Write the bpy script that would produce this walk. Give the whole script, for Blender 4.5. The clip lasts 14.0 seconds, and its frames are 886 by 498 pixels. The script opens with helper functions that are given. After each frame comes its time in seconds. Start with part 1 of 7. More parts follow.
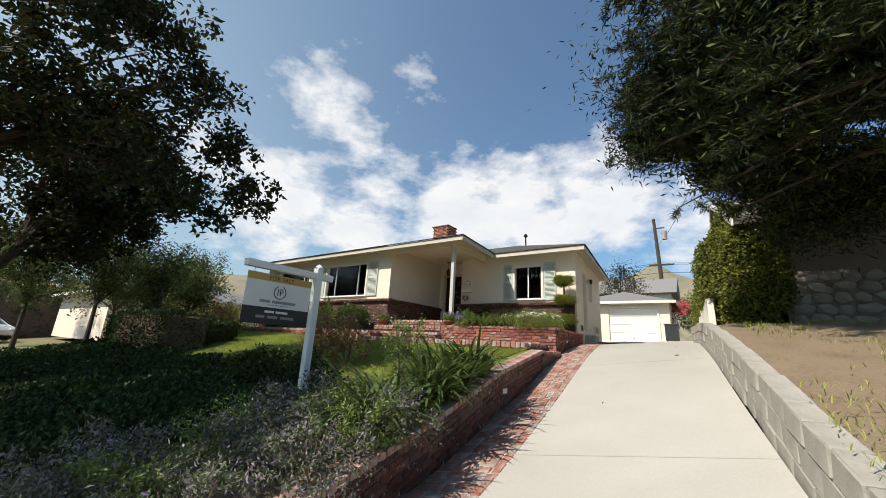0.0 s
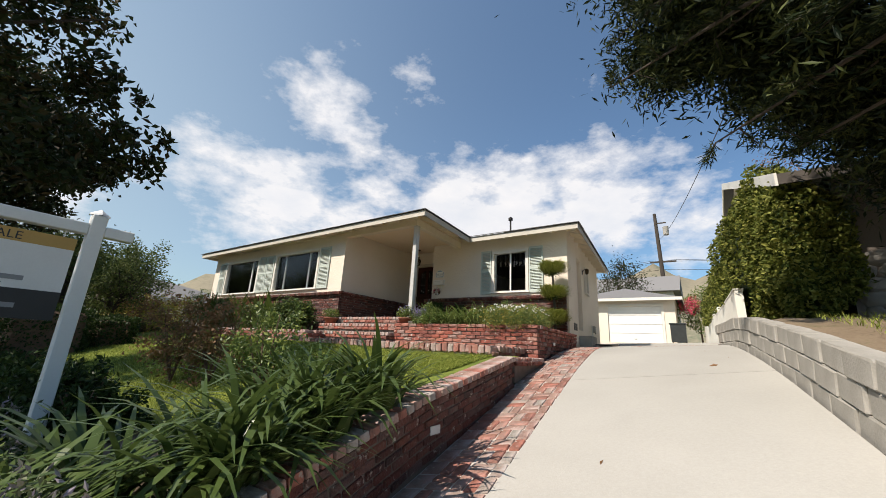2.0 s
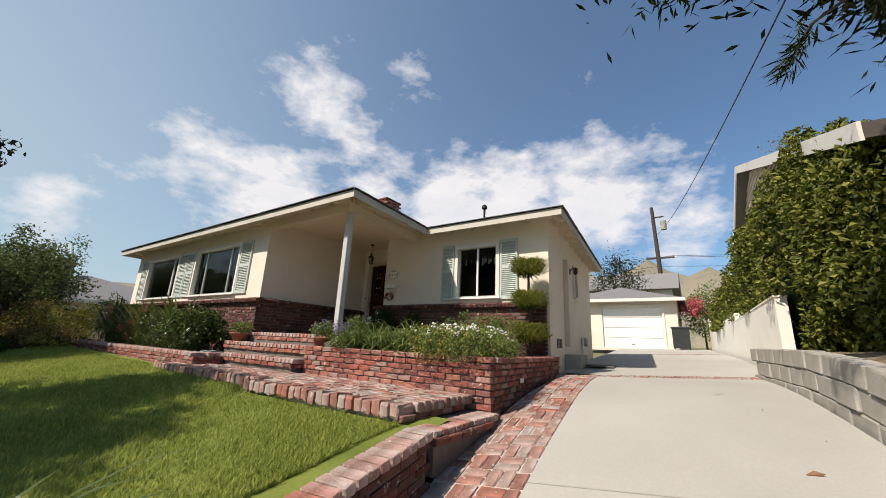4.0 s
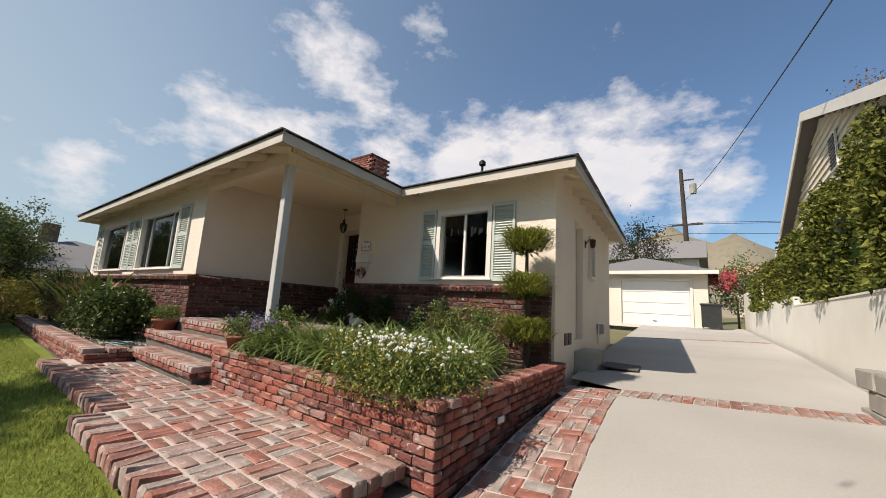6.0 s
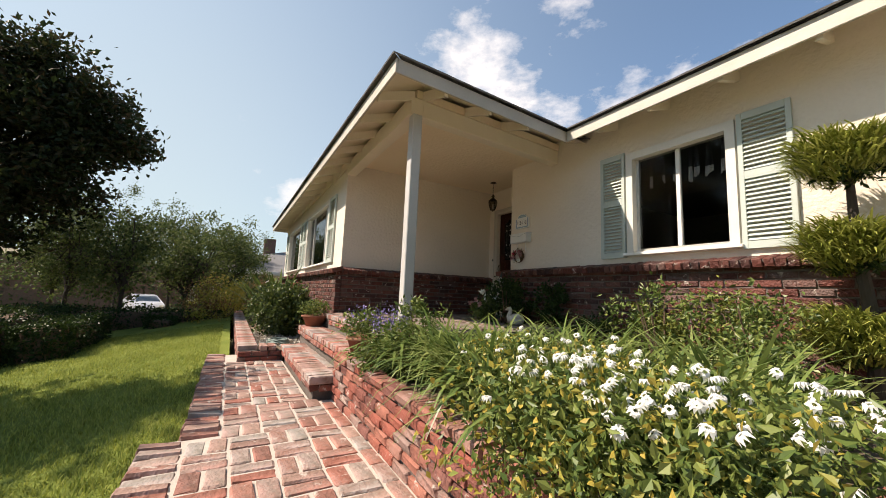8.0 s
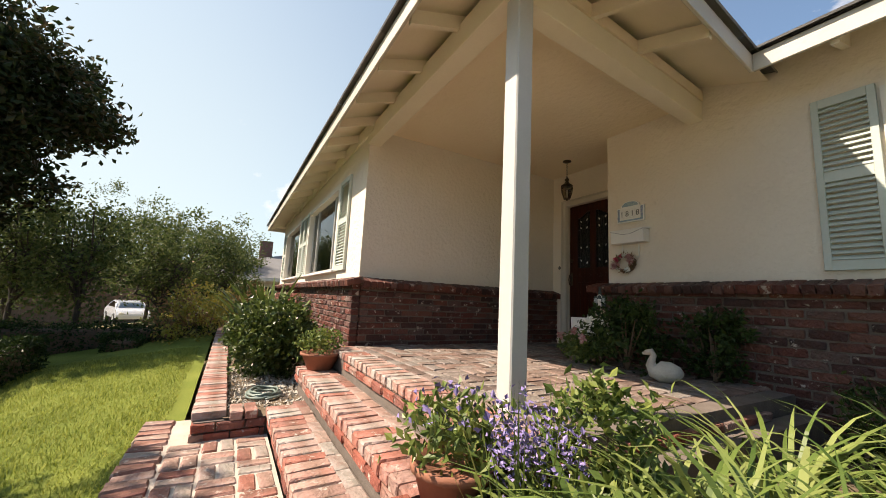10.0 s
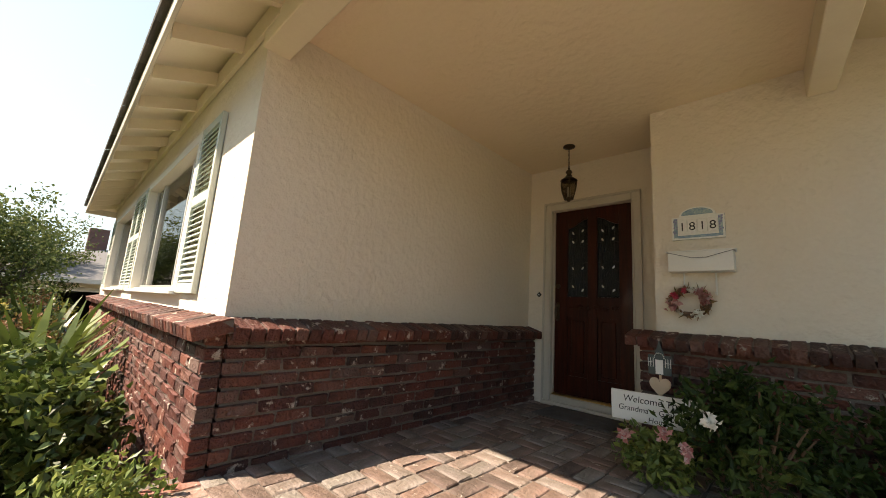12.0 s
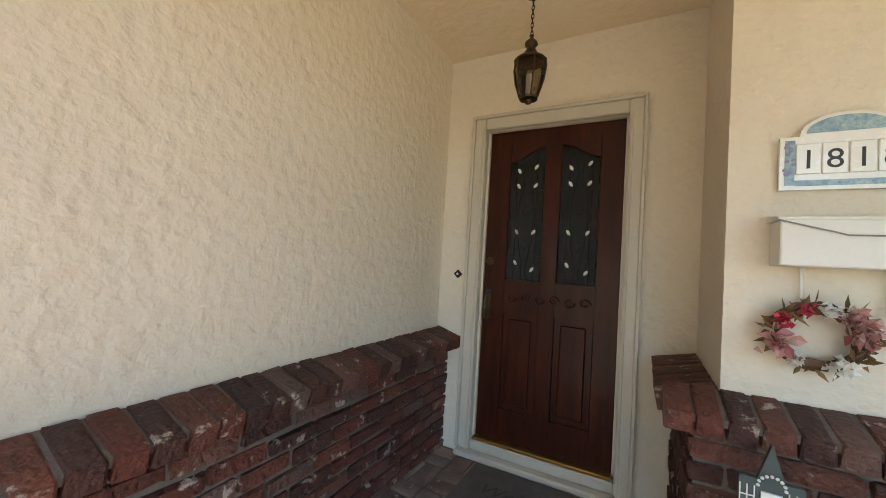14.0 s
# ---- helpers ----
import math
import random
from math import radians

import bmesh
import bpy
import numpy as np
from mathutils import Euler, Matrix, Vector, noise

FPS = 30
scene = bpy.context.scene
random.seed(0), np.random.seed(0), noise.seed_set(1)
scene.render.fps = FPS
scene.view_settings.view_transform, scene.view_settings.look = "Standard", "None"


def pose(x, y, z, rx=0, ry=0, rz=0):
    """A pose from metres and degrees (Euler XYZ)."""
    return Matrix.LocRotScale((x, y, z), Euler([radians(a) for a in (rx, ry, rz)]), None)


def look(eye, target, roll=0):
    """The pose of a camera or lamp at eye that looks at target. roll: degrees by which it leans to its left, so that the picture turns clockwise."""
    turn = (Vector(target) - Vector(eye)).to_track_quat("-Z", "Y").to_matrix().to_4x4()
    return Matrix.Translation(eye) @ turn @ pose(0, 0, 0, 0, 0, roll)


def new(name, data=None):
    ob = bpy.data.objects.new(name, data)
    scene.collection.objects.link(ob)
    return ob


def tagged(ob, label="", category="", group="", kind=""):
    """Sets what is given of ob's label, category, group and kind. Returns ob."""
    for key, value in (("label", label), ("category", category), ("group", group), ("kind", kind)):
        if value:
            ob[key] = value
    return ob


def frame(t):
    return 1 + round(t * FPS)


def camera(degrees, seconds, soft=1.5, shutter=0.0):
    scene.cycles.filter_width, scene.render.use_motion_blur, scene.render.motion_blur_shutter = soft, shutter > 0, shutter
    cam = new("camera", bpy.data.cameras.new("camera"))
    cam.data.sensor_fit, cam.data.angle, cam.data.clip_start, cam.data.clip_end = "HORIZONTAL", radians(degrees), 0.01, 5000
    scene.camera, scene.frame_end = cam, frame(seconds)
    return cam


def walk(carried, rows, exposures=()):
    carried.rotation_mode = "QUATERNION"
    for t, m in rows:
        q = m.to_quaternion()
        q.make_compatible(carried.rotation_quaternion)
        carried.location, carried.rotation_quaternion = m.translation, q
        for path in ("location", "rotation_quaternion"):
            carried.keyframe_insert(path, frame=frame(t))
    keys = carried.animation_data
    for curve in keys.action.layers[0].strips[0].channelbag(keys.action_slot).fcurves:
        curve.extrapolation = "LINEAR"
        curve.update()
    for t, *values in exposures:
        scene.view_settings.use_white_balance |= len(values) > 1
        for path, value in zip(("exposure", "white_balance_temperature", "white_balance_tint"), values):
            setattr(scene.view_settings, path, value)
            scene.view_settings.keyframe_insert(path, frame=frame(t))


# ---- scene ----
cam = camera(100.3, 14.0, soft=0.9)
PATH = [
    (0, (1.039, 0.501, 2.322), (-0.077, 2.08, 2.832), 3.2),
    (0.5, (0.927, 1.097, 2.354), (-0.186, 2.677, 2.869), 3.2),
    (1, (0.827, 1.716, 2.322), (-0.286, 3.294, 2.845), 3.3),
    (1.5, (0.669, 2.424, 2.348), (-0.442, 4.004, 2.868), 3.1),
    (2, (0.493, 3.128, 2.434), (-0.616, 4.71, 2.951), 3.1),
    (2.5, (0.355, 3.764, 2.593), (-0.753, 5.345, 3.115), 3.2),
    (3, (0.249, 4.369, 2.785), (-0.856, 5.952, 3.304), 3.2),
    (3.2, (0.216, 4.648, 2.822), (-0.883, 6.228, 3.364), 2.7),
    (5.5, (-0.27, 7.174, 3.534), (-1.378, 8.804, 3.875), 3.7),
    (6, (-0.402, 7.588, 3.582), (-1.579, 9.175, 3.894), 3.5),
    (6.5, (-0.645, 7.97, 3.617), (-1.97, 9.439, 3.904), 3.2),
    (7, (-0.939, 8.322, 3.616), (-2.47, 9.58, 3.887), 2.8),
    (7.5, (-1.355, 8.597, 3.558), (-3.028, 9.659, 3.823), 2.7),
    (8, (-1.776, 8.817, 3.505), (-3.505, 9.792, 3.753), 2.5),
    (8.5, (-2.302, 8.939, 3.491), (-4.054, 9.868, 3.751), 2.8),
    (10.8, (-4.806, 9.262, 3.898), (-6.456, 10.352, 4.199), 2.9),
    (11, (-5.012, 9.307, 3.944), (-6.621, 10.456, 4.244), 3.1),
    (11.3, (-5.325, 9.398, 3.987), (-6.865, 10.634, 4.308), 3.1),
    (11.5, (-5.521, 9.495, 4.004), (-7.022, 10.778, 4.323), 3.3),
    (12, (-5.992, 9.777, 4.027), (-7.365, 11.191, 4.363), 3.8),
    (12.5, (-6.376, 10.122, 4.155), (-7.634, 11.647, 4.462), 3.0),
    (13, (-6.666, 10.494, 4.264), (-7.837, 12.104, 4.46), 3.4),
    (13.5, (-6.866, 10.918, 4.367), (-7.935, 12.605, 4.476), 3.3),
    (14, (-7.049, 11.386, 4.381), (-8.008, 13.14, 4.446), 3.5),
]
EXPOSURES = [(0, 0.42, 6800, 12), (3, 0.38, 6850, 16), (5.5, 0.28, 6950, 17), (6.5, 0.27, 7000, 18), (7.2, 0.50, 7250, 18), (8.5, 0.80, 7450, 19), (11, 1.08, 8050, 18), (12, 1.38, 8100, 17), (12.5, 1.96, 7700, 15), (13, 2.36, 7250, 15), (13.5, 2.64, 7000, 15), (14, 2.84, 6900, 15)]
walk(cam, [(t, look(eye, target, roll)) for t, eye, target, roll in PATH], EXPOSURES)

# ---- light ----
world = bpy.data.worlds.new("sky")
scene.world = world
world.use_nodes = True
wn, wl = world.node_tree.nodes, world.node_tree.links
wn.clear()
SUN_EL, SUN_AZ = radians(48.5), radians(205.6)
w_out = wn.new("ShaderNodeOutputWorld")
w_bg = wn.new("ShaderNodeBackground")
w_sky = wn.new("ShaderNodeTexSky")
w_sky.sky_type, w_sky.sun_disc = "NISHITA", False
w_sky.sun_elevation, w_sky.sun_rotation = SUN_EL, SUN_AZ
w_sky.dust_density, w_sky.ozone_density, w_sky.air_density = 1.2, 1.6, 1.0
w_co = wn.new("ShaderNodeTexCoord")
w_map = wn.new("ShaderNodeMapping")
w_map.inputs["Scale"].default_value = (1.0, 1.0, 1.9)
w_map.inputs["Location"].default_value = (0.37, 0.12, 0.05)
wl.new(w_co.outputs["Generated"], w_map.inputs["Vector"])


def wmath(op, a, b=None, clamp=False):
    n = wn.new("ShaderNodeMath")
    n.operation, n.use_clamp = op, clamp
    for k, v in enumerate((a, b)):
        if v is None:
            continue
        if isinstance(v, (int, float)):
            n.inputs[k].default_value = v
        else:
            wl.new(v, n.inputs[k])
    return n.outputs[0]


def wnoise(scale, detail, rough):
    n = wn.new("ShaderNodeTexNoise")
    n.inputs["Scale"].default_value, n.inputs["Detail"].default_value, n.inputs["Roughness"].default_value = scale, detail, rough
    wl.new(w_map.outputs[0], n.inputs["Vector"])
    return n.outputs["Fac"]


# cumulus banks: a wide field of cloud, denser round a few headings (yaw left of +y, elevation, width, amount)
BANKS = [(60, 19, 0.20, 0.34), (48, 19, 0.20, 0.36), (34, 19, 0.17, 0.36), (22, 19, 0.18, 0.36), (10, 22, 0.18, 0.36), (56, 33, 0.15, 0.30), (43, 38, 0.09, 0.22), (0, 18, 0.14, 0.30), (68, 22, 0.14, 0.27), (84, 12, 0.12, 0.2), (-40, 18, 0.2, 0.15)]
field = None
for yaw, el, width, amount in BANKS:
    d = Vector((-math.sin(radians(yaw)) * math.cos(radians(el)), math.cos(radians(yaw)) * math.cos(radians(el)), math.sin(radians(el))))
    dot = wn.new("ShaderNodeVectorMath")
    dot.operation = "DISTANCE"
    wl.new(w_co.outputs["Generated"], dot.inputs[0])
    dot.inputs[1].default_value = d
    q = wmath("DIVIDE", dot.outputs["Value"], width)
    q = wmath("MULTIPLY", wmath("EXPONENT", wmath("MULTIPLY", wmath("MULTIPLY", q, q), -1.0)), amount)
    field = q if field is None else wmath("MAXIMUM", field, q)
body = wmath("ADD", wmath("MULTIPLY", wnoise(5.0, 9, 0.6), 0.75), wmath("MULTIPLY", wnoise(14.0, 8, 0.62), 0.25))
dens = wmath("MULTIPLY", wmath("SUBTRACT", wmath("ADD", body, field), 0.655), 6.0, True)
dens = wmath("MULTIPLY", dens, 0.93)
w_shade = wn.new("ShaderNodeMix")
w_shade.data_type = "RGBA"
w_shade.inputs["A"].default_value = (4.9, 5.5, 6.2, 1)
w_shade.inputs["B"].default_value = (7.5, 7.5, 7.3, 1)
wl.new(wnoise(9.0, 6, 0.6), w_shade.inputs["Factor"])
w_mix = wn.new("ShaderNodeMix")
w_mix.data_type = "RGBA"
wl.new(dens, w_mix.inputs["Factor"])
# pale haze towards the sun's side, low in the sky
w_hz = wn.new("ShaderNodeVectorMath")
w_hz.operation = "DISTANCE"
wl.new(w_co.outputs["Generated"], w_hz.inputs[0])
w_hz.inputs[1].default_value = (-0.955, -0.26, 0.10)
hz = wmath("DIVIDE", w_hz.outputs["Value"], 0.82)
hz = wmath("MULTIPLY", wmath("EXPONENT", wmath("MULTIPLY", wmath("MULTIPLY", hz, hz), -1.0)), 0.8)
w_haze = wn.new("ShaderNodeMix")
w_haze.data_type = "RGBA"
wl.new(hz, w_haze.inputs["Factor"])
w_tone = wn.new("ShaderNodeMix")
w_tone.data_type, w_tone.blend_type = "RGBA", "MULTIPLY"
w_tone.inputs["Factor"].default_value = 1.0
wl.new(w_sky.outputs[0], w_tone.inputs["A"])
w_tone.inputs["B"].default_value = (0.74, 0.97, 1.06, 1)
wl.new(w_tone.outputs["Result"], w_haze.inputs["A"])
w_haze.inputs["B"].default_value = (3.5, 4.5, 4.9, 1)
wl.new(w_haze.outputs["Result"], w_mix.inputs["A"])
wl.new(w_shade.outputs["Result"], w_mix.inputs["B"])
wl.new(w_mix.outputs["Result"], w_bg.inputs["Color"])
w_bg.inputs["Strength"].default_value = 0.11
wl.new(w_bg.outputs[0], w_out.inputs[0])

sun = new("sun", bpy.data.lights.new("sun", "SUN"))
sun.data.energy, sun.data.angle, sun.data.color = 5.0, radians(0.55), (1.0, 0.95, 0.86)
sun.matrix_world = look((0, 0, 60), (0.432 * math.cos(SUN_EL), 0.902 * math.cos(SUN_EL), 60 - math.sin(SUN_EL)))

# ---- materials ----


def material(name, colours, rough=0.8, scale=6.0, fine=60.0, bump=0.0, bump_scale=None, metal=0.0, spec=0.5, per=None, stain=0.0, coat=0.0, stretch=None, translucent=0.0, fleck=0.0, relief=0.01):
    """Colours run along a ramp; per: 'object' or 'island' picks a colour per piece, otherwise two noises do."""
    m = bpy.data.materials.new(name)
    m.use_nodes = True
    n, l = m.node_tree.nodes, m.node_tree.links
    b = n["Principled BSDF"]
    co = n.new("ShaderNodeTexCoord")
    vec = co.outputs["Object"]
    if stretch:
        mp = n.new("ShaderNodeMapping")
        mp.inputs["Scale"].default_value = stretch
        l.new(vec, mp.inputs["Vector"])
        vec = mp.outputs[0]

    def noise_tex(sc, detail=4):
        t = n.new("ShaderNodeTexNoise")
        t.inputs["Scale"].default_value, t.inputs["Detail"].default_value = sc, detail
        l.new(vec, t.inputs["Vector"])
        return t.outputs["Fac"]

    def calc(op, a, c):
        t = n.new("ShaderNodeMath")
        t.operation = op
        for k, v in enumerate((a, c)):
            if isinstance(v, (int, float)):
                t.inputs[k].default_value = v
            else:
                l.new(v, t.inputs[k])
        return t.outputs[0]

    big, small = noise_tex(scale), noise_tex(fine, 6)
    mixed = calc("ADD", calc("MULTIPLY", big, 0.6), calc("MULTIPLY", small, 0.4))
    if per == "object":
        o = n.new("ShaderNodeObjectInfo")
        mixed = calc("ADD", calc("MULTIPLY", o.outputs["Random"], 0.78), calc("MULTIPLY", mixed, 0.22))
    elif per == "island":
        o = n.new("ShaderNodeNewGeometry")
        mixed = calc("ADD", calc("MULTIPLY", o.outputs["Random Per Island"], 0.75), calc("MULTIPLY", mixed, 0.25))
    ramp = n.new("ShaderNodeValToRGB")
    l.new(mixed, ramp.inputs[0])
    els = ramp.color_ramp.elements
    lo, hi = (0.1, 0.9) if per else (0.3, 0.7)
    for k, c in enumerate(colours):
        p = lo + (hi - lo) * k / max(1, len(colours) - 1)
        e = els[k] if k < 2 else els.new(p)
        e.position, e.color = p, (*c, 1)
    if len(colours) == 1:
        els[1].color = (*colours[0], 1)
    col = ramp.outputs[0]
    if stain:
        mx = n.new("ShaderNodeMix")
        mx.data_type, mx.blend_type = "RGBA", "MULTIPLY"
        r2 = n.new("ShaderNodeValToRGB")
        r2.color_ramp.elements[0].position, r2.color_ramp.elements[1].position = 0.35, 0.62
        r2.color_ramp.elements[0].color = (1 - stain, 1 - stain, 1 - stain * 1.1, 1)
        l.new(noise_tex(scale * 0.35, 7), r2.inputs[0])
        mx.inputs["Factor"].default_value = 1
        l.new(col, mx.inputs["A"])
        l.new(r2.outputs[0], mx.inputs["B"])
        col = mx.outputs["Result"]
    if fleck:
        # lime and old paint left in patches on the face
        mf = n.new("ShaderNodeMix")
        mf.data_type = "RGBA"
        rf = n.new("ShaderNodeValToRGB")
        rf.color_ramp.elements[0].position, rf.color_ramp.elements[1].position = fleck, fleck + 0.06
        o2 = n.new("ShaderNodeNewGeometry")
        tf = n.new("ShaderNodeTexNoise")
        tf.inputs["Scale"].default_value, tf.inputs["Detail"].default_value, tf.inputs["Roughness"].default_value = 13, 8, 0.65
        l.new(o2.outputs["Position"], tf.inputs["Vector"])
        l.new(tf.outputs["Fac"], rf.inputs[0])
        l.new(rf.outputs[0], mf.inputs["Factor"])
        l.new(col, mf.inputs["A"])
        mf.inputs["B"].default_value = (0.42, 0.35, 0.30, 1)
        col = mf.outputs["Result"]
    l.new(col, b.inputs["Base Color"])
    b.inputs["Metallic"].default_value, b.inputs["Specular IOR Level"].default_value = metal, spec
    b.inputs["Coat Weight"].default_value = coat
    l.new(calc("ADD", calc("MULTIPLY", small, 0.2), rough - 0.1), b.inputs["Roughness"])
    if bump:
        bp = n.new("ShaderNodeBump")
        bp.inputs["Strength"].default_value, bp.inputs["Distance"].default_value = bump, relief
        l.new(noise_tex(bump_scale or fine, 8), bp.inputs["Height"])
        l.new(bp.outputs[0], b.inputs["Normal"])
    if translucent:
        tr = n.new("ShaderNodeBsdfTranslucent")
        l.new(col, tr.inputs["Color"])
        ms = n.new("ShaderNodeMixShader")
        ms.inputs[0].default_value = translucent
        l.new(b.outputs[0], ms.inputs[1])
        l.new(tr.outputs[0], ms.inputs[2])
        l.new(ms.outputs[0], n["Material Output"].inputs[0])
    return m


BRICK_RAMP = [(0.05, 0.024, 0.021), (0.11, 0.031, 0.023), (0.175, 0.044, 0.029), (0.075, 0.027, 0.023), (0.215, 0.066, 0.041), (0.15, 0.09, 0.077), (0.18, 0.046, 0.03)]
# Porch ramp: paver tones darkened to put the porch shade into the colour.
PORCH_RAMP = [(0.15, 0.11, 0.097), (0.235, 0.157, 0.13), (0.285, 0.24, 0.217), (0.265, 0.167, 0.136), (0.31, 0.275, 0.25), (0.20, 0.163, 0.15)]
PAVE_RAMP = [(0.26, 0.15, 0.125), (0.39, 0.15, 0.11), (0.42, 0.335, 0.30), (0.41, 0.185, 0.14), (0.40, 0.365, 0.335), (0.45, 0.29, 0.24), (0.30, 0.18, 0.15)]
# Garden brick: lighter copy of the red brick, sunlight put into its colour.
BED_RAMP = [(0.13, 0.06, 0.05), (0.25, 0.078, 0.056), (0.34, 0.105, 0.072), (0.20, 0.085, 0.07), (0.38, 0.15, 0.105), (0.30, 0.21, 0.18), (0.33, 0.11, 0.075)]
# House brick: ramp cut by a fifth to carry the walls' shade.
M_BRICK = material("old_red_brick", [tuple(v * 0.8 for v in c) for c in BRICK_RAMP], 0.62, 9, 70, 0.9, 45, per="object", stain=0.4, spec=0.45, fleck=0.60, relief=0.026)
M_BEDBRICK = material("weathered_garden_brick", BED_RAMP, 0.85, 9, 70, 0.8, 45, per="object", stain=0.45, spec=0.3, fleck=0.60, relief=0.024)
M_BEDBRICK_J = material("sunlit_tone_garden_brick_far", BED_RAMP, 0.85, 9, 70, 0.5, 45, per="island", spec=0.3)
M_PAVER = material("worn_brick_paver", PAVE_RAMP, 0.88, 14, 60, 0.8, 40, per="object", stain=0.5, spec=0.3, fleck=0.60, relief=0.018)
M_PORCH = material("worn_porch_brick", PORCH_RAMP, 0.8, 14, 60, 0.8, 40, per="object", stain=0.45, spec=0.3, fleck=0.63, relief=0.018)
M_PORCH_J = material("worn_shade_toned_porch_brick_far", PORCH_RAMP, 0.85, 9, 60, 0.5, 40, per="island", spec=0.3)
M_BRICK_J = material("old_red_brick_far", BRICK_RAMP, 0.85, 9, 70, 0.5, 45, per="island", spec=0.3)
M_PAVER_J = material("worn_brick_paver_far", PAVE_RAMP, 0.88, 9, 60, 0.4, 40, per="island", spec=0.3)
M_MORTAR = material("mortar", [(0.11, 0.09, 0.076), (0.19, 0.16, 0.138)], 0.95, 8, 90, 0.5, spec=0.2)
M_PAVE_MORTAR = material("paving_mortar", [(0.38, 0.33, 0.28), (0.50, 0.44, 0.38)], 0.95, 6, 80, 0.4, spec=0.2)
M_STUCCO = material("cream_stucco", [(0.70, 0.62, 0.515), (0.76, 0.68, 0.575)], 0.92, 1.2, 40, 1.0, 20, spec=0.25, stain=0.05, relief=0.014)
# Neighbour wall stucco, with the tree shade put into its dark colour.
M_SHADED_STUCCO = material("shade_toned_stucco", [(0.13, 0.11, 0.095), (0.19, 0.16, 0.135)], 0.95, 1.5, 40, 0.9, 15, spec=0.2, stain=0.2)
M_CEIL = material("porch_ceiling_stucco", [(0.78, 0.65, 0.47), (0.82, 0.70, 0.53)], 0.92, 1.5, 40, 1.0, 16, spec=0.25, relief=0.012)
M_TRIM = material("white_trim_paint", [(0.64, 0.61, 0.54), (0.70, 0.67, 0.60)], 0.55, 3, 50, 0.1, 30)
M_FASCIA = material("cream_fascia_paint", [(0.47, 0.43, 0.36), (0.54, 0.50, 0.43)], 0.6, 4, 50, 0.12, 30, stain=0.12)
M_CREAM = material("cream_eave_paint", [(0.70, 0.62, 0.48), (0.76, 0.68, 0.54)], 0.6, 4, 50, 0.12, 30, stretch=(1, 1, 1))
M_WHITE = material("white_paint", [(0.68, 0.67, 0.63), (0.74, 0.73, 0.69)], 0.5, 4, 60, 0.08, 40)
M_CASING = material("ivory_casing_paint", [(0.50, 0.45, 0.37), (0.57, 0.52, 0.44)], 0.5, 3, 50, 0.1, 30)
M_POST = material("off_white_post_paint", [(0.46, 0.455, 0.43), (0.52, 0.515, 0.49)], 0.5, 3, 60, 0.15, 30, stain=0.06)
M_SHUTTER = material("pale_sage_shutter_paint", [(0.42, 0.47, 0.42), (0.49, 0.54, 0.49)], 0.6, 4, 50, 0.1, 40)
M_DARKTRIM = material("dark_fascia", [(0.05, 0.042, 0.035), (0.09, 0.075, 0.06)], 0.8, 5, 60, 0.2)
M_SHINGLE = material("grey_asphalt_shingle", [(0.10, 0.10, 0.10), (0.20, 0.195, 0.19), (0.14, 0.135, 0.13)], 0.95, 7, 120, 0.6, 90, per="island", spec=0.2)
M_CONCRETE = material("driveway_concrete", [(0.33, 0.315, 0.28), (0.41, 0.39, 0.35)], 0.9, 0.7, 45, 0.25, 90, spec=0.25, stain=0.1)
M_BLOCK = material("weathered_block", [(0.33, 0.31, 0.275), (0.44, 0.41, 0.365)], 0.92, 3, 50, 0.5, 50, spec=0.2, stain=0.3)
M_CMU = material("cream_painted_block", [(0.72, 0.69, 0.60), (0.78, 0.75, 0.67)], 0.85, 2, 40, 0.3, 50, spec=0.3, stain=0.06)
M_ASPHALT = material("asphalt", [(0.04, 0.04, 0.042), (0.07, 0.07, 0.07)], 0.95, 2, 80, 0.5, 120)
M_SOIL = material("garden_soil", [(0.10, 0.075, 0.05), (0.20, 0.155, 0.11)], 0.97, 4, 40, 0.9, 40, spec=0.1)
M_DIRT = material("dry_yard_dirt", [(0.13, 0.095, 0.062), (0.20, 0.15, 0.10), (0.09, 0.085, 0.04)], 0.97, 1.2, 30, 0.8, 30, spec=0.1)
M_LAWN = material("lawn_turf", [(0.08, 0.11, 0.02), (0.14, 0.175, 0.035), (0.20, 0.225, 0.05)], 0.95, 1.5, 60, 0.9, 150, spec=0.1)
M_GRASS = material("grass_blade", [(0.11, 0.155, 0.025), (0.25, 0.29, 0.055), (0.38, 0.39, 0.09)], 0.7, 2, 20, per="island", spec=0.2, translucent=0.35)
M_FIELD = material("distant_ground", [(0.10, 0.11, 0.05), (0.2, 0.17, 0.10)], 0.97, 0.05, 1.0, spec=0.1)
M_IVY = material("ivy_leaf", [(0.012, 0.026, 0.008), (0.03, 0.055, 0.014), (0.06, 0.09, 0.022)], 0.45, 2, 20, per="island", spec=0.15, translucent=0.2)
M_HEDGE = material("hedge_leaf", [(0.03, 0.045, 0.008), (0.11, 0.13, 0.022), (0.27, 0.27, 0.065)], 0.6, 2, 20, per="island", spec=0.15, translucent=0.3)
M_TREE = material("broad_tree_leaf", [(0.015, 0.026, 0.008), (0.03, 0.045, 0.014), (0.06, 0.04, 0.018)], 0.5, 2, 20, per="island", spec=0.15, translucent=0.25)
M_BIRCH = material("pale_tree_leaf", [(0.045, 0.07, 0.022), (0.09, 0.125, 0.038), (0.16, 0.18, 0.06)], 0.5, 2, 20, per="island", spec=0.15, translucent=0.35)
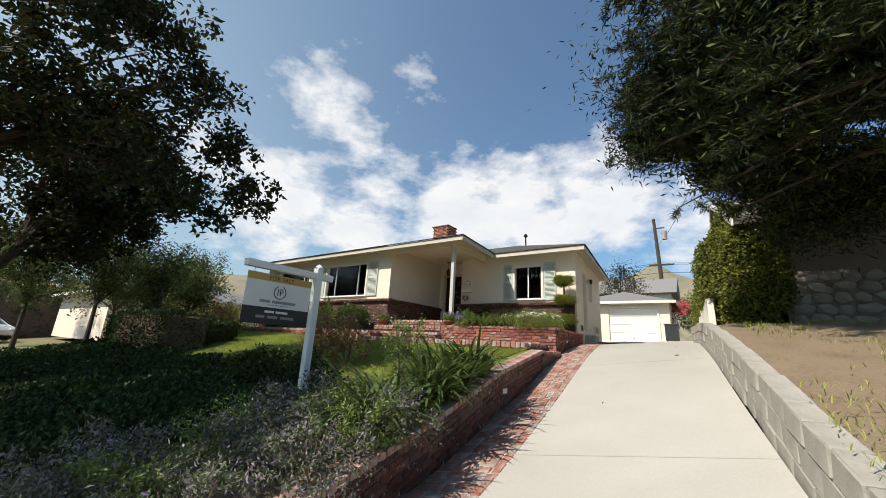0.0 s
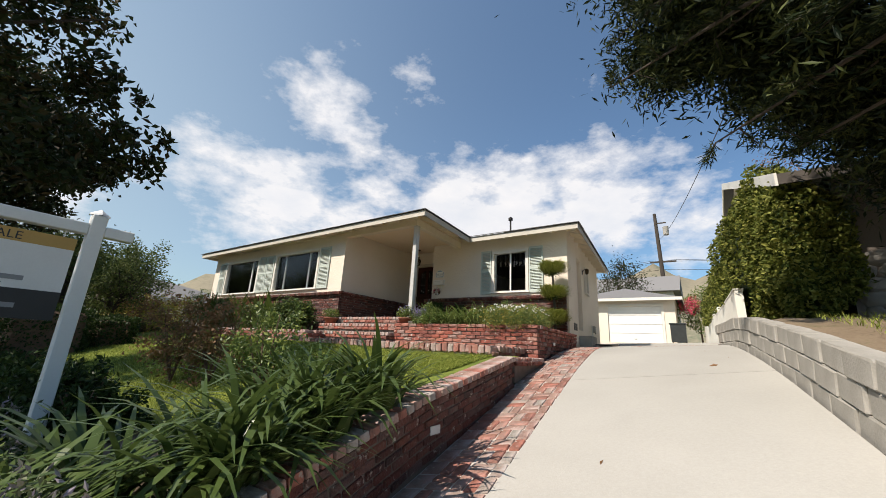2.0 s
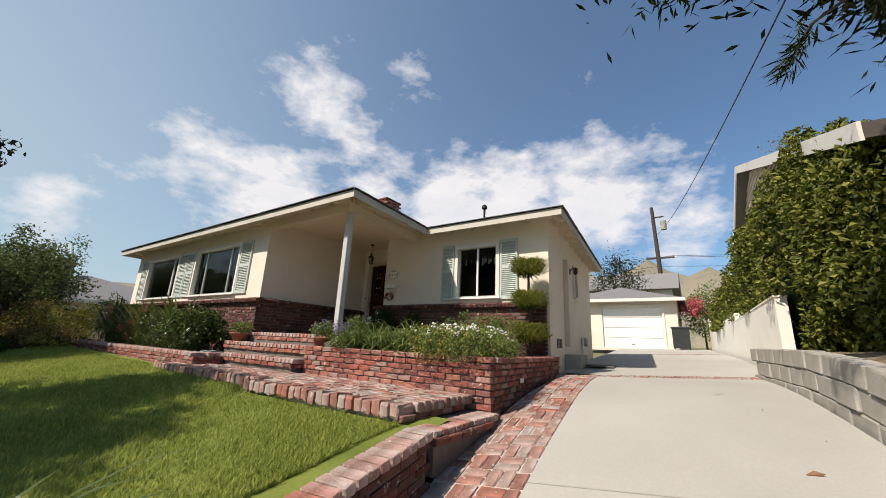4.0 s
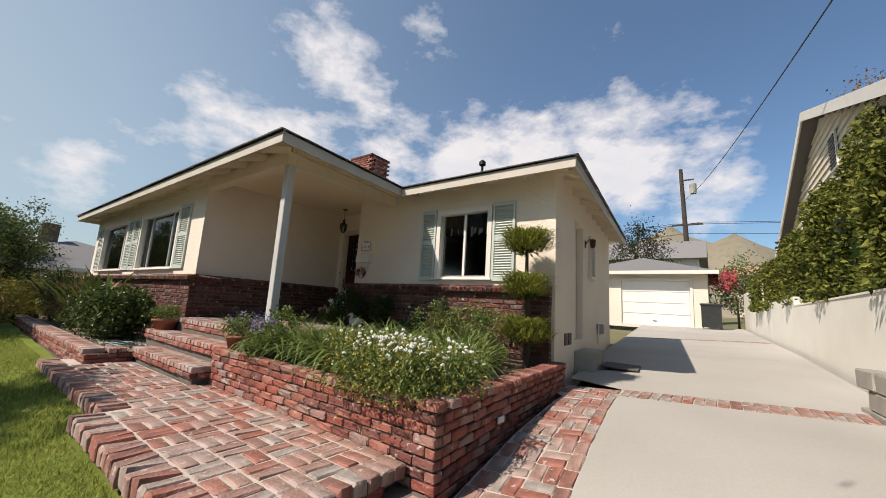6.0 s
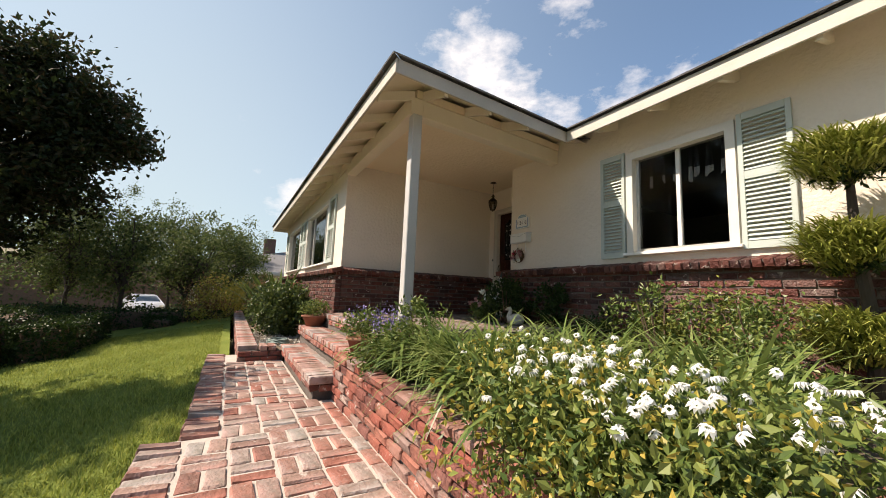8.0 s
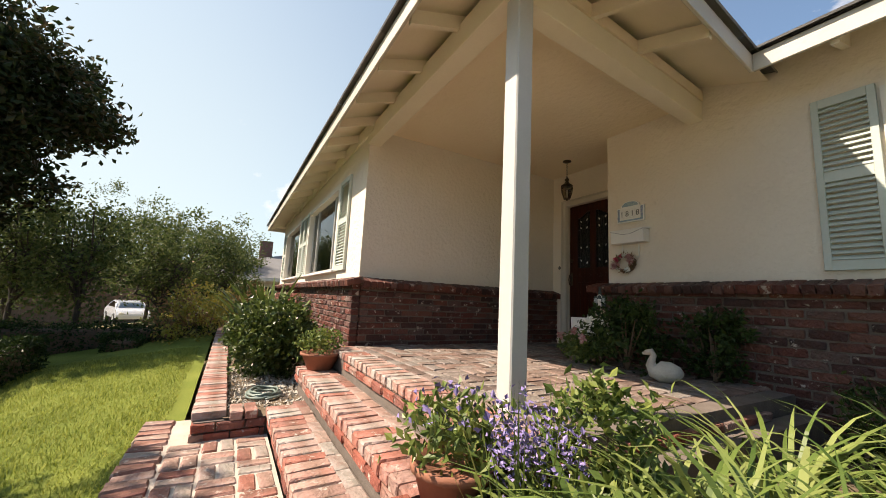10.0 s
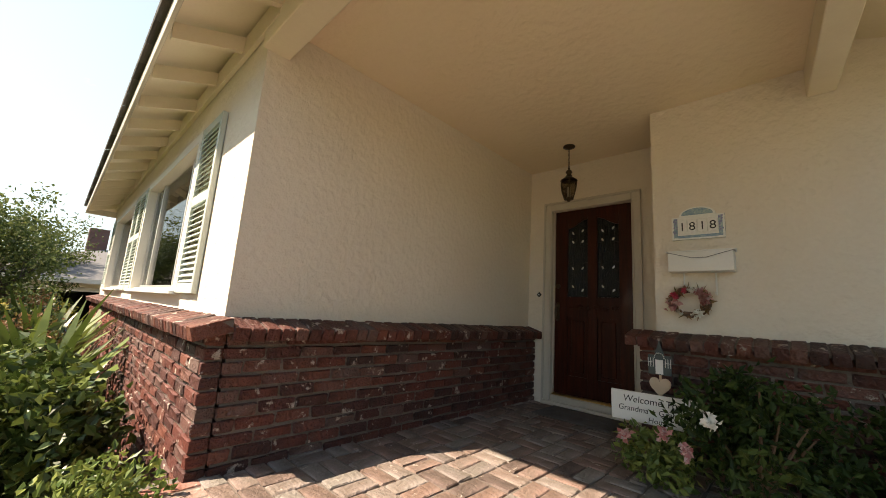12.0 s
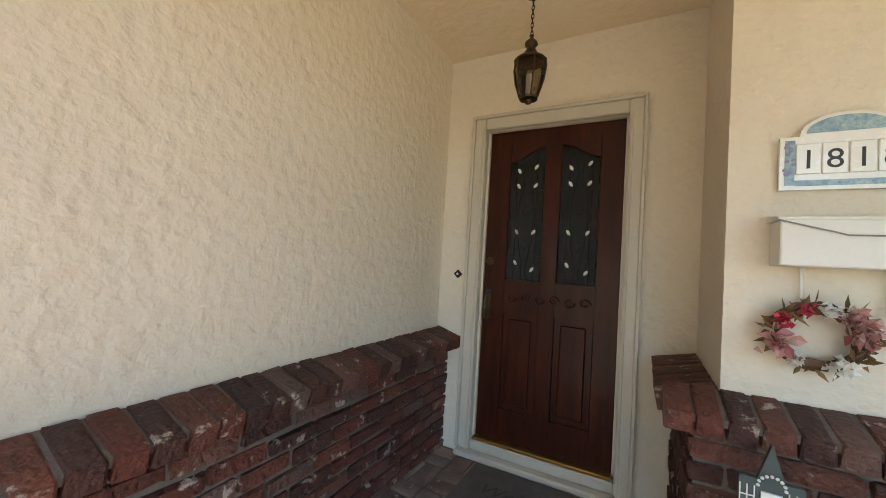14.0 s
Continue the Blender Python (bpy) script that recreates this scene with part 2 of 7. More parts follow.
# Third, paler tone stands for sunlit needle tips.
M_PINE = material("conifer_needle", [(0.006, 0.013, 0.005), (0.015, 0.026, 0.009), (0.085, 0.10, 0.028)], 0.55, 2, 20, per="island", spec=0.15, translucent=0.15)
M_STRAP = material("strap_leaf", [(0.06, 0.11, 0.025), (0.15, 0.21, 0.05), (0.30, 0.34, 0.12)], 0.4, 3, 30, per="island", spec=0.35, translucent=0.3)
# Dark green, darkened further for the bank's shade; third tone stands for highlights.
M_AGAPANTHUS = material("shade_toned_strap_leaf", [(0.018, 0.038, 0.009), (0.048, 0.082, 0.02), (0.17, 0.21, 0.06)], 0.36, 3, 30, per="island", spec=0.3, translucent=0.25)
M_SHRUB = material("shrub_leaf", [(0.05, 0.09, 0.02), (0.12, 0.17, 0.04), (0.22, 0.25, 0.06)], 0.42, 3, 30, per="island", spec=0.35, translucent=0.25)
M_GLOSSY = material("glossy_dark_leaf", [(0.022, 0.04, 0.010), (0.055, 0.09, 0.020), (0.17, 0.21, 0.05)], 0.38, 3, 30, per="island", spec=0.4, translucent=0.2)
M_RUST = material("rusty_autumn_leaf", [(0.09, 0.11, 0.03), (0.22, 0.11, 0.05), (0.30, 0.17, 0.08)], 0.6, 3, 30, per="island", translucent=0.3)
M_HEATH = material("lavender_groundcover", [(0.05, 0.08, 0.025), (0.12, 0.13, 0.06), (0.30, 0.24, 0.30)], 0.6, 3, 30, per="island", translucent=0.2)
M_YELLOW = material("yellowing_leaf", [(0.18, 0.22, 0.04), (0.35, 0.30, 0.05), (0.45, 0.33, 0.06)], 0.5, 3, 30, per="island", translucent=0.3)
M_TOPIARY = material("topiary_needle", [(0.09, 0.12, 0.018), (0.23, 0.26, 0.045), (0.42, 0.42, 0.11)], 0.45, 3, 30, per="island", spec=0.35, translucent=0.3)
M_PETAL = material("white_petal", [(0.80, 0.80, 0.74), (0.86, 0.86, 0.82)], 0.6, 5, 40, translucent=0.3)
M_PINK = material("pink_petal", [(0.42, 0.12, 0.13), (0.56, 0.30, 0.29), (0.66, 0.50, 0.46)], 0.6, 20, 80, per="island", translucent=0.2)
M_PURPLE = material("purple_bloom", [(0.16, 0.12, 0.30), (0.28, 0.22, 0.42)], 0.6, 5, 40, per="island")
M_RED = material("red_bloom", [(0.45, 0.03, 0.06), (0.6, 0.06, 0.12)], 0.6, 5, 40, per="island")
M_BARK = material("bark", [(0.032, 0.025, 0.019), (0.075, 0.058, 0.045)], 0.95, 5, 40, 0.9, 25, stretch=(1, 1, 0.25))
M_TWIG = material("twig", [(0.10, 0.06, 0.04), (0.18, 0.11, 0.07)], 0.9, 20, 80, 0.5)
M_WOOD = material("dark_mahogany", [(0.014, 0.0026, 0.0011), (0.036, 0.0058, 0.002), (0.068, 0.011, 0.0034)], 0.42, 5, 60, 0.1, 50, stretch=(6, 6, 0.6), coat=0.08, spec=0.2)
M_BLACK = material("black_iron", [(0.015, 0.014, 0.013), (0.035, 0.03, 0.026)], 0.5, 20, 80, 0.2, metal=0.6)
M_BRONZE = material("aged_bronze", [(0.05, 0.035, 0.022), (0.10, 0.07, 0.045)], 0.42, 20, 80, 0.2, metal=0.85)
M_GOLD = material("brass_sill", [(0.45, 0.30, 0.10), (0.55, 0.38, 0.14)], 0.35, 20, 80, 0.1, metal=1.0)
M_PLASTIC = material("dark_bin_plastic", [(0.015, 0.018, 0.018), (0.03, 0.034, 0.034)], 0.5, 6, 60, 0.1)
M_TERRA = material("terracotta", [(0.24, 0.09, 0.05), (0.33, 0.14, 0.085)], 0.85, 8, 60, 0.3, stain=0.15)
M_HOSE = material("grey_green_hose", [(0.10, 0.14, 0.12), (0.20, 0.25, 0.22)], 0.5, 8, 60, 0.1)
M_CAST = material("cast_stone", [(0.36, 0.33, 0.28), (0.48, 0.45, 0.39)], 0.9, 10, 70, 0.5, 60)
M_MAT = material("grey_doormat", [(0.07, 0.065, 0.06), (0.13, 0.12, 0.11)], 0.98, 10, 200, 0.8, 200)
M_STONE = material("field_stone", [(0.14, 0.13, 0.12), (0.26, 0.24, 0.21), (0.19, 0.17, 0.15)], 0.9, 6, 40, 0.8, 30, per="island")
M_SIDING = material("cream_lap_siding", [(0.58, 0.52, 0.40), (0.64, 0.58, 0.46)], 0.7, 2, 40, 0.1)
M_OCHRE = material("ochre_band", [(0.45, 0.27, 0.07), (0.50, 0.31, 0.09)], 0.5, 4, 60)
M_INK = material("black_ink", [(0.018, 0.018, 0.018), (0.026, 0.026, 0.026)], 0.5, 4, 60)
M_GREYINK = material("grey_ink", [(0.22, 0.22, 0.22), (0.26, 0.26, 0.26)], 0.5, 4, 60)
M_TILE = material("glazed_white_tile", [(0.74, 0.73, 0.68), (0.80, 0.79, 0.75)], 0.25, 6, 60, 0.03, coat=0.4)
M_BLUE = material("blue_tile_glaze", [(0.10, 0.20, 0.34), (0.25, 0.36, 0.42), (0.42, 0.50, 0.48)], 0.3, 40, 120)
M_VIOLET = material("violet_tile_glaze", [(0.30, 0.22, 0.42), (0.20, 0.26, 0.34)], 0.3, 60, 120)
M_KRAFT = material("plain_wood_heart", [(0.55, 0.40, 0.27), (0.62, 0.47, 0.33)], 0.7, 8, 60, 0.1)
M_DKGREEN = material("dark_green_paint", [(0.03, 0.05, 0.05), (0.05, 0.07, 0.07)], 0.5, 8, 60)
M_CAR = material("dark_car_paint", [(0.012, 0.014, 0.018), (0.02, 0.022, 0.026)], 0.25, 4, 40, coat=0.8)
M_CARW = material("light_car_paint", [(0.55, 0.57, 0.6), (0.62, 0.63, 0.65)], 0.25, 4, 40, coat=0.8)
M_RUBBER = material("tyre_rubber", [(0.015, 0.015, 0.015), (0.03, 0.03, 0.03)], 0.85, 10, 60)
M_ALU = material("aluminium_frame", [(0.55, 0.55, 0.52), (0.62, 0.62, 0.6)], 0.4, 10, 60, metal=0.6)
# Near-black stands for unlit rooms; the dimness is in the colour.
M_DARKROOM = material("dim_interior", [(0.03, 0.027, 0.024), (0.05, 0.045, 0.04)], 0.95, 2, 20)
# Near-black cloth: dimness behind the glass is put into the colour.
M_CURTAIN = material("dim_toned_sheer_cloth", [(0.06, 0.05, 0.06), (0.13, 0.11, 0.12)], 0.9, 12, 60, translucent=0.3)
M_VALANCE = material("white_valance_cloth", [(0.72, 0.62, 0.62), (0.80, 0.76, 0.75)], 0.9, 12, 60, translucent=0.3)
M_HILL = material("hazy_hill", [(0.16, 0.15, 0.11), (0.24, 0.21, 0.15), (0.10, 0.12, 0.08)], 0.97, 0.02, 0.15, spec=0.05)
M_TILEROOF = material("clay_roof_tile", [(0.30, 0.16, 0.10), (0.40, 0.24, 0.16)], 0.9, 3, 30, 0.5, 20)


def glass_material(name, tint, rough=0.02, ior=1.42, bump=0.0):
    m = bpy.data.materials.new(name)
    m.use_nodes = True
    n, l = m.node_tree.nodes, m.node_tree.links
    n.clear()
    out = n.new("ShaderNodeOutputMaterial")
    gl = n.new("ShaderNodeBsdfGlossy")
    gl.inputs["Roughness"].default_value = rough
    tr = n.new("ShaderNodeBsdfTransparent")
    tr.inputs["Color"].default_value = (*tint, 1)
    fr = n.new("ShaderNodeFresnel")
    fr.inputs["IOR"].default_value = ior
    mx = n.new("ShaderNodeMixShader")
    l.new(fr.outputs[0], mx.inputs[0])
    l.new(tr.outputs[0], mx.inputs[1])
    l.new(gl.outputs[0], mx.inputs[2])
    l.new(mx.outputs[0], out.inputs[0])
    if bump:
        t = n.new("ShaderNodeTexNoise")
        t.inputs["Scale"].default_value = 60
        bp = n.new("ShaderNodeBump")
        bp.inputs["Strength"].default_value, bp.inputs["Distance"].default_value = bump, 0.01
        l.new(t.outputs["Fac"], bp.inputs["Height"])
        l.new(bp.outputs[0], gl.inputs["Normal"])
        l.new(bp.outputs[0], fr.inputs["Normal"])
    return m


M_GLASS = glass_material("window_glass", (0.75, 0.78, 0.76))
M_LEADED = glass_material("textured_leaded_glass", (0.06, 0.063, 0.06), 0.04, 1.45, bump=0.7)
M_LAMPGLASS = glass_material("smoky_lamp_glass", (0.55, 0.50, 0.42), 0.05)

# ---- building helpers ----


def link_mesh(name, mesh, mat, parent=None, label="", kind="", category=""):
    ob = new(name, mesh)
    mats = mat if isinstance(mat, (list, tuple)) else [mat]
    if not mesh.materials:
        for m in mats:
            mesh.materials.append(m)
    if parent is not None:
        ob.parent = parent
        chain = parent.matrix_basis.copy() if parent.parent is None else Matrix.Identity(4)
        ob.matrix_parent_inverse = chain.inverted()
    return tagged(ob, label, category, "", kind)


def part(name, bm, mat, parent=None, label="", kind="", category="", smooth=False):
    mesh = bpy.data.meshes.new(name)
    bmesh.ops.recalc_face_normals(bm, faces=bm.faces)
    bm.to_mesh(mesh)
    bm.free()
    if smooth:
        for p in mesh.polygons:
            p.use_smooth = True
    return link_mesh(name, mesh, mat, parent, label, kind, category)


def raw(name, verts, faces, mat, parent=None, label="", kind="", category="", smooth=False):
    mesh = bpy.data.meshes.new(name)
    mesh.from_pydata([tuple(v) for v in verts] if not isinstance(verts, np.ndarray) else verts.tolist(), [], faces if isinstance(faces, list) else faces.tolist())
    if smooth:
        for p in mesh.polygons:
            p.use_smooth = True
    mesh.update()
    return link_mesh(name, mesh, mat, parent, label, kind, category)


def thing(name, at, label, category, group=""):
    e = new(name)
    e.empty_display_size = 0.1
    e.matrix_basis = Matrix.Translation(at)
    return tagged(e, label, category, group)


def box(bm, x0, x1, y0, y1, z0, z1, bevel=0.0, m=None):
    made = bmesh.ops.create_cube(bm, size=1.0)
    mat = Matrix.Translation(((x0 + x1) / 2, (y0 + y1) / 2, (z0 + z1) / 2)) @ Matrix.Diagonal((abs(x1 - x0), abs(y1 - y0), abs(z1 - z0), 1))
    if m is not None:
        mat = m @ mat
    bmesh.ops.transform(bm, matrix=mat, verts=made["verts"])
    if bevel:
        edges = {e for v in made["verts"] for e in v.link_edges}
        bmesh.ops.bevel(bm, geom=list(edges), offset=bevel, segments=1, affect="EDGES", profile=0.5)
    return bm


def skewed(bm, slope, y0):
    """Shears what lies beyond y0 sideways, for runs that are not square to the front."""
    for v in bm.verts:
        v.co.x += slope * max(0.0, v.co.y - y0)
    return bm


def boxed(x0, x1, y0, y1, z0, z1, bevel=0.0, m=None):
    return box(bmesh.new(), x0, x1, y0, y1, z0, z1, bevel, m)


def tube(bm, pts, radii, seg=8, caps=True):
    pts = [Vector(p) for p in pts]
    if isinstance(radii, (int, float)):
        radii = [radii] * len(pts)
    rings, side = [], None
    for k, p in enumerate(pts):
        d = (pts[min(k + 1, len(pts) - 1)] - pts[max(k - 1, 0)]).normalized()
        if side is None:
            side = d.orthogonal().normalized()
        side = (side - d * side.dot(d)).normalized()
        up = d.cross(side)
        rings.append([bm.verts.new(p + (side * math.cos(a) + up * math.sin(a)) * radii[k]) for a in [2 * math.pi * i / seg for i in range(seg)]])
    for a, b in zip(rings, rings[1:]):
        for i in range(seg):
            bm.faces.new((a[i], a[(i + 1) % seg], b[(i + 1) % seg], b[i]))
    if caps:
        bm.faces.new(rings[0][::-1])
        bm.faces.new(rings[-1])
    return bm


def lathe(bm, profile, at, seg=20):
    at = Vector(at)
    rings = [[bm.verts.new(at + Vector((r * math.cos(a), r * math.sin(a), z))) for a in [2 * math.pi * i / seg for i in range(seg)]] for r, z in profile]
    for a, b in zip(rings, rings[1:]):
        for i in range(seg):
            bm.faces.new((a[i], a[(i + 1) % seg], b[(i + 1) % seg], b[i]))
    return bm


def prism(bm, outline, axis, lo, hi):
    """Outline of (u, v) points pushed along an axis: 'x': (y, z), 'y': (x, z), 'z': (x, y)."""
    def at(u, v, w):
        return {"x": (w, u, v), "y": (u, w, v), "z": (u, v, w)}[axis]
    a = [bm.verts.new(at(u, v, lo)) for u, v in outline]
    b = [bm.verts.new(at(u, v, hi)) for u, v in outline]
    bm.faces.new(a[::-1])
    bm.faces.new(b)
    for i in range(len(a)):
        bm.faces.new((a[i], a[(i + 1) % len(a)], b[(i + 1) % len(a)], b[i]))
    return bm


def smoothstep_table(table):
    ys = np.array([r[0] for r in table], float)
    vs = np.array([r[1] for r in table], float)

    def f(y):
        return float(np.interp(y, ys, vs))
    return f


rng = np.random.default_rng(7)


def leaves(name, pts, length, width, mat, parent=None, label="", kind="", category="", up=0.2, spread=0.35, fold=0.25, outward=None):
    """One mesh of small folded leaves: two triangles either side of the midrib."""
    pts = np.asarray(pts, float)
    n = len(pts)
    d = rng.normal(size=(n, 3))
    d[:, 2] += up
    if outward is not None:
        d += outward
    d /= np.linalg.norm(d, axis=1)[:, None]
    s = np.cross(d, rng.normal(size=(n, 3)))
    s /= np.linalg.norm(s, axis=1)[:, None]
    u = np.cross(d, s)
    ln = length * (1 + spread * rng.uniform(-1, 1, (n, 1)))
    wd = width * (1 + spread * rng.uniform(-1, 1, (n, 1)))
    v = np.empty((n, 4, 3))
    v[:, 0] = pts
    v[:, 1] = pts + d * ln * 0.5 + s * wd * 0.5 + u * wd * fold
    v[:, 2] = pts + d * ln
    v[:, 3] = pts + d * ln * 0.5 - s * wd * 0.5 + u * wd * fold
    i = np.arange(n) * 4
    f = np.concatenate([np.stack([i, i + 1, i + 2], 1), np.stack([i, i + 2, i + 3], 1)])
    return raw(name, v.reshape(-1, 3), f, mat, parent, label, kind, category)


def blades(name, base, heading, length, width, rise, droop, mat, parent=None, label="", kind="", category="", steps=5, spread=0.3):
    """Arching strap leaves: base points, headings (radians), each a tapering strip."""
    base, heading = np.asarray(base, float), np.asarray(heading, float)
    n = len(base)
    ln = length * (1 + spread * rng.uniform(-1, 1, n))
    wd = width * (1 + 0.3 * rng.uniform(-1, 1, n))
    ang0 = np.clip(rise + rng.normal(0, 0.16, n), 0.2, 1.5)
    bend = droop * (1 + 0.4 * rng.uniform(-1, 1, n))
    out = np.stack([np.cos(heading), np.sin(heading), np.zeros(n)], 1)
    side = np.stack([-np.sin(heading), np.cos(heading), np.zeros(n)], 1)
    p, a = base.copy(), ang0.copy()
    verts = np.empty((n, (steps + 1) * 2, 3))
    for k in range(steps + 1):
        w = wd * (0.55 + 0.45 * math.sin(math.pi * min(1.0, 0.25 + 0.55 * k / steps))) * (1 - (k / steps) ** 3 * 0.95)
        verts[:, 2 * k] = p + side * w[:, None] / 2
        verts[:, 2 * k + 1] = p - side * w[:, None] / 2
        st = (ln / steps)[:, None]
        p = p + out * np.cos(a)[:, None] * st + np.array([0, 0, 1.0]) * np.sin(a)[:, None] * st
        a = a - bend / steps
    i = np.arange(n) * (steps + 1) * 2
    f = np.concatenate([np.stack([i + 2 * k, i + 2 * k + 1, i + 2 * k + 3, i + 2 * k + 2], 1) for k in range(steps)])
    return raw(name, verts.reshape(-1, 3), f, mat, parent, label, kind, category)


def blob(n, centre, radii, shell=0.55):
    """Points in the outer part of an uneven ellipsoid."""
    d = rng.normal(size=(n, 3))
    d /= np.linalg.norm(d, axis=1)[:, None]
    r = shell + (1 - shell) * rng.uniform(0, 1, (n, 1)) ** 0.6
    lump = 1 + 0.14 * np.sin(d[:, :1] * 5.1 + centre[0]) + 0.12 * np.sin(d[:, 1:2] * 6.3 + centre[1] * 2) + 0.10 * np.sin(d[:, 2:] * 7.7 + centre[2])
    return np.asarray(centre) + d * r * lump * np.asarray(radii)


def clumps(n_clumps, per, centre, radii, clump, shell=0.45):
    c = blob(n_clumps, centre, radii, shell)
    size = clump * rng.uniform(0.5, 1.25, (n_clumps, 1, 1))
    return (c[:, None, :] + rng.normal(size=(n_clumps, per, 3)) * size * 0.5).reshape(-1, 3), c


# bricks: a few jittered meshes shared by many pieces
def piece_meshes(name, sx, sy, sz, mat, count=4, bevel=0.006, jitter=0.004):
    made = []
    for k in range(count):
        bm = boxed(-sx / 2, sx / 2, -sy / 2, sy / 2, -sz / 2, sz / 2, bevel)
        for v in bm.verts:
            v.co += Vector([random.uniform(-jitter, jitter) for _ in range(3)])
        mesh = bpy.data.meshes.new(name)
        bm.to_mesh(mesh)
        bm.free()
        mesh.materials.append(mat)
        made.append(mesh)
    return made


BL, BH, BD = 0.205, 0.062, 0.095
BRICKS = piece_meshes("brick", BL, BD, BH, M_BRICK, 8, 0.008, 0.0065)
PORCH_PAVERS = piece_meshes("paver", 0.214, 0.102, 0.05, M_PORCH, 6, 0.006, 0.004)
HALVES = piece_meshes("brick_half", BL * 0.48, BD, BH, M_BRICK, 3)
BED_BRICKS = piece_meshes("brick", BL, BD, BH, M_BEDBRICK, 8, 0.009, 0.0075)
BED_HALVES = piece_meshes("brick_half", BL * 0.48, BD, BH, M_BEDBRICK, 3)
PAVERS = piece_meshes("paver", 0.214, 0.102, 0.05, M_PAVER, 8, 0.008, 0.0055)
PAVER_HALVES = piece_meshes("paver_half", 0.097, 0.097, 0.05, M_PAVER, 3, 0.006, 0.003)
CAPS = piece_meshes("brick", 0.062, 0.205, 0.095, M_BRICK, 5)
CAP_PAVERS = piece_meshes("brick", 0.095, 0.25, 0.07, M_PAVER, 5, 0.007)
RIMS = piece_meshes("brick", 0.098, 0.205, 0.062, M_BEDBRICK, 5, 0.009, 0.007)
LEDGES = piece_meshes("brick", 0.075, 0.20, 0.075, M_BRICK, 5)


def lay(name, items, parent, far_mat, limit=300):
    """items: (mesh, pose). The first ones are pieces of their own, the rest one joined part."""
    inv = parent.matrix_basis.inverted()
    for mesh, m in items[:limit]:
        ob = new(name, mesh)
        ob.parent = parent
        ob.matrix_parent_inverse = inv
        ob.matrix_basis = m
    rest = items[limit:]
    if rest:
        vs, fs = [], []
        for mesh, m in rest:
            k = len(vs)
            vs.extend(m @ v.co for v in mesh.vertices)
            fs.extend([tuple(k + i for i in p.vertices) for p in mesh.polygons])
        raw(name + "work", vs, fs, far_mat, parent, kind="stuff")


def courses(u0, u1, z0, z1, place, step=0.074, salt=0, whole=BRICKS, half=HALVES):
    """Running bond over a wall: place(u, z) gives the pose of a brick centred there."""
    items, k, pitch = [], 0, BL + 0.012
    r = random.Random(salt)
    z = z0 + step / 2
    while z < z1 - step * 0.3:
        u = u0 + (pitch / 2 if k % 2 else 0)
        if k % 2:
            items.append((r.choice(half), place(u0 + BL * 0.24, z)))
        while u + BL <= u1 + 0.004:
            items.append((r.choice(whole), place(u + BL / 2, z + r.uniform(-0.002, 0.002))))
            u += pitch
        gap = u1 - u
        if gap > 0.03:
            items.append((r.choice(half), place(u1 - gap / 2, z) @ Matrix.Diagonal((gap / (BL * 0.48), 1, 1, 1))))
        z += step
        k += 1
    return items

# ---- ground ----
z_left = smoothstep_table([(-40, 0.3), (-6, 0.45), (-2.5, 0.60), (0, 0.74), (2, 0.88), (4, 1.13), (6, 1.51), (8, 1.96), (9, 2.19), (10, 2.38), (11, 2.54), (12, 2.63), (13.4, 2.66), (18, 2.93), (28.5, 3.36), (40, 3.7), (90, 5)])
z_right = smoothstep_table([(-40, 0.4), (-6, 0.60), (-2.5, 0.82), (0, 1.02), (2, 1.22), (4, 1.52), (6, 1.88), (8, 2.28), (9, 2.46), (10, 2.60), (11, 2.71), (12, 2.77), (13.4, 2.80), (18, 3.05), (28.5, 3.42), (40, 3.8), (90, 5)])


def drive_l(y):
    return -1.2 - 0.08 * (y - 10) if y < 13.3 else -2.25 - 0.075 * (y - 13.3)


def drive_r(y):
    return 1.0 - 0.08 * (y - 10) if y < 13.3 else 1.1 - 0.035 * (y - 13.3)


def drive_z(x, y):
    l, r = -1.2 - 0.08 * (min(y, 14) - 10), 1.0 - 0.08 * (min(y, 14) - 10)
    f = max(-0.6, min(1.0, (x - l) / (r - l)))
    return z_left(y) + (z_right(y) - z_left(y)) * f


def lawn_z(x, y):
    return float(np.interp(y, [-1, 0.6, 1.4, 2.4, 4, 6, 8.4, 9.2], [0.72, 0.80, 1.05, 1.22, 1.52, 1.98, 2.34, 2.40])) + 0.014 * max(0.0, -x - 4)


def wall_x(y):
    """Outer face of the low brick wall between lawn and driveway strip."""
    return -1.95 - 0.08 * (y - 10)


def sheet(name, rows, mat, parent=None, label="", kind="structure", thick=0.0, category=""):
    """A grid of points, rows of equal length."""
    n, m = len(rows), len(rows[0])
    vs = [p for r in rows for p in r]
    fs = [(i * m + j, i * m + j + 1, (i + 1) * m + j + 1, (i + 1) * m + j) for i in range(n - 1) for j in range(m - 1)]
    return raw(name, vs, fs, mat, parent, label, kind, category, smooth=True)


def ground_z(x, y):
    if x > 1.0:
        base = z_right(y) + 0.15
    elif x < -13:
        base = 0.4 + np.interp(y, [-6, 0, 12, 40], [0.2, 0.5, 1.9, 3.0])
    else:
        base = z_left(y)
    return float(base) - 0.35


gx = [-900, -400, -160, -80, -50, -35, -26, -20, -17, -14, -10, -6, -3, 0, 2, 5, 9, 14, 20, 40, 90, 300, 900]
gy = [-900, -300, -90, -40, -20, -10, -5, -2, 0, 2, 4, 6, 8, 10, 12, 14, 18, 24, 30, 45, 90, 300, 900]
tagged(sheet("ground", [[(x, y, ground_z(x, y)) for x in gx] for y in gy], M_FIELD), "dry grassy earth running out to the hills", "ground")

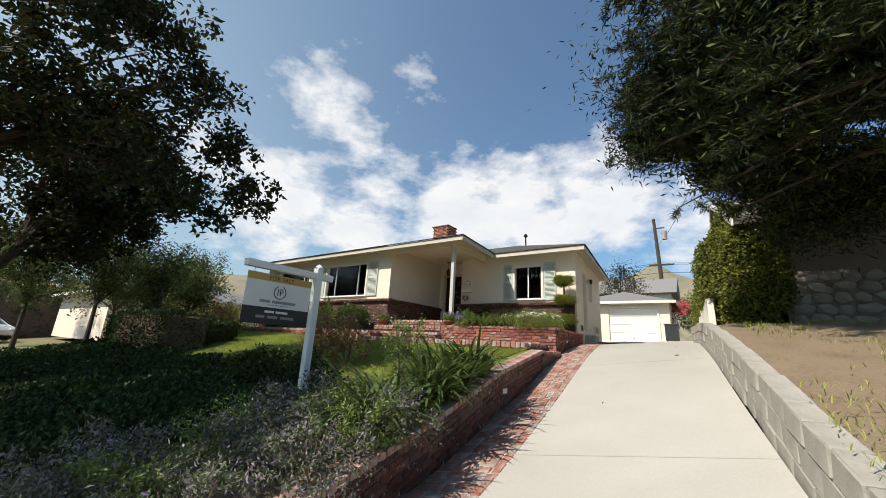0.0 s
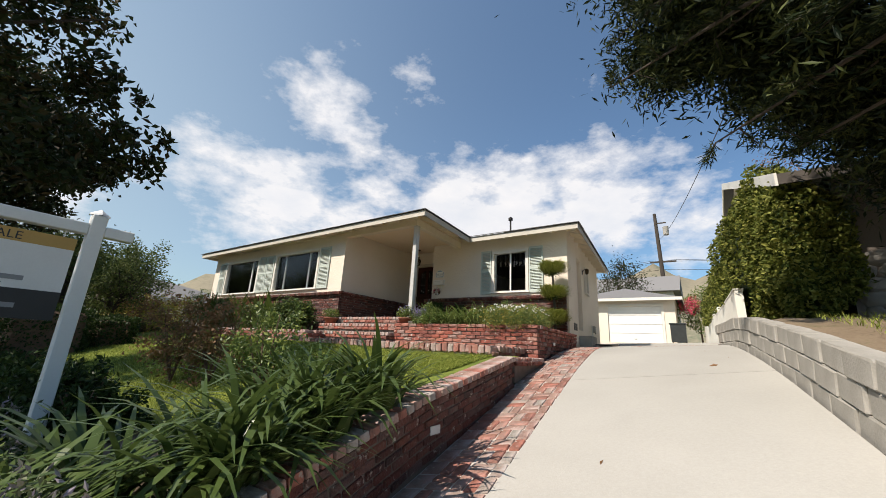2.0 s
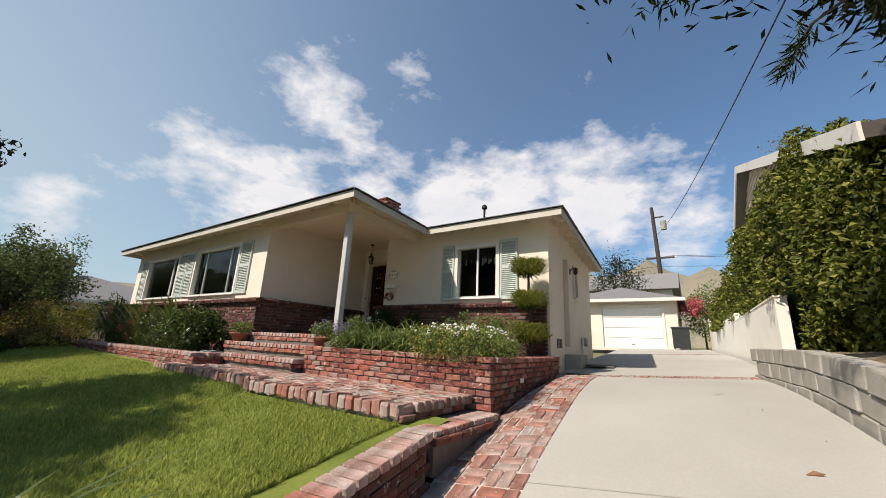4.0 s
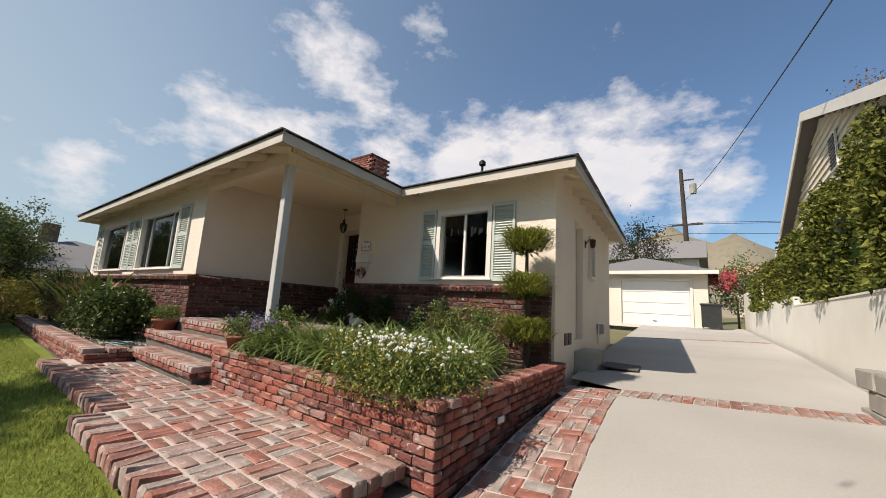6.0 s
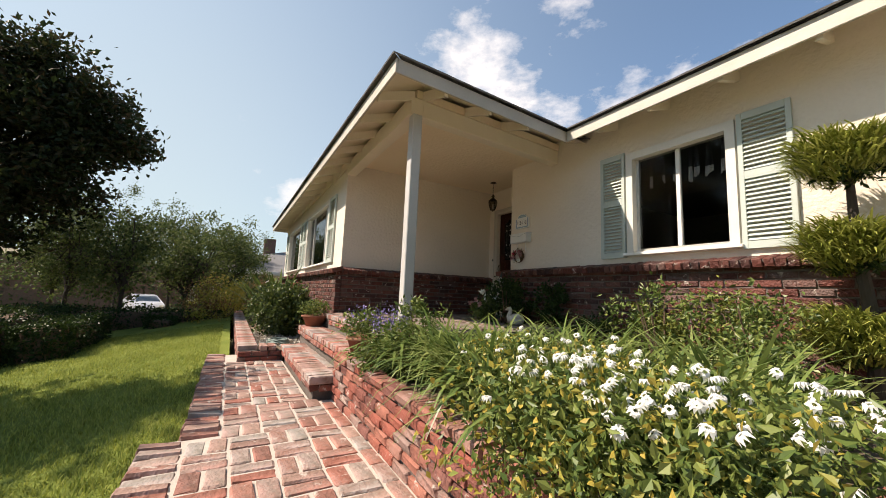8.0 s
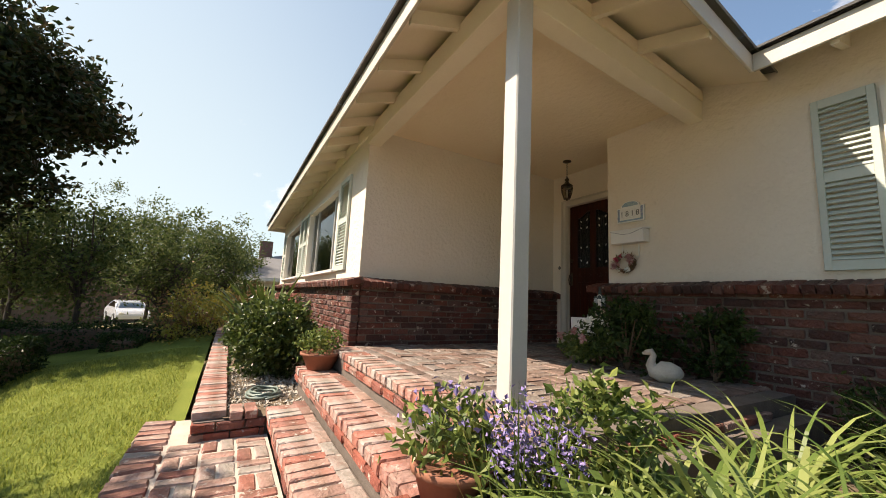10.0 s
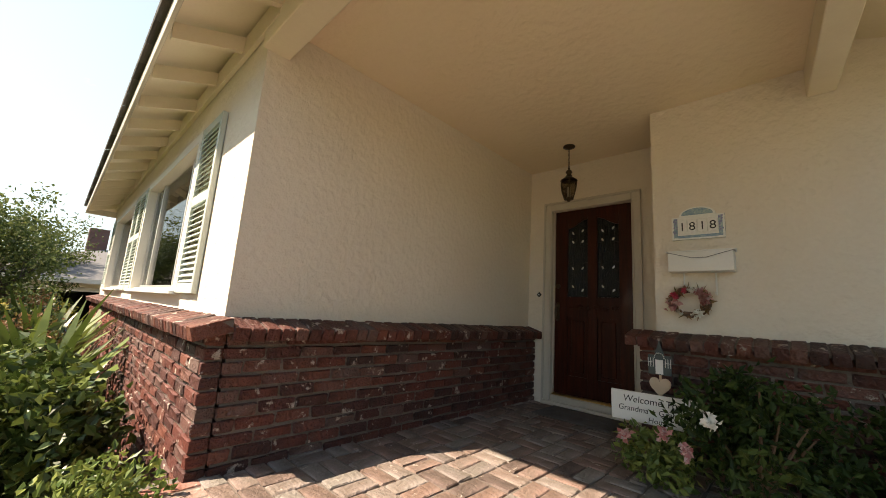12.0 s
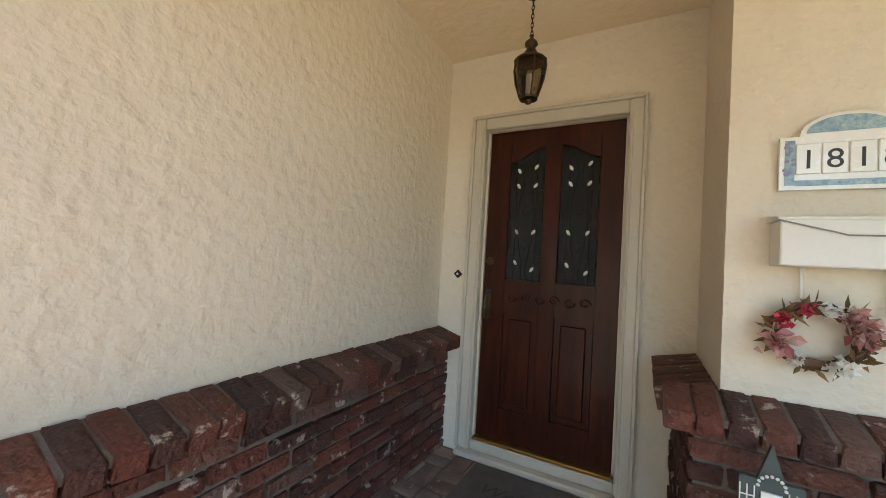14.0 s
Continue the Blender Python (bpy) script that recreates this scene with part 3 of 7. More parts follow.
# street, kerb and pavement in front
tagged(sheet("road", [[(x, y, 0.28 + 0.0 * x) for x in (-120, -40, 0, 40, 120)] for y in (-12, -7, -3.1)], M_ASPHALT, kind="structure"), "dark asphalt street below the garden", "road")
bm = boxed(-120, 120, -3.1, -2.95, 0.1, 0.46, 0.02)
part("kerb", bm, M_CONCRETE, None, "pale concrete kerb along the street", "structure", "kerb")
pv = thing("pavement", (-12, -2, 0.5), "shaded grey concrete footpath beside the planted bank", "pavement")
tagged(pv, kind="structure")
for k in range(22):
    x0 = -34 + 1.52 * k
    part("slab", boxed(x0, x0 + 1.5, -2.95, -1.45, 0.3, 0.52 + 0.012 * (k % 3), 0.012), M_CONCRETE, pv)

# driveway slabs with joints between
dw = thing("driveway", (0, 5, 1.2), "pale grey concrete driveway climbing steeply to the garage", "driveway")
tagged(dw, kind="structure")
JOINTS = [-6, -2.6, 1.2, 4.6, 8.6, 12.72, 13.14, 17.0, 21.0, 21.22, 25.2, 29.0]
for a, b in zip(JOINTS, JOINTS[1:]):
    if b - a < 0.6:
        continue
    rows = []
    for i in range(9):
        y = a + 0.008 + (b - a - 0.016) * i / 8
        l, r = drive_l(y), drive_r(y)
        if y < 1.5:
            l, r = l - 0.10 * (1.5 - y), r + 0.16 * (1.5 - y)
        rows.append([(l + (r - l) * j / 8, y, drive_z(l + (r - l) * j / 8, y)) for j in range(9)])
    sheet("slab", rows, M_CONCRETE, dw, kind="")
    edge = [[(p[0], p[1], p[2] - d) for p in r] for r, d in ((rows[0], 0.06), (rows[0], 0.0))]
    sheet("slab_edge", edge, M_CONCRETE, dw, kind="")

# brick side strip: bed of mortar and basket-weave pavers
st = thing("brick_strip", (-1.6, 8, 1.9), "worn red brick paving strip beside the driveway", "brick paving")
tagged(st, kind="structure")


def strip_l(y):
    if y < 8.5:
        return wall_x(y)
    return -1.9 - 0.02 * (y - 9.6) if y < 12.7 else -2.27


rows = []
for i in range(41):
    y = -1.4 + 14.5 * i / 40
    l, r = strip_l(y) - 0.02, drive_l(y)
    rows.append([(l + (r - l) * j / 4, y, drive_z(l + (r - l) * j / 4, y) - 0.006) for j in range(5)])
sheet("mortar_bed", rows, M_PAVE_MORTAR, st, kind="")


def slope_pose(x, y, turn=0.0, lift=0.0):
    dzx = (drive_z(x + 0.1, y) - drive_z(x - 0.1, y)) / 0.2
    dzy = (drive_z(x, y + 0.1) - drive_z(x, y - 0.1)) / 0.2
    up = Vector((-dzx, -dzy, 1)).normalized()
    xa = Vector((math.cos(turn), math.sin(turn), 0))
    xa = (xa - up * xa.dot(up)).normalized()
    ya = up.cross(xa)
    m = Matrix((xa, ya, up)).transposed().to_4x4()
    m.translation = Vector((x, y, drive_z(x, y) + lift))
    return m


items = []
r = random.Random(3)
y = 12.95
row = 0
while y > -1.2:
    l, rr = strip_l(y), drive_l(y) - 0.055
    skew = math.atan(0.08)
    # outer header border along the concrete
    x = rr - 0.05
    items.append((r.choice(PAVERS), slope_pose(rr, y, skew + math.pi / 2, -0.019)))
    k = 0
    x = rr - 0.165
    while x - 0.1 > l:
        if (k + row) % 2 == 0:
            for d in (-0.0565, 0.0565):
                items.append((r.choice(PAVERS), slope_pose(x, y + d, skew + r.uniform(-0.02, 0.02), -0.018 + r.uniform(-0.003, 0.003))))
        else:
            for d in (-0.0565, 0.0565):
                items.append((r.choice(PAVERS), slope_pose(x + d, y, skew + math.pi / 2 + r.uniform(-0.02, 0.02), -0.018 + r.uniform(-0.003, 0.003))))
        x -= 0.228
        k += 1
    gap = x + 0.114 - l
    if gap > 0.03:
        items.append((r.choice(PAVERS), slope_pose(l + gap / 2, y, skew + math.pi / 2, -0.019) @ Matrix.Diagonal((1, max(0.02, gap - 0.012) / 0.102, 1, 1))))
    y -= 0.228
    row += 1
items.sort(key=lambda q: abs(q[1].translation.y - 8))
lay("brick", items, st, M_PAVER_J)

# brick bands across the drive
for y0, y1, nm in ((12.72, 13.14, 2), (21.0, 21.22, 1)):
    bd = thing("brick_band", (0, y0, 2.7), "red brick band set across the concrete driveway", "brick paving")
    tagged(bd, kind="structure")
    rows = [[(drive_l(y) + (drive_r(y) - drive_l(y)) * j / 8, y, drive_z(drive_l(y) + (drive_r(y) - drive_l(y)) * j / 8, y) - 0.008) for j in range(9)] for y in (y0, y1)]
    sheet("mortar_bed", rows, M_PAVE_MORTAR, bd, kind="")
    items = []
    for k in range(nm):
        x = drive_l(y0) + 0.06
        yy = y0 + 0.108 + 0.206 * k
        while x < drive_r(y0) - 0.05:
            items.append((r.choice(PAVERS), slope_pose(x, yy, math.pi / 2 + r.uniform(-0.02, 0.02), -0.018)))
            x += 0.109
    lay("brick", items, bd, M_PAVER_J)

# lawn and planted bank
rows = []
for i in range(31):
    y = 0.7 + 8.2 * i / 30
    l, rr = -16.0, wall_x(y) - 0.1
    rows.append([(l + (rr - l) * j / 30, y, lawn_z(l + (rr - l) * j / 30, y) + 0.012 * math.sin(j * 1.7 + i)) for j in range(31)])
lawn_rows = [q for q in rows if q[0][1] > 4.3]
bank_rows = [q for q in rows if q[0][1] < 4.7]
tagged(sheet("lawn", lawn_rows, M_LAWN), "mown green lawn dappled by tree shade", "lawn")
tagged(sheet("planting_bank", bank_rows, M_SOIL), "dark soil bank planted down to the footpath", "garden bank")

# low brick retaining wall with a rowlock cap along the strip
rw = thing("brick_retaining_wall", (-1.9, 6, 1.9), "low red brick garden wall with a rowlock cap holding the lawn", "brick wall")
bm = bmesh.new()
prev = None
secs = []
for i in range(22):
    y = 1.0 + 7.35 * i / 21
    secs.append((y, wall_x(y), drive_z(wall_x(y), y) - 0.2, lawn_z(-3, y) - 0.04))
for (ya, xa, b0, t0), (yb, xb, b1, t1) in zip(secs, secs[1:]):
    vs = [bm.verts.new(p) for p in ((xa - 0.012, ya, b0), (xa - 0.012, ya, t0), (xa - 0.20, ya, t0), (xa - 0.20, ya, b0), (xb - 0.012, yb, b1), (xb - 0.012, yb, t1), (xb - 0.20, yb, t1), (xb - 0.20, yb, b1))]
    for q in ((0, 1, 5, 4), (1, 2, 6, 5), (2, 3, 7, 6)):
        bm.faces.new([vs[k] for k in q])
    if prev is None or yb == secs[-1][0]:
        bm.faces.new([vs[k] for k in ((0, 1, 2, 3) if prev is None else (4, 5, 6, 7))])
    prev = 1
part("mortar_core", bm, M_MORTAR, rw)
items = []
slope = math.atan(0.19)
for k in range(0, 7):
    y = 8.3 - (0.1 if k % 2 else 0)
    while y > 1.0:
        top = lawn_z(-3, y) - 0.04
        z = top - 0.037 - 0.074 * k
        if z > drive_z(wall_x(y), y) - 0.02:
            sl = math.atan((lawn_z(-3, y + 0.2) - lawn_z(-3, y - 0.2)) / 0.4)
            # Darker brick copy here, for the shaded face.
            items.append((r.choice(BRICKS), Matrix.Translation((wall_x(y) - 0.045, y, z)) @ Euler((0, -sl, math.pi / 2 + 0.08)).to_matrix().to_4x4()))
        y -= 0.217
y = 8.33
while y > 1.0:
    sl = math.atan((lawn_z(-3, y + 0.2) - lawn_z(-3, y - 0.2)) / 0.4)
    items.append((r.choice(CAP_PAVERS), Matrix.Translation((wall_x(y) - 0.10, y, lawn_z(-3, y) + 0.0)) @ Euler((0, -sl, math.pi / 2 + 0.08)).to_matrix().to_4x4()))
    y -= 0.112
items.sort(key=lambda q: -q[1].translation.y)
lay("brick", items, rw, M_BRICK_J)

part("plate", skewed(boxed(-1.648, -1.634, 6.13, 6.29, 1.66, 1.735, 0.003), -0.08, 6.2), M_WHITE, rw, "small white plate on the brick")

# ---- house ----
PF = 3.13
LEDGE = 4.0
EAVE = 5.77
house = thing("house", (-9, 14, 2.6), "single-storey cream stucco house with red brick wainscot and hip roof", "house")


def wall_run(axis, a0, a1, t0, t1, z0, z1, holes=()):
    """A wall along an axis from a0 to a1, t0 to t1 thick, with holes (a0, a1, z0, z1) through it."""
    bm = bmesh.new()
    us = sorted({a0, a1, *[h[0] for h in holes], *[h[1] for h in holes]})
    zs = sorted({z0, z1, *[h[2] for h in holes], *[h[3] for h in holes]})
    solid = [[not any(h[0] <= (ua + ub) / 2 <= h[1] and h[2] <= (za + zb) / 2 <= h[3] for h in holes) for za, zb in zip(zs, zs[1:])] for ua, ub in zip(us, us[1:])]
    grid = {}

    def vert(u, t, z):
        key = (u, t, z)
        if key not in grid:
            grid[key] = bm.verts.new((u, t, z) if axis == "x" else (t, u, z))
        return grid[key]

    def ok(i, j):
        return 0 <= i < len(us) - 1 and 0 <= j < len(zs) - 1 and solid[i][j]
    for i in range(len(us) - 1):
        for j in range(len(zs) - 1):
            if not solid[i][j]:
                continue
            ua, ub, za, zb = us[i], us[i + 1], zs[j], zs[j + 1]
            for t in (t0, t1):
                bm.faces.new((vert(ua, t, za), vert(ub, t, za), vert(ub, t, zb), vert(ua, t, zb)))
            for di, dj, (pa, pb) in ((-1, 0, ((ua, za), (ua, zb))), (1, 0, ((ub, za), (ub, zb))), (0, -1, ((ua, za), (ub, za))), (0, 1, ((ua, zb), (ub, zb)))):
                if not ok(i + di, j + dj):
                    bm.faces.new((vert(pa[0], t0, pa[1]), vert(pb[0], t0, pb[1]), vert(pb[0], t1, pb[1]), vert(pa[0], t1, pa[1])))
    return bm


W1 = (-11.95, -9.55, 4.08, 5.34)
W2 = (-15.45, -13.1, 4.08, 5.34)
W3 = (-4.515, -3.445, 4.13, 5.31)
DOOR = (-8.02, -7.14, 3.16, 5.27)
front_wing = part("wall", wall_run("x", -16.5, -8.31, 10.46, 10.66, 2.2, 5.90, [W1, W2]), M_STUCCO, house)
side_wing = part("wall", wall_run("y", 10.66, 13.88, -8.51, -8.31, 2.6, 5.95), M_STUCCO, house)
door_wall = part("wall", wall_run("x", -8.31, -6.8, 13.68, 13.88, 2.9, 5.95, [DOOR]), M_STUCCO, house)
return_wall = part("wall", wall_run("y", 13.22, 13.88, -6.80, -6.6, 2.9, 5.95), M_STUCCO, house)
front_right = part("wall", wall_run("x", -6.8, -2.28, 13.02, 13.22, 2.3, 5.95, [W3]), M_STUCCO, house)
SD = (14.32, 15.02, 3.15, 5.3)
SW = (15.6, 16.05, 4.43, 5.22)
side_right = part("wall", wall_run("y", 13.22, 18.4, -2.48, -2.28, 2.3, 5.95, [SD, SW]), M_STUCCO, house)
part("wall", wall_run("x", -16.5, -2.28, 18.4, 18.6, 2.3, 5.95), M_STUCCO, house)
part("wall", wall_run("y", 10.66, 18.4, -16.5, -16.3, 2.3, 5.95), M_STUCCO, house)
# Inner faces coloured dark in place of real room shade.
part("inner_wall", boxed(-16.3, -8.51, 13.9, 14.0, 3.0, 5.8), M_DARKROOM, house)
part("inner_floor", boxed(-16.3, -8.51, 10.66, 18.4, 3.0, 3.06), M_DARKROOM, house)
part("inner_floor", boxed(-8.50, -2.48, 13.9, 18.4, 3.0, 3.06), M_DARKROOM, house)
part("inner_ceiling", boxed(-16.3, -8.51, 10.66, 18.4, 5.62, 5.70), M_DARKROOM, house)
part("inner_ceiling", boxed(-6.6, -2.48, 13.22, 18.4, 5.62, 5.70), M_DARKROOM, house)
part("porch_ceiling", boxed(-8.31, -5.5, 10.5, 13.68, 5.80, 5.9), M_CEIL, house, "cream stucco porch ceiling")


# roof: two low hips over an L-shaped plan
def hip(bm, x0, x1, y0, y1, z, s, lift=0.0):
    half = min(x1 - x0, y1 - y0) / 2
    zt = z + half * s
    if x1 - x0 > y1 - y0:
        ra, rb = (x0 + half, (y0 + y1) / 2, zt), (x1 - half, (y0 + y1) / 2, zt)
    else:
        ra, rb = ((x0 + x1) / 2, y0 + half, zt), ((x0 + x1) / 2, y1 - half, zt)
    c = [bm.verts.new(p) for p in ((x0, y0, z), (x1, y0, z), (x1, y1, z), (x0, y1, z))]
    a, b = bm.verts.new(ra), bm.verts.new(rb)
    if x1 - x0 > y1 - y0:
        for f in ((c[0], c[1], b, a), (c[1], c[2], b), (c[2], c[3], a, b), (c[3], c[0], a)):
            bm.faces.new(f)
    else:
        for f in ((c[0], c[1], a), (c[1], c[2], b, a), (c[2], c[3], b), (c[3], c[0], a, b)):
            bm.faces.new(f)


RS = 0.36
ZD = EAVE - 0.03
bm = bmesh.new()
hip(bm, -16.93, -4.95, 10.00, 19.0, ZD, RS)
roof = part("roof", bm, M_CREAM, house, "cream boarded roof deck")
bm = bmesh.new()
zt = ZD + 3.235 * RS
c = [bm.verts.new(v) for v in ((-4.95, 12.56, ZD), (-1.90, 12.56, ZD), (-1.90, 19.03, ZD), (-8.185, 15.795, zt), (-5.135, 15.795, zt), (-8.185, 19.03, ZD))]
for f in ((0, 1, 4, 3), (1, 2, 4), (2, 5, 3, 4)):
    bm.faces.new([c[i] for i in f])
part("roof", bm, M_CREAM, house, "cream boarded roof deck")
# shingle courses, each a thin lapped strip, laid on the slopes


def shingle_slope(p0, p1, apex0, apex1, name="shingles"):
    """Lapped courses between an eave p0-p1 and the ridge line apex0-apex1."""
    p0, p1, a0, a1 = map(Vector, (p0, p1, apex0, apex1))
    nrm = (p1 - p0).cross(a0 - p0)
    if nrm.length < 1e-6:
        nrm = (p1 - p0).cross(a1 - p0)
    nrm.normalize()
    if nrm.z < 0:
        nrm = -nrm
    run = ((a0 + a1) / 2 - (p0 + p1) / 2).length
    n = max(3, int(run / 0.14))
    vs, fs = [], []
    rr = random.Random(int(run * 100))
    for k in range(n):
        f0, f1 = k / n - 0.02 / run, min(1.0, (k + 1.25) / n)
        la, lb = p0.lerp(a0, max(f0, -0.01)), p1.lerp(a1, max(f0, -0.01))
        ua, ub = p0.lerp(a0, f1), p1.lerp(a1, f1)
        cells = max(1, int((lb - la).length / 0.33))
        for c in range(cells):
            s0, s1 = c / cells, (c + 1) / cells
            lift = 0.016 + rr.uniform(0, 0.004)
            q = [la.lerp(lb, s0) + nrm * lift, la.lerp(lb, s1) + nrm * lift, ua.lerp(ub, s1) + nrm * 0.004, ua.lerp(ub, s0) + nrm * 0.004, la.lerp(lb, s0) + nrm * 0.001, la.lerp(lb, s1) + nrm * 0.001]
            k0 = len(vs)
            vs.extend(q)
            fs.extend([(k0, k0 + 1, k0 + 2, k0 + 3), (k0 + 4, k0 + 5, k0 + 1, k0)])
    return raw(name, vs, fs, M_SHINGLE, roof, "grey asphalt shingles in lapped courses", "stuff")


def hip_shingles(x0, x1, y0, y1, z):
    half = min(x1 - x0, y1 - y0) / 2
    zt = z + half * RS
    ym, xm = (y0 + y1) / 2, (x0 + x1) / 2
    if x1 - x0 > y1 - y0:
        ra, rb = (x0 + half, ym, zt), (x1 - half, ym, zt)
        shingle_slope((x0, y0, z), (x1, y0, z), ra, rb)
        shingle_slope((x1, y0, z), (x1, y1, z), rb, rb)
        shingle_slope((x0, y1, z), (x0, y0, z), ra, ra)
    else:
        ra, rb = (xm, y0 + half, zt), (xm, y1 - half, zt)
        shingle_slope((x0, y0, z), (x1, y0, z), ra, ra)
        shingle_slope((x1, y0, z), (x1, y1, z), ra, rb)


hip_shingles(-16.97, -4.91, 9.96, 19.0, EAVE + 0.012)
shingle_slope((-4.93, 12.52, EAVE + 0.012), (-1.86, 12.52, EAVE + 0.012), (-8.185, 15.795, EAVE + 0.012 + 3.275 * RS), (-5.135, 15.795, EAVE + 0.012 + 3.275 * RS))
shingle_slope((-1.86, 12.52, EAVE + 0.012), (-1.86, 19.03, EAVE + 0.012), (-5.135, 15.795, EAVE + 0.012 + 3.275 * RS), (-5.135, 15.795, EAVE + 0.012 + 3.275 * RS))
# fascia boards and exposed rafter tails
part("fascia", boxed(-16.95, -4.93, 9.985, 10.01, EAVE - 0.15, EAVE - 0.002, 0.004), M_FASCIA, house, "cream painted fascia board")
part("fascia", boxed(-4.955, -4.93, 10.01, 12.55, EAVE - 0.15, EAVE - 0.002, 0.004), M_FASCIA, house, "cream painted fascia board")
part("fascia", boxed(-4.93, -1.88, 12.545, 12.57, EAVE - 0.15, EAVE - 0.002, 0.004), M_FASCIA, house, "cream painted fascia board")
part("fascia", boxed(-1.905, -1.88, 12.57, 19.0, EAVE - 0.15, EAVE - 0.002, 0.004), M_FASCIA, house, "cream painted fascia board")
part("fascia", boxed(-16.95, -16.925, 10.01, 19.0, EAVE - 0.15, EAVE - 0.002, 0.004), M_FASCIA, house, "cream painted fascia board")


def tail(x, y, heading, run):
    """One rafter tail: from the fascia back to the wall, rising with the roof."""
    bm = bmesh.new()
    prism(bm, [(0.012, -0.175), (0.012, -0.065), (run, -0.065 + run * RS), (run, -0.175 + run * RS)], "x", -0.022, 0.022)
    bmesh.ops.transform(bm, matrix=Matrix.Translation((x, y, EAVE)) @ Matrix.Rotation(heading, 4, "Z"), verts=bm.verts)
    part("rafter_tail", bm, M_CREAM, house)


x = -16.4
while x < -5.1:
    tail(x, 10.01, 0, 0.46)
    x += 0.64
x = -4.5
while x < -2.0:
    tail(x, 12.57, 0, 0.46)
    x += 0.62
y = 10.6
while y < 12.3:
    tail(-4.955, y, math.pi / 2, 0.62)
    y += 0.62
y = 12.9
while y < 18.8:
    tail(-1.905, y, math.pi / 2, 0.40)
    y += 0.62
part("frieze_board", boxed(-16.5, -8.1, 10.425, 10.455, 5.70, 5.86), M_CREAM, house)

# porch beams and post
part("porch_beam", boxed(-8.31, -5.50, 10.43, 10.60, 5.59, 5.796, 0.006), M_CREAM, house, "cream painted porch beam")
part("porch_beam", boxed(-5.66, -5.51, 10.602, 13.018, 5.59, 5.796, 0.006), M_CREAM, house, "cream painted porch beam")
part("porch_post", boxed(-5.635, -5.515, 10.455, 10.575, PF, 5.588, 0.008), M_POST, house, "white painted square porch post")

# brick wainscot: mortar backing, bricks, and a sloping rowlock ledge
WAIN = {}


def wainscot(axis, a0, a1, face, out, z0, salt, limit=300, flip=False, LEDGE=LEDGE, more=(0.0, 0.0)):
    """Brick facing along a wall. face: the wall's plane; out: the direction that it looks."""
    top = LEDGE - 0.085
    if axis == "x":
        bm = boxed(a0 + 0.015, a1 - 0.015, min(face + out * 0.004, face + out * 0.085), max(face + out * 0.004, face + out * 0.085), z0, top)
    else:
        bm = boxed(min(face + out * 0.004, face + out * 0.085), max(face + out * 0.004, face + out * 0.085), a0 + 0.015, a1 - 0.015, z0, top)
    w = part("brick_wainscot", bm, M_MORTAR, house, "dark red brick wainscot with pale mortar")
    n = round((top - z0) / 0.074)
    rr = random.Random(salt)

    def place(u, z):
        d = face + out * (0.052 + rr.uniform(-0.003, 0.005))
        return Matrix.Translation((u, d, z) if axis == "x" else (d, u, z)) @ Matrix.Rotation((0 if axis == "x" else math.pi / 2) + rr.uniform(-0.012, 0.012), 4, "Z")
    items = courses(a0, a1, top - n * 0.074, top, place, salt=salt)
    items.sort(key=lambda q: (a1 - q[1].translation[0 if axis == "x" else 1]) if not flip else (q[1].translation[0 if axis == "x" else 1] - a0))
    lay("brick", items, w, M_BRICK_J, limit)
    lines = [(0.004, LEDGE - 0.012), (0.178, LEDGE - 0.060), (0.178, LEDGE - 0.084), (0.004, LEDGE - 0.084)]
    led = part("brick_ledge", prism(bmesh.new(), [(face + out * d, zz) for d, zz in lines], axis, a0 - more[0], a1 + more[1]), M_MORTAR, house, "sloping rowlock brick ledge")
    items, u = [], a0 - more[0] + 0.04
    while u < a1 + more[1] - 0.02:
        m = Matrix.Translation((u, face + out * 0.095, LEDGE - 0.0665 + rr.uniform(-0.003, 0.003)) if axis == "x" else (face + out * 0.095, u, LEDGE - 0.0665 + rr.uniform(-0.003, 0.003)))
        rot = {("x", -1): 0, ("x", 1): math.pi, ("y", 1): math.pi / 2, ("y", -1): -math.pi / 2}[(axis, out)]
        items.append((rr.choice(LEDGES), m @ Matrix.Rotation(rot, 4, "Z") @ Matrix.Rotation(0.27, 4, "X")))
        u += 0.084
    if u - 0.084 < a1 + more[1] - 0.045:
        m = Matrix.Translation((a1 + more[1] - 0.036, face + out * 0.096, LEDGE - 0.0655) if axis == "x" else (face + out * 0.096, a1 + more[1] - 0.036, LEDGE - 0.0655))
        items.append((rr.choice(LEDGES), m @ Matrix.Rotation(rot, 4, "Z") @ Matrix.Rotation(0.27, 4, "X")))
    items.sort(key=lambda q: (a1 - q[1].translation[0 if axis == "x" else 1]) if not flip else 0)
    lay("brick", items, led, M_BRICK_J, limit)
    return w


wainscot("x", -16.5, -8.215, 10.46, -1, 2.6, 11, LEDGE=3.93, more=(0, 0.085))
wainscot("y", 10.46, 13.68, -8.31, 1, PF - 0.06, 12, LEDGE=3.93)
wainscot("x", -6.895, -2.36, 13.02, -1, 2.85, 13, more=(0.08, 0))
wainscot("y", 13.02, 13.68, -6.80, -1, PF - 0.06, 14)

# porch floor and steps
porch = thing("brick_porch", (-6.7, 11.5, 2.6), "raised porch floor of weathered red brick with pale joints", "porch")
tagged(porch, kind="structure")
part("slab", boxed(-8.31, -5.15, 10.2, 13.68, 2.4, PF - 0.007), M_MORTAR, porch)
part("slab", boxed(-8.30, -5.42, 9.88, 10.198, 2.4, 2.914), M_MORTAR, porch)
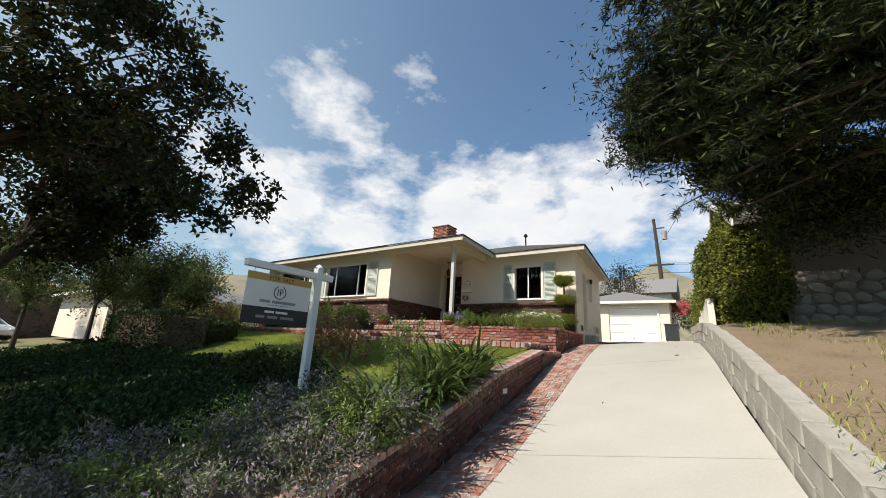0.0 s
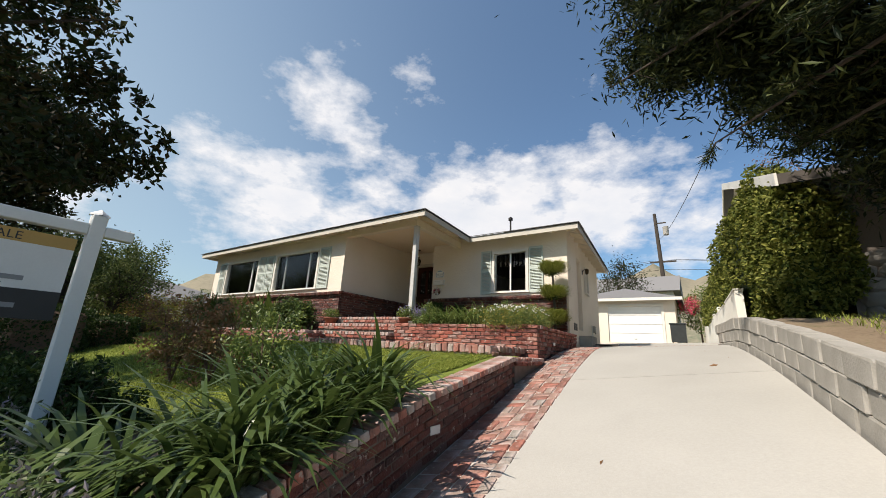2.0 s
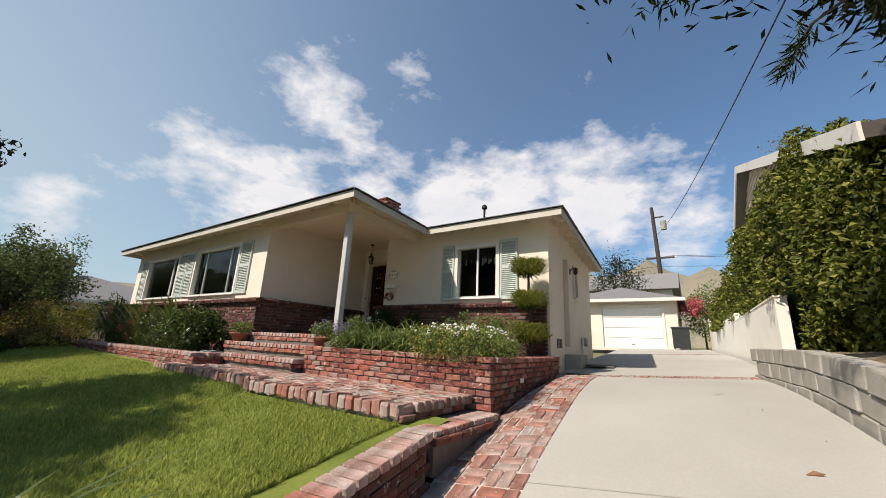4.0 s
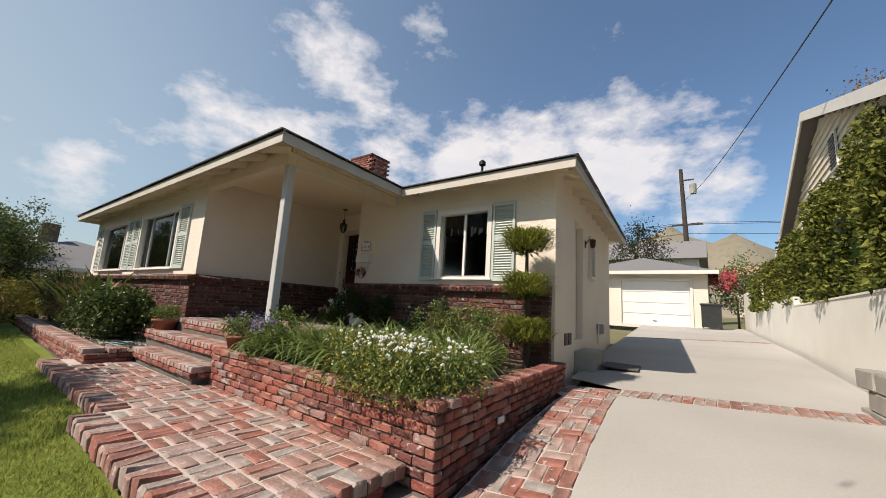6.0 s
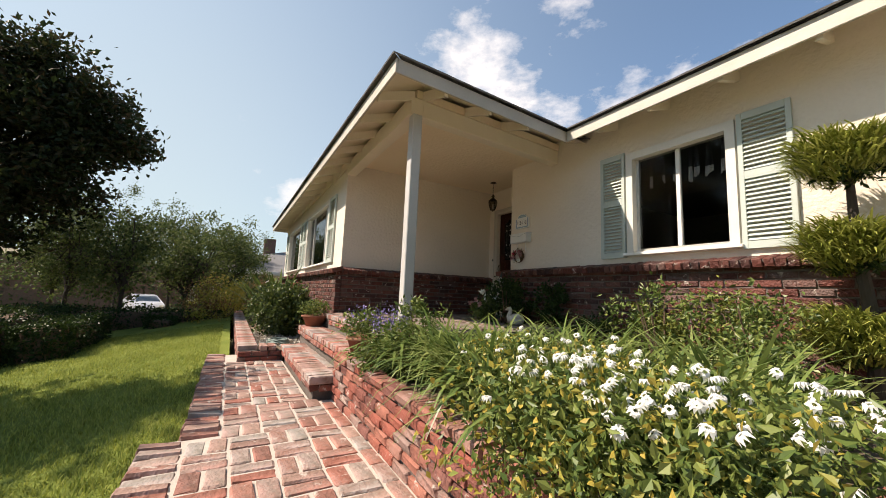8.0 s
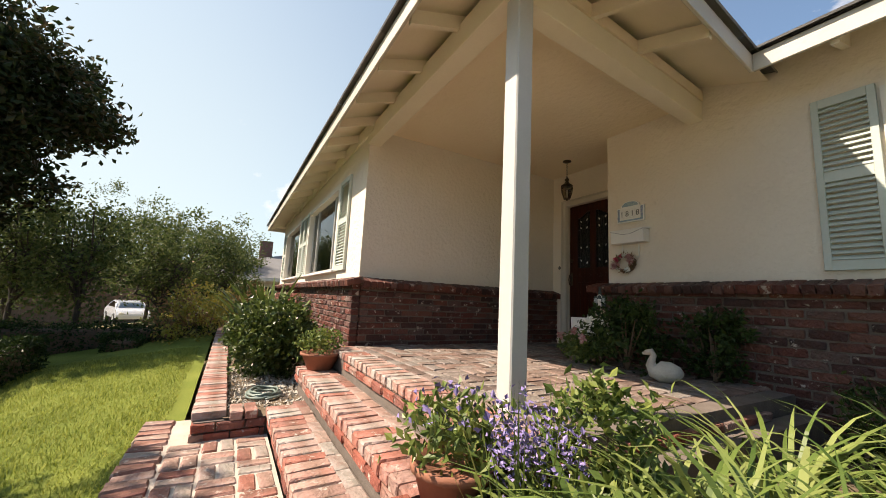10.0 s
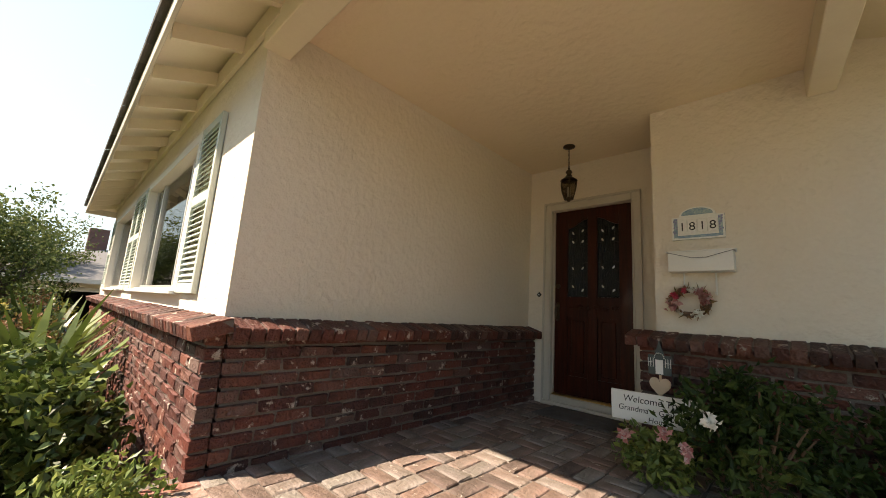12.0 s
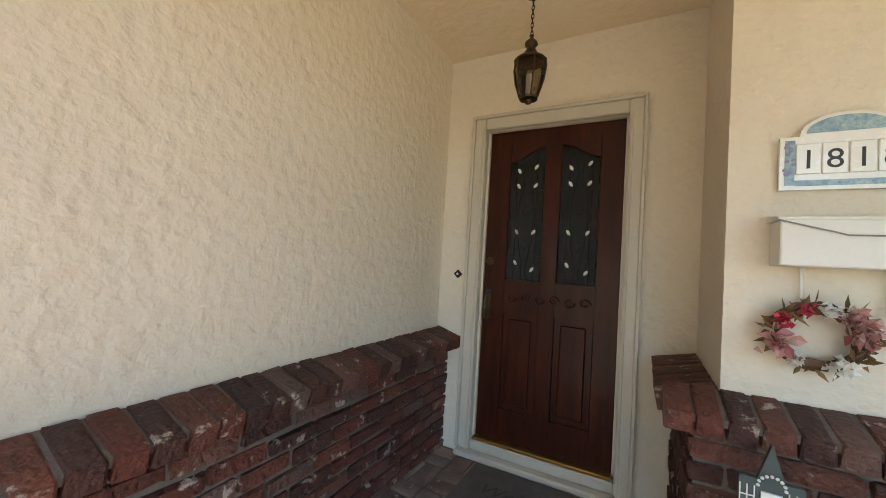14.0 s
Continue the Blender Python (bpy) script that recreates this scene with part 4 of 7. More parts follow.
part("slab", boxed(-7.60, -5.47, 9.575, 9.858, 2.3, 2.701), M_MORTAR, porch)


def floor_items(x0, x1, y0, y1, z, salt, PAVERS=PAVERS):
    """Basket weave in pairs, laid from y1 towards y0, with plain stretcher rows in what is left."""
    rr = random.Random(salt)
    its, row = [], 0
    y = y1 - 0.116
    while y - 0.112 >= y0:
        x, k = x0 + 0.116, 0
        while x < x1 - 0.08:
            j = rr.uniform(-0.004, 0.004)
            for d in (-0.0575, 0.0575):
                if (k + row) % 2 == 0:
                    its.append((rr.choice(PAVERS), Matrix.Translation((x, y + d, z - 0.021 + j)) @ Matrix.Rotation(rr.uniform(-0.025, 0.025), 4, "Z")))
                else:
                    its.append((rr.choice(PAVERS), Matrix.Translation((x + d, y, z - 0.021 + j)) @ Matrix.Rotation(math.pi / 2 + rr.uniform(-0.025, 0.025), 4, "Z")))
            x += 0.232
            k += 1
        y -= 0.232
        row += 1
    y += 0.116
    while y - 0.09 >= y0:
        x = x0 + 0.11 + 0.1 * (row % 2)
        while x < x1 - 0.08:
            its.append((rr.choice(PAVERS), Matrix.Translation((x, y - 0.055, z - 0.021))))
            x += 0.219
        y -= 0.112
        row += 1
    return its


def rowlocks(x0, x1, y, z, salt, turn=0.0, meshes=None, pitch=0.112, along="x"):
    rr = random.Random(salt)
    its, u = [], x0 + pitch / 2
    while u < x1 - 0.02:
        p = (u, y, z) if along == "x" else (y, u, z)
        its.append((rr.choice(meshes or CAP_PAVERS), Matrix.Translation(p) @ Matrix.Rotation(turn + rr.uniform(-0.03, 0.03), 4, "Z") @ Matrix.Rotation(rr.uniform(-0.02, 0.02), 4, "X")))
        u += pitch
    return its


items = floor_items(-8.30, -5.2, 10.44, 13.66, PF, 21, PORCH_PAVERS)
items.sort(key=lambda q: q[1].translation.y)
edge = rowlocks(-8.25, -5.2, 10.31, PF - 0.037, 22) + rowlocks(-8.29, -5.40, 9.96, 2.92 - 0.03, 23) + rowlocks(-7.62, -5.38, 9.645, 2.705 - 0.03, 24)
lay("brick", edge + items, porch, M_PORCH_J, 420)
items = []
for y, z, a, b in ((10.215, PF - 0.115, -7.7, -5.2), (9.875, 2.92 - 0.105, -8.3, -5.4), (9.565, 2.705 - 0.105, -7.6, -5.4)):
    u = a + 0.1
    while u < b - 0.08:
        items.append((r.choice(BED_BRICKS), Matrix.Translation((u, y + 0.012, z))))
        u += 0.217
for k in range(10):
    items.append((r.choice(BED_BRICKS), Matrix.Translation((-5.16, 10.35 + 0.217 * k, 3.03)) @ Matrix.Rotation(math.pi / 2, 4, "Z")))
    if k < 5:
        items.append((r.choice(BED_BRICKS), Matrix.Translation((-1.835, 8.52 + 0.217 * k, 2.27)) @ Matrix.Rotation(math.pi / 2, 4, "Z")))
for yy in (10.135, 9.815):
    u = -7.62 if yy < 10 else -8.19
    while u < -5.5:
        items.append((r.choice(PAVERS), Matrix.Translation((u, yy - 0.01, (2.92 if yy > 10 else 2.705) - 0.021))))
        u += 0.217
items.append((r.choice(BED_BRICKS), Matrix.Translation((-5.455, 9.72, 2.60)) @ Matrix.Rotation(math.pi / 2, 4, "Z")))
lay("brick", items, porch, M_BEDBRICK_J)

# front path
PATH_Z = 2.5
path = thing("brick_path", (-5, 9, 2.4), "sunlit weathered brick garden path with wide pale joints", "brick path")
tagged(path, kind="structure")
PATH_BACK = 9.62


def path_edge(x):
    return 8.43 if x > -4.8 else 8.62


part("slab", prism(bmesh.new(), [(-8.2, 8.70), (-4.8, 8.70), (-4.8, 8.51), (-2.30, 8.51), (-2.30, 9.75), (-5.40, 9.75), (-5.40, 9.545), (-7.59, 9.545), (-7.59, 8.995), (-8.2, 8.995)], "z", 2.1, PATH_Z - 0.006), M_PAVE_MORTAR, path)
items, rp, k = [], random.Random(31), 0
# header border along the lawn, in two runs with a jog between, standing a little proud
for xa, xb, ye in ((-8.18, -4.82, 8.62), (-4.79, -2.26, 8.43)):
    x = xa + 0.058
    while x < xb:
        items.append((rp.choice(PAVERS), Matrix.Translation((x, ye + 0.11 + rp.uniform(-0.008, 0.008), PATH_Z - 0.052 + rp.uniform(-0.006, 0.006))) @ Matrix.Rotation(math.pi / 2 + rp.uniform(-0.03, 0.03), 4, "Z") @ Matrix.Diagonal((1.05, 1.03, 2.5, 1))))
        x += 0.117
y = 8.72
while y < 9.70:
    items.append((rp.choice(PAVERS), Matrix.Translation((-2.285 + rp.uniform(-0.006, 0.006), y, PATH_Z - 0.038)) @ Matrix.Rotation(rp.uniform(-0.03, 0.03), 4, "Z") @ Matrix.Diagonal((1, 1, 1.9, 1))))
    y += 0.117
x = -2.52
while x > -8.05:
    front = path_edge(x) + 0.235
    back = PATH_BACK if x > -5.42 else 9.53
    n = 4 if back - front > 0.87 else 3
    w = (back - front) / n
    for c in range(n):
        y = back - w * (c + 0.5)
        if x < -7.5 and y > 8.93:
            continue
        for d in (-0.5, 0.5):
            j = rp.uniform(-0.004, 0.003)
            turn = rp.uniform(-0.03, 0.03)
            if (k + c) % 2 == 0:
                items.append((rp.choice(PAVERS), Matrix.Translation((x, y + d * w * 0.5, PATH_Z - 0.021 + j)) @ Matrix.Rotation(turn, 4, "Z") @ Matrix.Diagonal((1, (w * 0.5 - 0.016) / 0.102, 1, 1))))
            else:
                items.append((rp.choice(PAVERS), Matrix.Translation((x + d * 0.116, y, PATH_Z - 0.021 + j)) @ Matrix.Rotation(math.pi / 2 + turn, 4, "Z") @ Matrix.Diagonal(((w - 0.018) / 0.214, 0.97, 1, 1))))
    x -= 0.234
    k += 1
x = -2.50
while x > -5.35:
    items.append((rp.choice(PAVERS), Matrix.Translation((x, 9.675, PATH_Z - 0.022)) @ Matrix.Diagonal((1, 0.9, 1, 1))))
    x -= 0.226
items.sort(key=lambda q: -q[1].translation.x)
lay("brick", items, path, M_PAVER_J)
# lower step beside the drive
stp = thing("brick_step", (-2.0, 9.0, 2.2), "red brick entry step between path and driveway strip", "step")
tagged(stp, kind="structure")
part("slab", boxed(-2.28, -1.84, 8.46, 9.74, 2.0, 2.335), M_MORTAR, stp)
lay("brick", rowlocks(8.45, 9.72, -1.95, 2.315, 51, math.pi / 2, along="y") + [(r.choice(BED_BRICKS), Matrix.Translation((-2.235, 8.55 + 0.217 * k, 2.39)) @ Matrix.Rotation(math.pi / 2, 4, "Z")) for k in range(5)], stp, M_PAVER_J)

# planter in front of the window
pl = thing("brick_planter", (-3.3, 11, 2.5), "raised red brick planter with a rowlock rim, full of flowers", "planter")
def rim_x(y):
    return -1.96 - 0.055 * (y - 9.75)


PFY = 9.735
part("mortar_core", boxed(-5.40, -1.975, PFY + 0.015, PFY + 0.16, 2.0, 2.86), M_MORTAR, pl)
part("mortar_core", skewed(boxed(-2.115, -1.975, PFY + 0.162, 12.93, 2.0, 2.86), -0.055, 9.75), M_MORTAR, pl)
part("mortar_core", boxed(-5.14, -5.0, 9.9, 12.9, 2.2, 3.0), M_MORTAR, pl)
rr2 = random.Random(61)
items = courses(-5.40, -1.955, 2.86 - 0.074 * 9, 2.86, lambda u, z: Matrix.Translation((u, PFY + 0.04 + rr2.uniform(-0.008, 0.008), z)) @ Matrix.Rotation(rr2.uniform(-0.025, 0.025), 4, "Z"), salt=62, whole=BED_BRICKS, half=BED_HALVES)
items += courses(9.83, 12.90, 2.86 - 0.074 * 8, 2.86, lambda u, z: Matrix.Translation((rim_x(u) - 0.035 + rr2.uniform(-0.008, 0.008), u, z)) @ Matrix.Rotation(math.pi / 2 + 0.055 + rr2.uniform(-0.025, 0.025), 4, "Z"), salt=63, whole=BED_BRICKS, half=BED_HALVES)
items += courses(-5.40, -1.955, 2.862, 2.935, lambda u, z: Matrix.Translation((u, PFY + 0.055 + rr2.uniform(-0.012, 0.012), z)) @ Matrix.Rotation(rr2.uniform(-0.04, 0.04), 4, "Z") @ Matrix.Diagonal((1, 1.35, 1.05, 1)), salt=66, whole=BED_BRICKS, half=BED_HALVES)
items += [(m, Matrix.Translation((-0.055 * (q.translation.y - 9.75), 0, 0)) @ q) for m, q in rowlocks(9.90, 12.93, -2.03, 2.897, 65, math.pi / 2, meshes=RIMS, pitch=0.111, along="y")]
lay("brick", items, pl, M_BEDBRICK_J, 420)
part("plate", boxed(-2.0, -1.984, 10.70, 10.81, 2.60, 2.655, 0.003), M_WHITE, pl, "small white plate on the brick")
sheet("soil", [[(x, y, 2.84 + 0.03 * math.sin(3 * x + 2 * y)) for x in np.linspace(-5.4, -2.10, 9)] for y in np.linspace(9.87, 12.94, 9)], M_SOIL, pl, kind="")

# planting bed below the wing windows
bed = thing("brick_edged_bed", (-11, 9.6, 2.5), "gravelly planting bed edged with low red brick", "planting bed")
tagged(bed, kind="structure")
part("mortar_core", boxed(-16.5, -7.62, 9.0, 9.2, 2.1, 2.63), M_MORTAR, bed)
part("mortar_core", boxed(-7.80, -7.62, 9.202, 9.56, 2.1, 2.63), M_MORTAR, bed)
rr3 = random.Random(71)
items = courses(-16.4, -7.58, 2.63 - 0.074 * 3, 2.63, lambda u, z: Matrix.Translation((u, 9.03 + rr3.uniform(-0.005, 0.005), z)), salt=72, whole=BED_BRICKS, half=BED_HALVES)
items += courses(9.05, 9.52, 2.63 - 0.074 * 2, 2.63, lambda u, z: Matrix.Translation((-7.63, u, z)) @ Matrix.Rotation(math.pi / 2, 4, "Z"), salt=73, whole=BED_BRICKS, half=BED_HALVES)
items += rowlocks(-16.4, -7.62, 9.10, 2.665, 74)
items += rowlocks(9.24, 9.52, -7.71, 2.665, 75, math.pi / 2, along="y")
items.sort(key=lambda q: -q[1].translation.x)
lay("brick", items, bed, M_BEDBRICK_J)
sheet("soil", [[(x, y, 2.63 + 0.02 * math.sin(5 * x + 3 * y)) for x in np.linspace(-16.4, -7.62, 20)] for y in np.linspace(9.2, 10.46, 6)], M_SOIL, bed, kind="")

# ---- windows, shutters and doors of the house ----


def window_unit(x0, x1, z0, z1, y, bars, trim=0.055):
    """A white-framed sliding window in an opening of the front wall."""
    bm = wall_run("x", x0 - trim, x1 + trim, y - 0.035, y + 0.12, z0 - 0.02, z1 + trim, [(x0 + 0.03, x1 - 0.03, z0 - 0.02, z1 - 0.03)])
    w = part("window", bm, M_TRIM, house, "white framed window with dark glass")
    part("sill", boxed(x0 - 0.09, x1 + 0.09, y - 0.075, y + 0.12, z0 - 0.055, z0 - 0.021, 0.006), M_WHITE, w)
    part("sash", box(box(boxed(x0 + 0.031, x0 + 0.062, y + 0.05, y + 0.09, z0, z1 - 0.031), x1 - 0.062, x1 - 0.031, y + 0.05, y + 0.09, z0, z1 - 0.031), x0 + 0.063, x1 - 0.063, y + 0.05, y + 0.09, z0, z0 + 0.03), M_ALU, w)
    xs = [x0 + 0.06] + [x0 + (x1 - x0) * b for b in bars] + [x1 - 0.06]
    for b in bars:
        xm = x0 + (x1 - x0) * b
        part("mullion", boxed(xm - 0.022, xm + 0.022, y + 0.045, y + 0.095, z0 + 0.031, z1 - 0.032, 0.003), M_WHITE if len(bars) == 1 else M_ALU, w)
    for a, b in zip(xs, xs[1:]):
        g = part("pane", boxed(a + 0.004, b - 0.004, y + 0.068, y + 0.074, z0 + 0.03, z1 - 0.03), M_GLASS, w)
        g.visible_shadow = False
    return w


def shutter(x0, x1, z0, z1, y):
    bm = bmesh.new()
    t = 0.045
    box(bm, x0, x0 + t, y - 0.04, y - 0.004, z0, z1, 0.003)
    box(bm, x1 - t, x1, y - 0.04, y - 0.004, z0, z1, 0.003)
    zm = z0 + (z1 - z0) * 0.53
    for a, b in ((z0, z0 + 0.07), (zm - 0.04, zm + 0.04), (z1 - 0.07, z1)):
        box(bm, x0 + t, x1 - t, y - 0.039, y - 0.005, a, b, 0.002)
    s = part("shutter", bm, M_SHUTTER, house, "pale sage louvred wooden shutter")
    for a, b in ((z0 + 0.07, zm - 0.04), (zm + 0.04, z1 - 0.07)):
        n = int((b - a) / 0.042)
        for k in range(n):
            z = a + (b - a) * (k + 0.5) / n
            part("slat", boxed(x0 + t - 0.002, x1 - t + 0.002, -0.021, 0.021, -0.004, 0.004, 0, Matrix.Translation((0, y - 0.024, z)) @ Matrix.Rotation(radians(48), 4, "X")), M_SHUTTER, s)
    return s


window_unit(*W3, 13.02, [0.5])
window_unit(*W1, 10.46, [0.22, 0.78])
window_unit(*W2, 10.46, [0.78])
for a, b in ((-4.94, -4.59), (-3.37, -2.95)):
    shutter(a, b, 4.06, 5.40, 13.02)
for a, b in ((-9.46, -8.95), (-12.52, -12.05), (-13.02, -12.55), (-16.02, -15.55)):
    shutter(a, b, 4.04, 5.38, 10.46)
# sheer kitchen valance behind the right window: gathered cloth with pale tails
vl = thing("valance_curtain", (-3.98, 13.18, 5.0), "sheer pink and white scalloped valance hanging inside the window", "curtain")
for k, u in enumerate((0.12, 0.27, 0.40, 0.57, 0.64, 0.76, 0.90)):
    x0, wide = -4.48 + 1.0 * u, (0.035, 0.03, 0.045, 0.05, 0.065, 0.085, 0.07)[k]
    top, low = 5.06 - 0.02 * (k % 3), 4.90 + 0.025 * ((k * 2) % 3)
    vs, fs = [], []
    for j in range(9):
        f = j / 8
        x = x0 + (f - 0.5) * wide
        y = 13.165 + 0.010 * math.sin(f * 14 + k)
        vs.extend([(x * 0.4 + x0 * 0.6, y, 5.28), (x0 + (f - 0.5) * wide * 0.9, y, top), (x, y - 0.006, low + 0.025 * math.sin(f * 3.1 + k))])
        if j:
            i = 3 * j
            fs.extend([(i - 3, i, i + 1, i - 2), (i - 2, i + 1, i + 2, i - 1)])
    raw("tail", vs, [fs[q] for q in range(len(fs)) if q % 2], M_VALANCE, vl, "white and pink gathered tail")
    raw("gather", vs, [fs[q] for q in range(len(fs)) if not q % 2], M_CURTAIN, vl)

# front door
fd = thing("front_door", (-7.58, 13.7, PF), "closed dark mahogany front door with two leaded glass lights", "door")
bm = bmesh.new()
box(bm, -8.088, -8.012, 13.645, 13.72, 3.17, 5.35, 0.006)
box(bm, -7.152, -7.077, 13.645, 13.72, 3.17, 5.35, 0.006)
box(bm, -8.011, -7.153, 13.645, 13.72, 5.272, 5.35, 0.006)
box(bm, -8.011, -7.995, 13.70, 13.80, 3.25, 5.27)
box(bm, -7.168, -7.153, 13.70, 13.80, 3.25, 5.27)
for a, b in ((-8.105, -8.084), (-7.081, -7.060)):
    box(bm, a, b, 13.628, 13.66, 3.17, 5.362, 0.004)
box(bm, -8.105, -7.060, 13.627, 13.661, 5.346, 5.368, 0.004)
for a, b in ((-8.035, -8.022), (-7.143, -7.130)):
    box(bm, a, b, 13.637, 13.66, 3.17, 5.285, 0.003)
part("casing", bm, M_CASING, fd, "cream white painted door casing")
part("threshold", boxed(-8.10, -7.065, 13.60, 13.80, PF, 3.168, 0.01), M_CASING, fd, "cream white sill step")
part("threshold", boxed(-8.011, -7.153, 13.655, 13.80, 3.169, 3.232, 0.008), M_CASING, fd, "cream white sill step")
part("sill_strip", boxed(-7.994, -7.169, 13.66, 13.76, 3.233, 3.252, 0.004), M_GOLD, fd, "brass threshold strip")


def arch_top(x, xa, xb, z, rise, inner_right):
    u = (x - xa) / (xb - xa)
    return z + rise * math.sin(math.pi / 2 * (u if inner_right else 1 - u)) ** 2


GL = [(-7.845, -7.625, True), (-7.52, -7.30, False)]
# leaf: stiles, rails and panels
bm = bmesh.new()
for a, b in ((-7.994, -7.848), (-7.622, -7.523), (-7.297, -7.169)):
    box(bm, a, b, 13.715, 13.755, 3.253, 5.265, 0.003)
for a, b in ((3.253, 3.45), (4.07, 4.285), (5.17, 5.265)):
    box(bm, -7.849, -7.621, 13.716, 13.754, a, b)
    box(bm, -7.524, -7.296, 13.716, 13.754, a, b)
for xa, xb, inner in GL:
    n = 10
    prism(bm, [(xa, 5.172), (xb, 5.172)] + [(xb - (xb - xa) * k / n, arch_top(xb - (xb - xa) * k / n, xa, xb, 5.06, 0.09, inner)) for k in range(n + 1)], "y", 13.717, 13.753)
leaf = part("door_leaf", bm, M_WOOD, fd)
for xa, xb, inner in GL:
    pn = part("panel", box(boxed(xa, xb, 13.728, 13.75, 3.45, 4.07), xa + 0.035, xb - 0.035, 13.720, 13.73, 3.485, 4.035, 0.008), M_WOOD, fd)
    bm = bmesh.new()
    n = 12
    top = [(xb - (xb - xa) * k / n, arch_top(xb - (xb - xa) * k / n, xa, xb, 5.058, 0.09, inner)) for k in range(n + 1)]
    prism(bm, [(xa, 4.287), (xb, 4.287)] + top, "y", 13.732, 13.737)
    gp = part("glass_light", bm, M_LEADED, fd, "textured leaded glass light")
    # lead came lines and bevelled petals
    bm = bmesh.new()
    for f in (0.2, 0.8):
        x = xa + (xb - xa) * f
        tube(bm, [(x, 13.730, 4.29), (x, 13.730, arch_top(x, xa, xb, 5.056, 0.09, inner))], 0.003, 6)
    for z in (4.45, 4.66, 4.87):
        tube(bm, [(xa, 13.730, z), (xa + (xb - xa) * 0.2, 13.730, z)], 0.003, 6)
        tube(bm, [(xb - (xb - xa) * 0.2, 13.730, z), (xb, 13.730, z)], 0.003, 6)
    xm = (xa + xb) / 2
    for side in (-1, 1):
        tube(bm, [(xm + side * (0.012 + 0.042 * math.sin(math.pi * k / 12) ** 2), 13.730, 4.31 + 0.72 * k / 12) for k in range(13)], 0.003, 6)
    for zc in (4.52, 4.74):
        tube(bm, [(xm, 13.730, zc - 0.035), (xm + 0.025, 13.730, zc), (xm, 13.730, zc + 0.035), (xm - 0.025, 13.730, zc), (xm, 13.730, zc - 0.035)], 0.003, 6)
    part("lead_came", bm, M_BLACK, gp)
    bm = bmesh.new()
    for zc, sx in ((4.36, 1), (4.40, -1), (4.60, 1), (4.60, -1), (4.90, 1), (4.90, -1), (5.02, 1), (5.00, -1)):
        made = bmesh.ops.create_icosphere(bm, subdivisions=1, radius=1)
        bmesh.ops.transform(bm, matrix=Matrix.Translation((xm + sx * 0.055, 13.727, zc)) @ Matrix.Rotation(0.6 * sx, 4, "Y") @ Matrix.Diagonal((0.011, 0.004, 0.021, 1)), verts=made["verts"])
    part("bevel_petal", bm, M_TILE, gp, "clear bevelled petals")
# carved scroll below the lights
bm = bmesh.new()
for k in range(6):
    x = -7.80 + 0.09 * k
    tube(bm, [(x + 0.035 * math.cos(a) * (1 - a / 9), 13.712, 4.175 + 0.03 * math.sin(a) * (1 - a / 9) * (1 if k % 2 else -1)) for a in [0.55 * j for j in range(12)]], 0.007, 6)
part("carved_scroll", bm, M_WOOD, fd)
bm = bmesh.new()
box(bm, -7.972, -7.935, 13.70, 13.716, 4.02, 4.22, 0.006)
tube(bm, [(-7.953, 13.70, 4.19), (-7.953, 13.655, 4.17), (-7.953, 13.645, 4.10), (-7.953, 13.66, 4.03), (-7.953, 13.70, 4.02)], 0.009, 8)
part("door_handle", bm, M_BRONZE, fd, "aged bronze handle set")
bm = bmesh.new()
tube(bm, [(-7.953, 13.716, 4.40), (-7.953, 13.695, 4.40)], 0.026, 14)
part("deadbolt", bm, M_BRONZE, fd)

# doorbell: small diamond plate
bm = boxed(-0.022, 0.022, -0.006, 0.006, -0.022, 0.022, 0.003, Matrix.Translation((-8.17, 13.672, 4.30)) @ Matrix.Rotation(radians(45), 4, "Y"))
db = thing("doorbell", (-8.17, 13.67, 4.3), "small dark diamond doorbell plate on the stucco", "doorbell")
part("plate", bm, M_BLACK, db)
part("button", lathe(bmesh.new(), [(0.0, 0.004), (0.007, 0.003), (0.008, 0.0)], (0, 0, 0), 10), M_TILE, db).matrix_basis = Matrix.Translation((-8.17, 13.664, 4.30)) @ Matrix.Rotation(radians(90), 4, "X")

# hanging porch lantern
LX, LY = -7.60, 13.2
lamp = thing("hanging_lantern", (LX, LY, 5.2), "unlit bronze porch lantern with smoky glass on a chain", "lantern")
part("canopy", lathe(bmesh.new(), [(0.0, 5.798), (0.058, 5.797), (0.06, 5.785), (0.02, 5.772), (0.0, 5.77)], (LX, LY, 0), 18), M_BRONZE, lamp, smooth=True)
bm = bmesh.new()
for k in range(9):
    z = 5.765 - 0.023 * k
    a = math.pi / 2 * (k % 2)
    tube(bm, [(LX + 0.007 * math.cos(q) * math.cos(a), LY + 0.007 * math.cos(q) * math.sin(a), z - 0.012 + 0.016 * math.sin(q)) for q in [2 * math.pi * j / 10 for j in range(11)]], 0.0022, 5)
part("chain", bm, M_BRONZE, lamp)
part("cap", lathe(bmesh.new(), [(0.0, 5.57), (0.012, 5.56), (0.008, 5.545), (0.03, 5.525), (0.034, 5.51), (0.018, 5.495), (0.032, 5.475), (0.036, 5.462), (0.05, 5.452), (0.085, 5.425), (0.082, 5.42), (0.0, 5.43)], (LX, LY, 0), 12), M_BRONZE, lamp, smooth=True)
part("glass", lathe(bmesh.new(), [(0.078, 5.42), (0.082, 5.39), (0.072, 5.32), (0.045, 5.235)], (LX, LY, 0), 6), M_LAMPGLASS, lamp)
bm = bmesh.new()
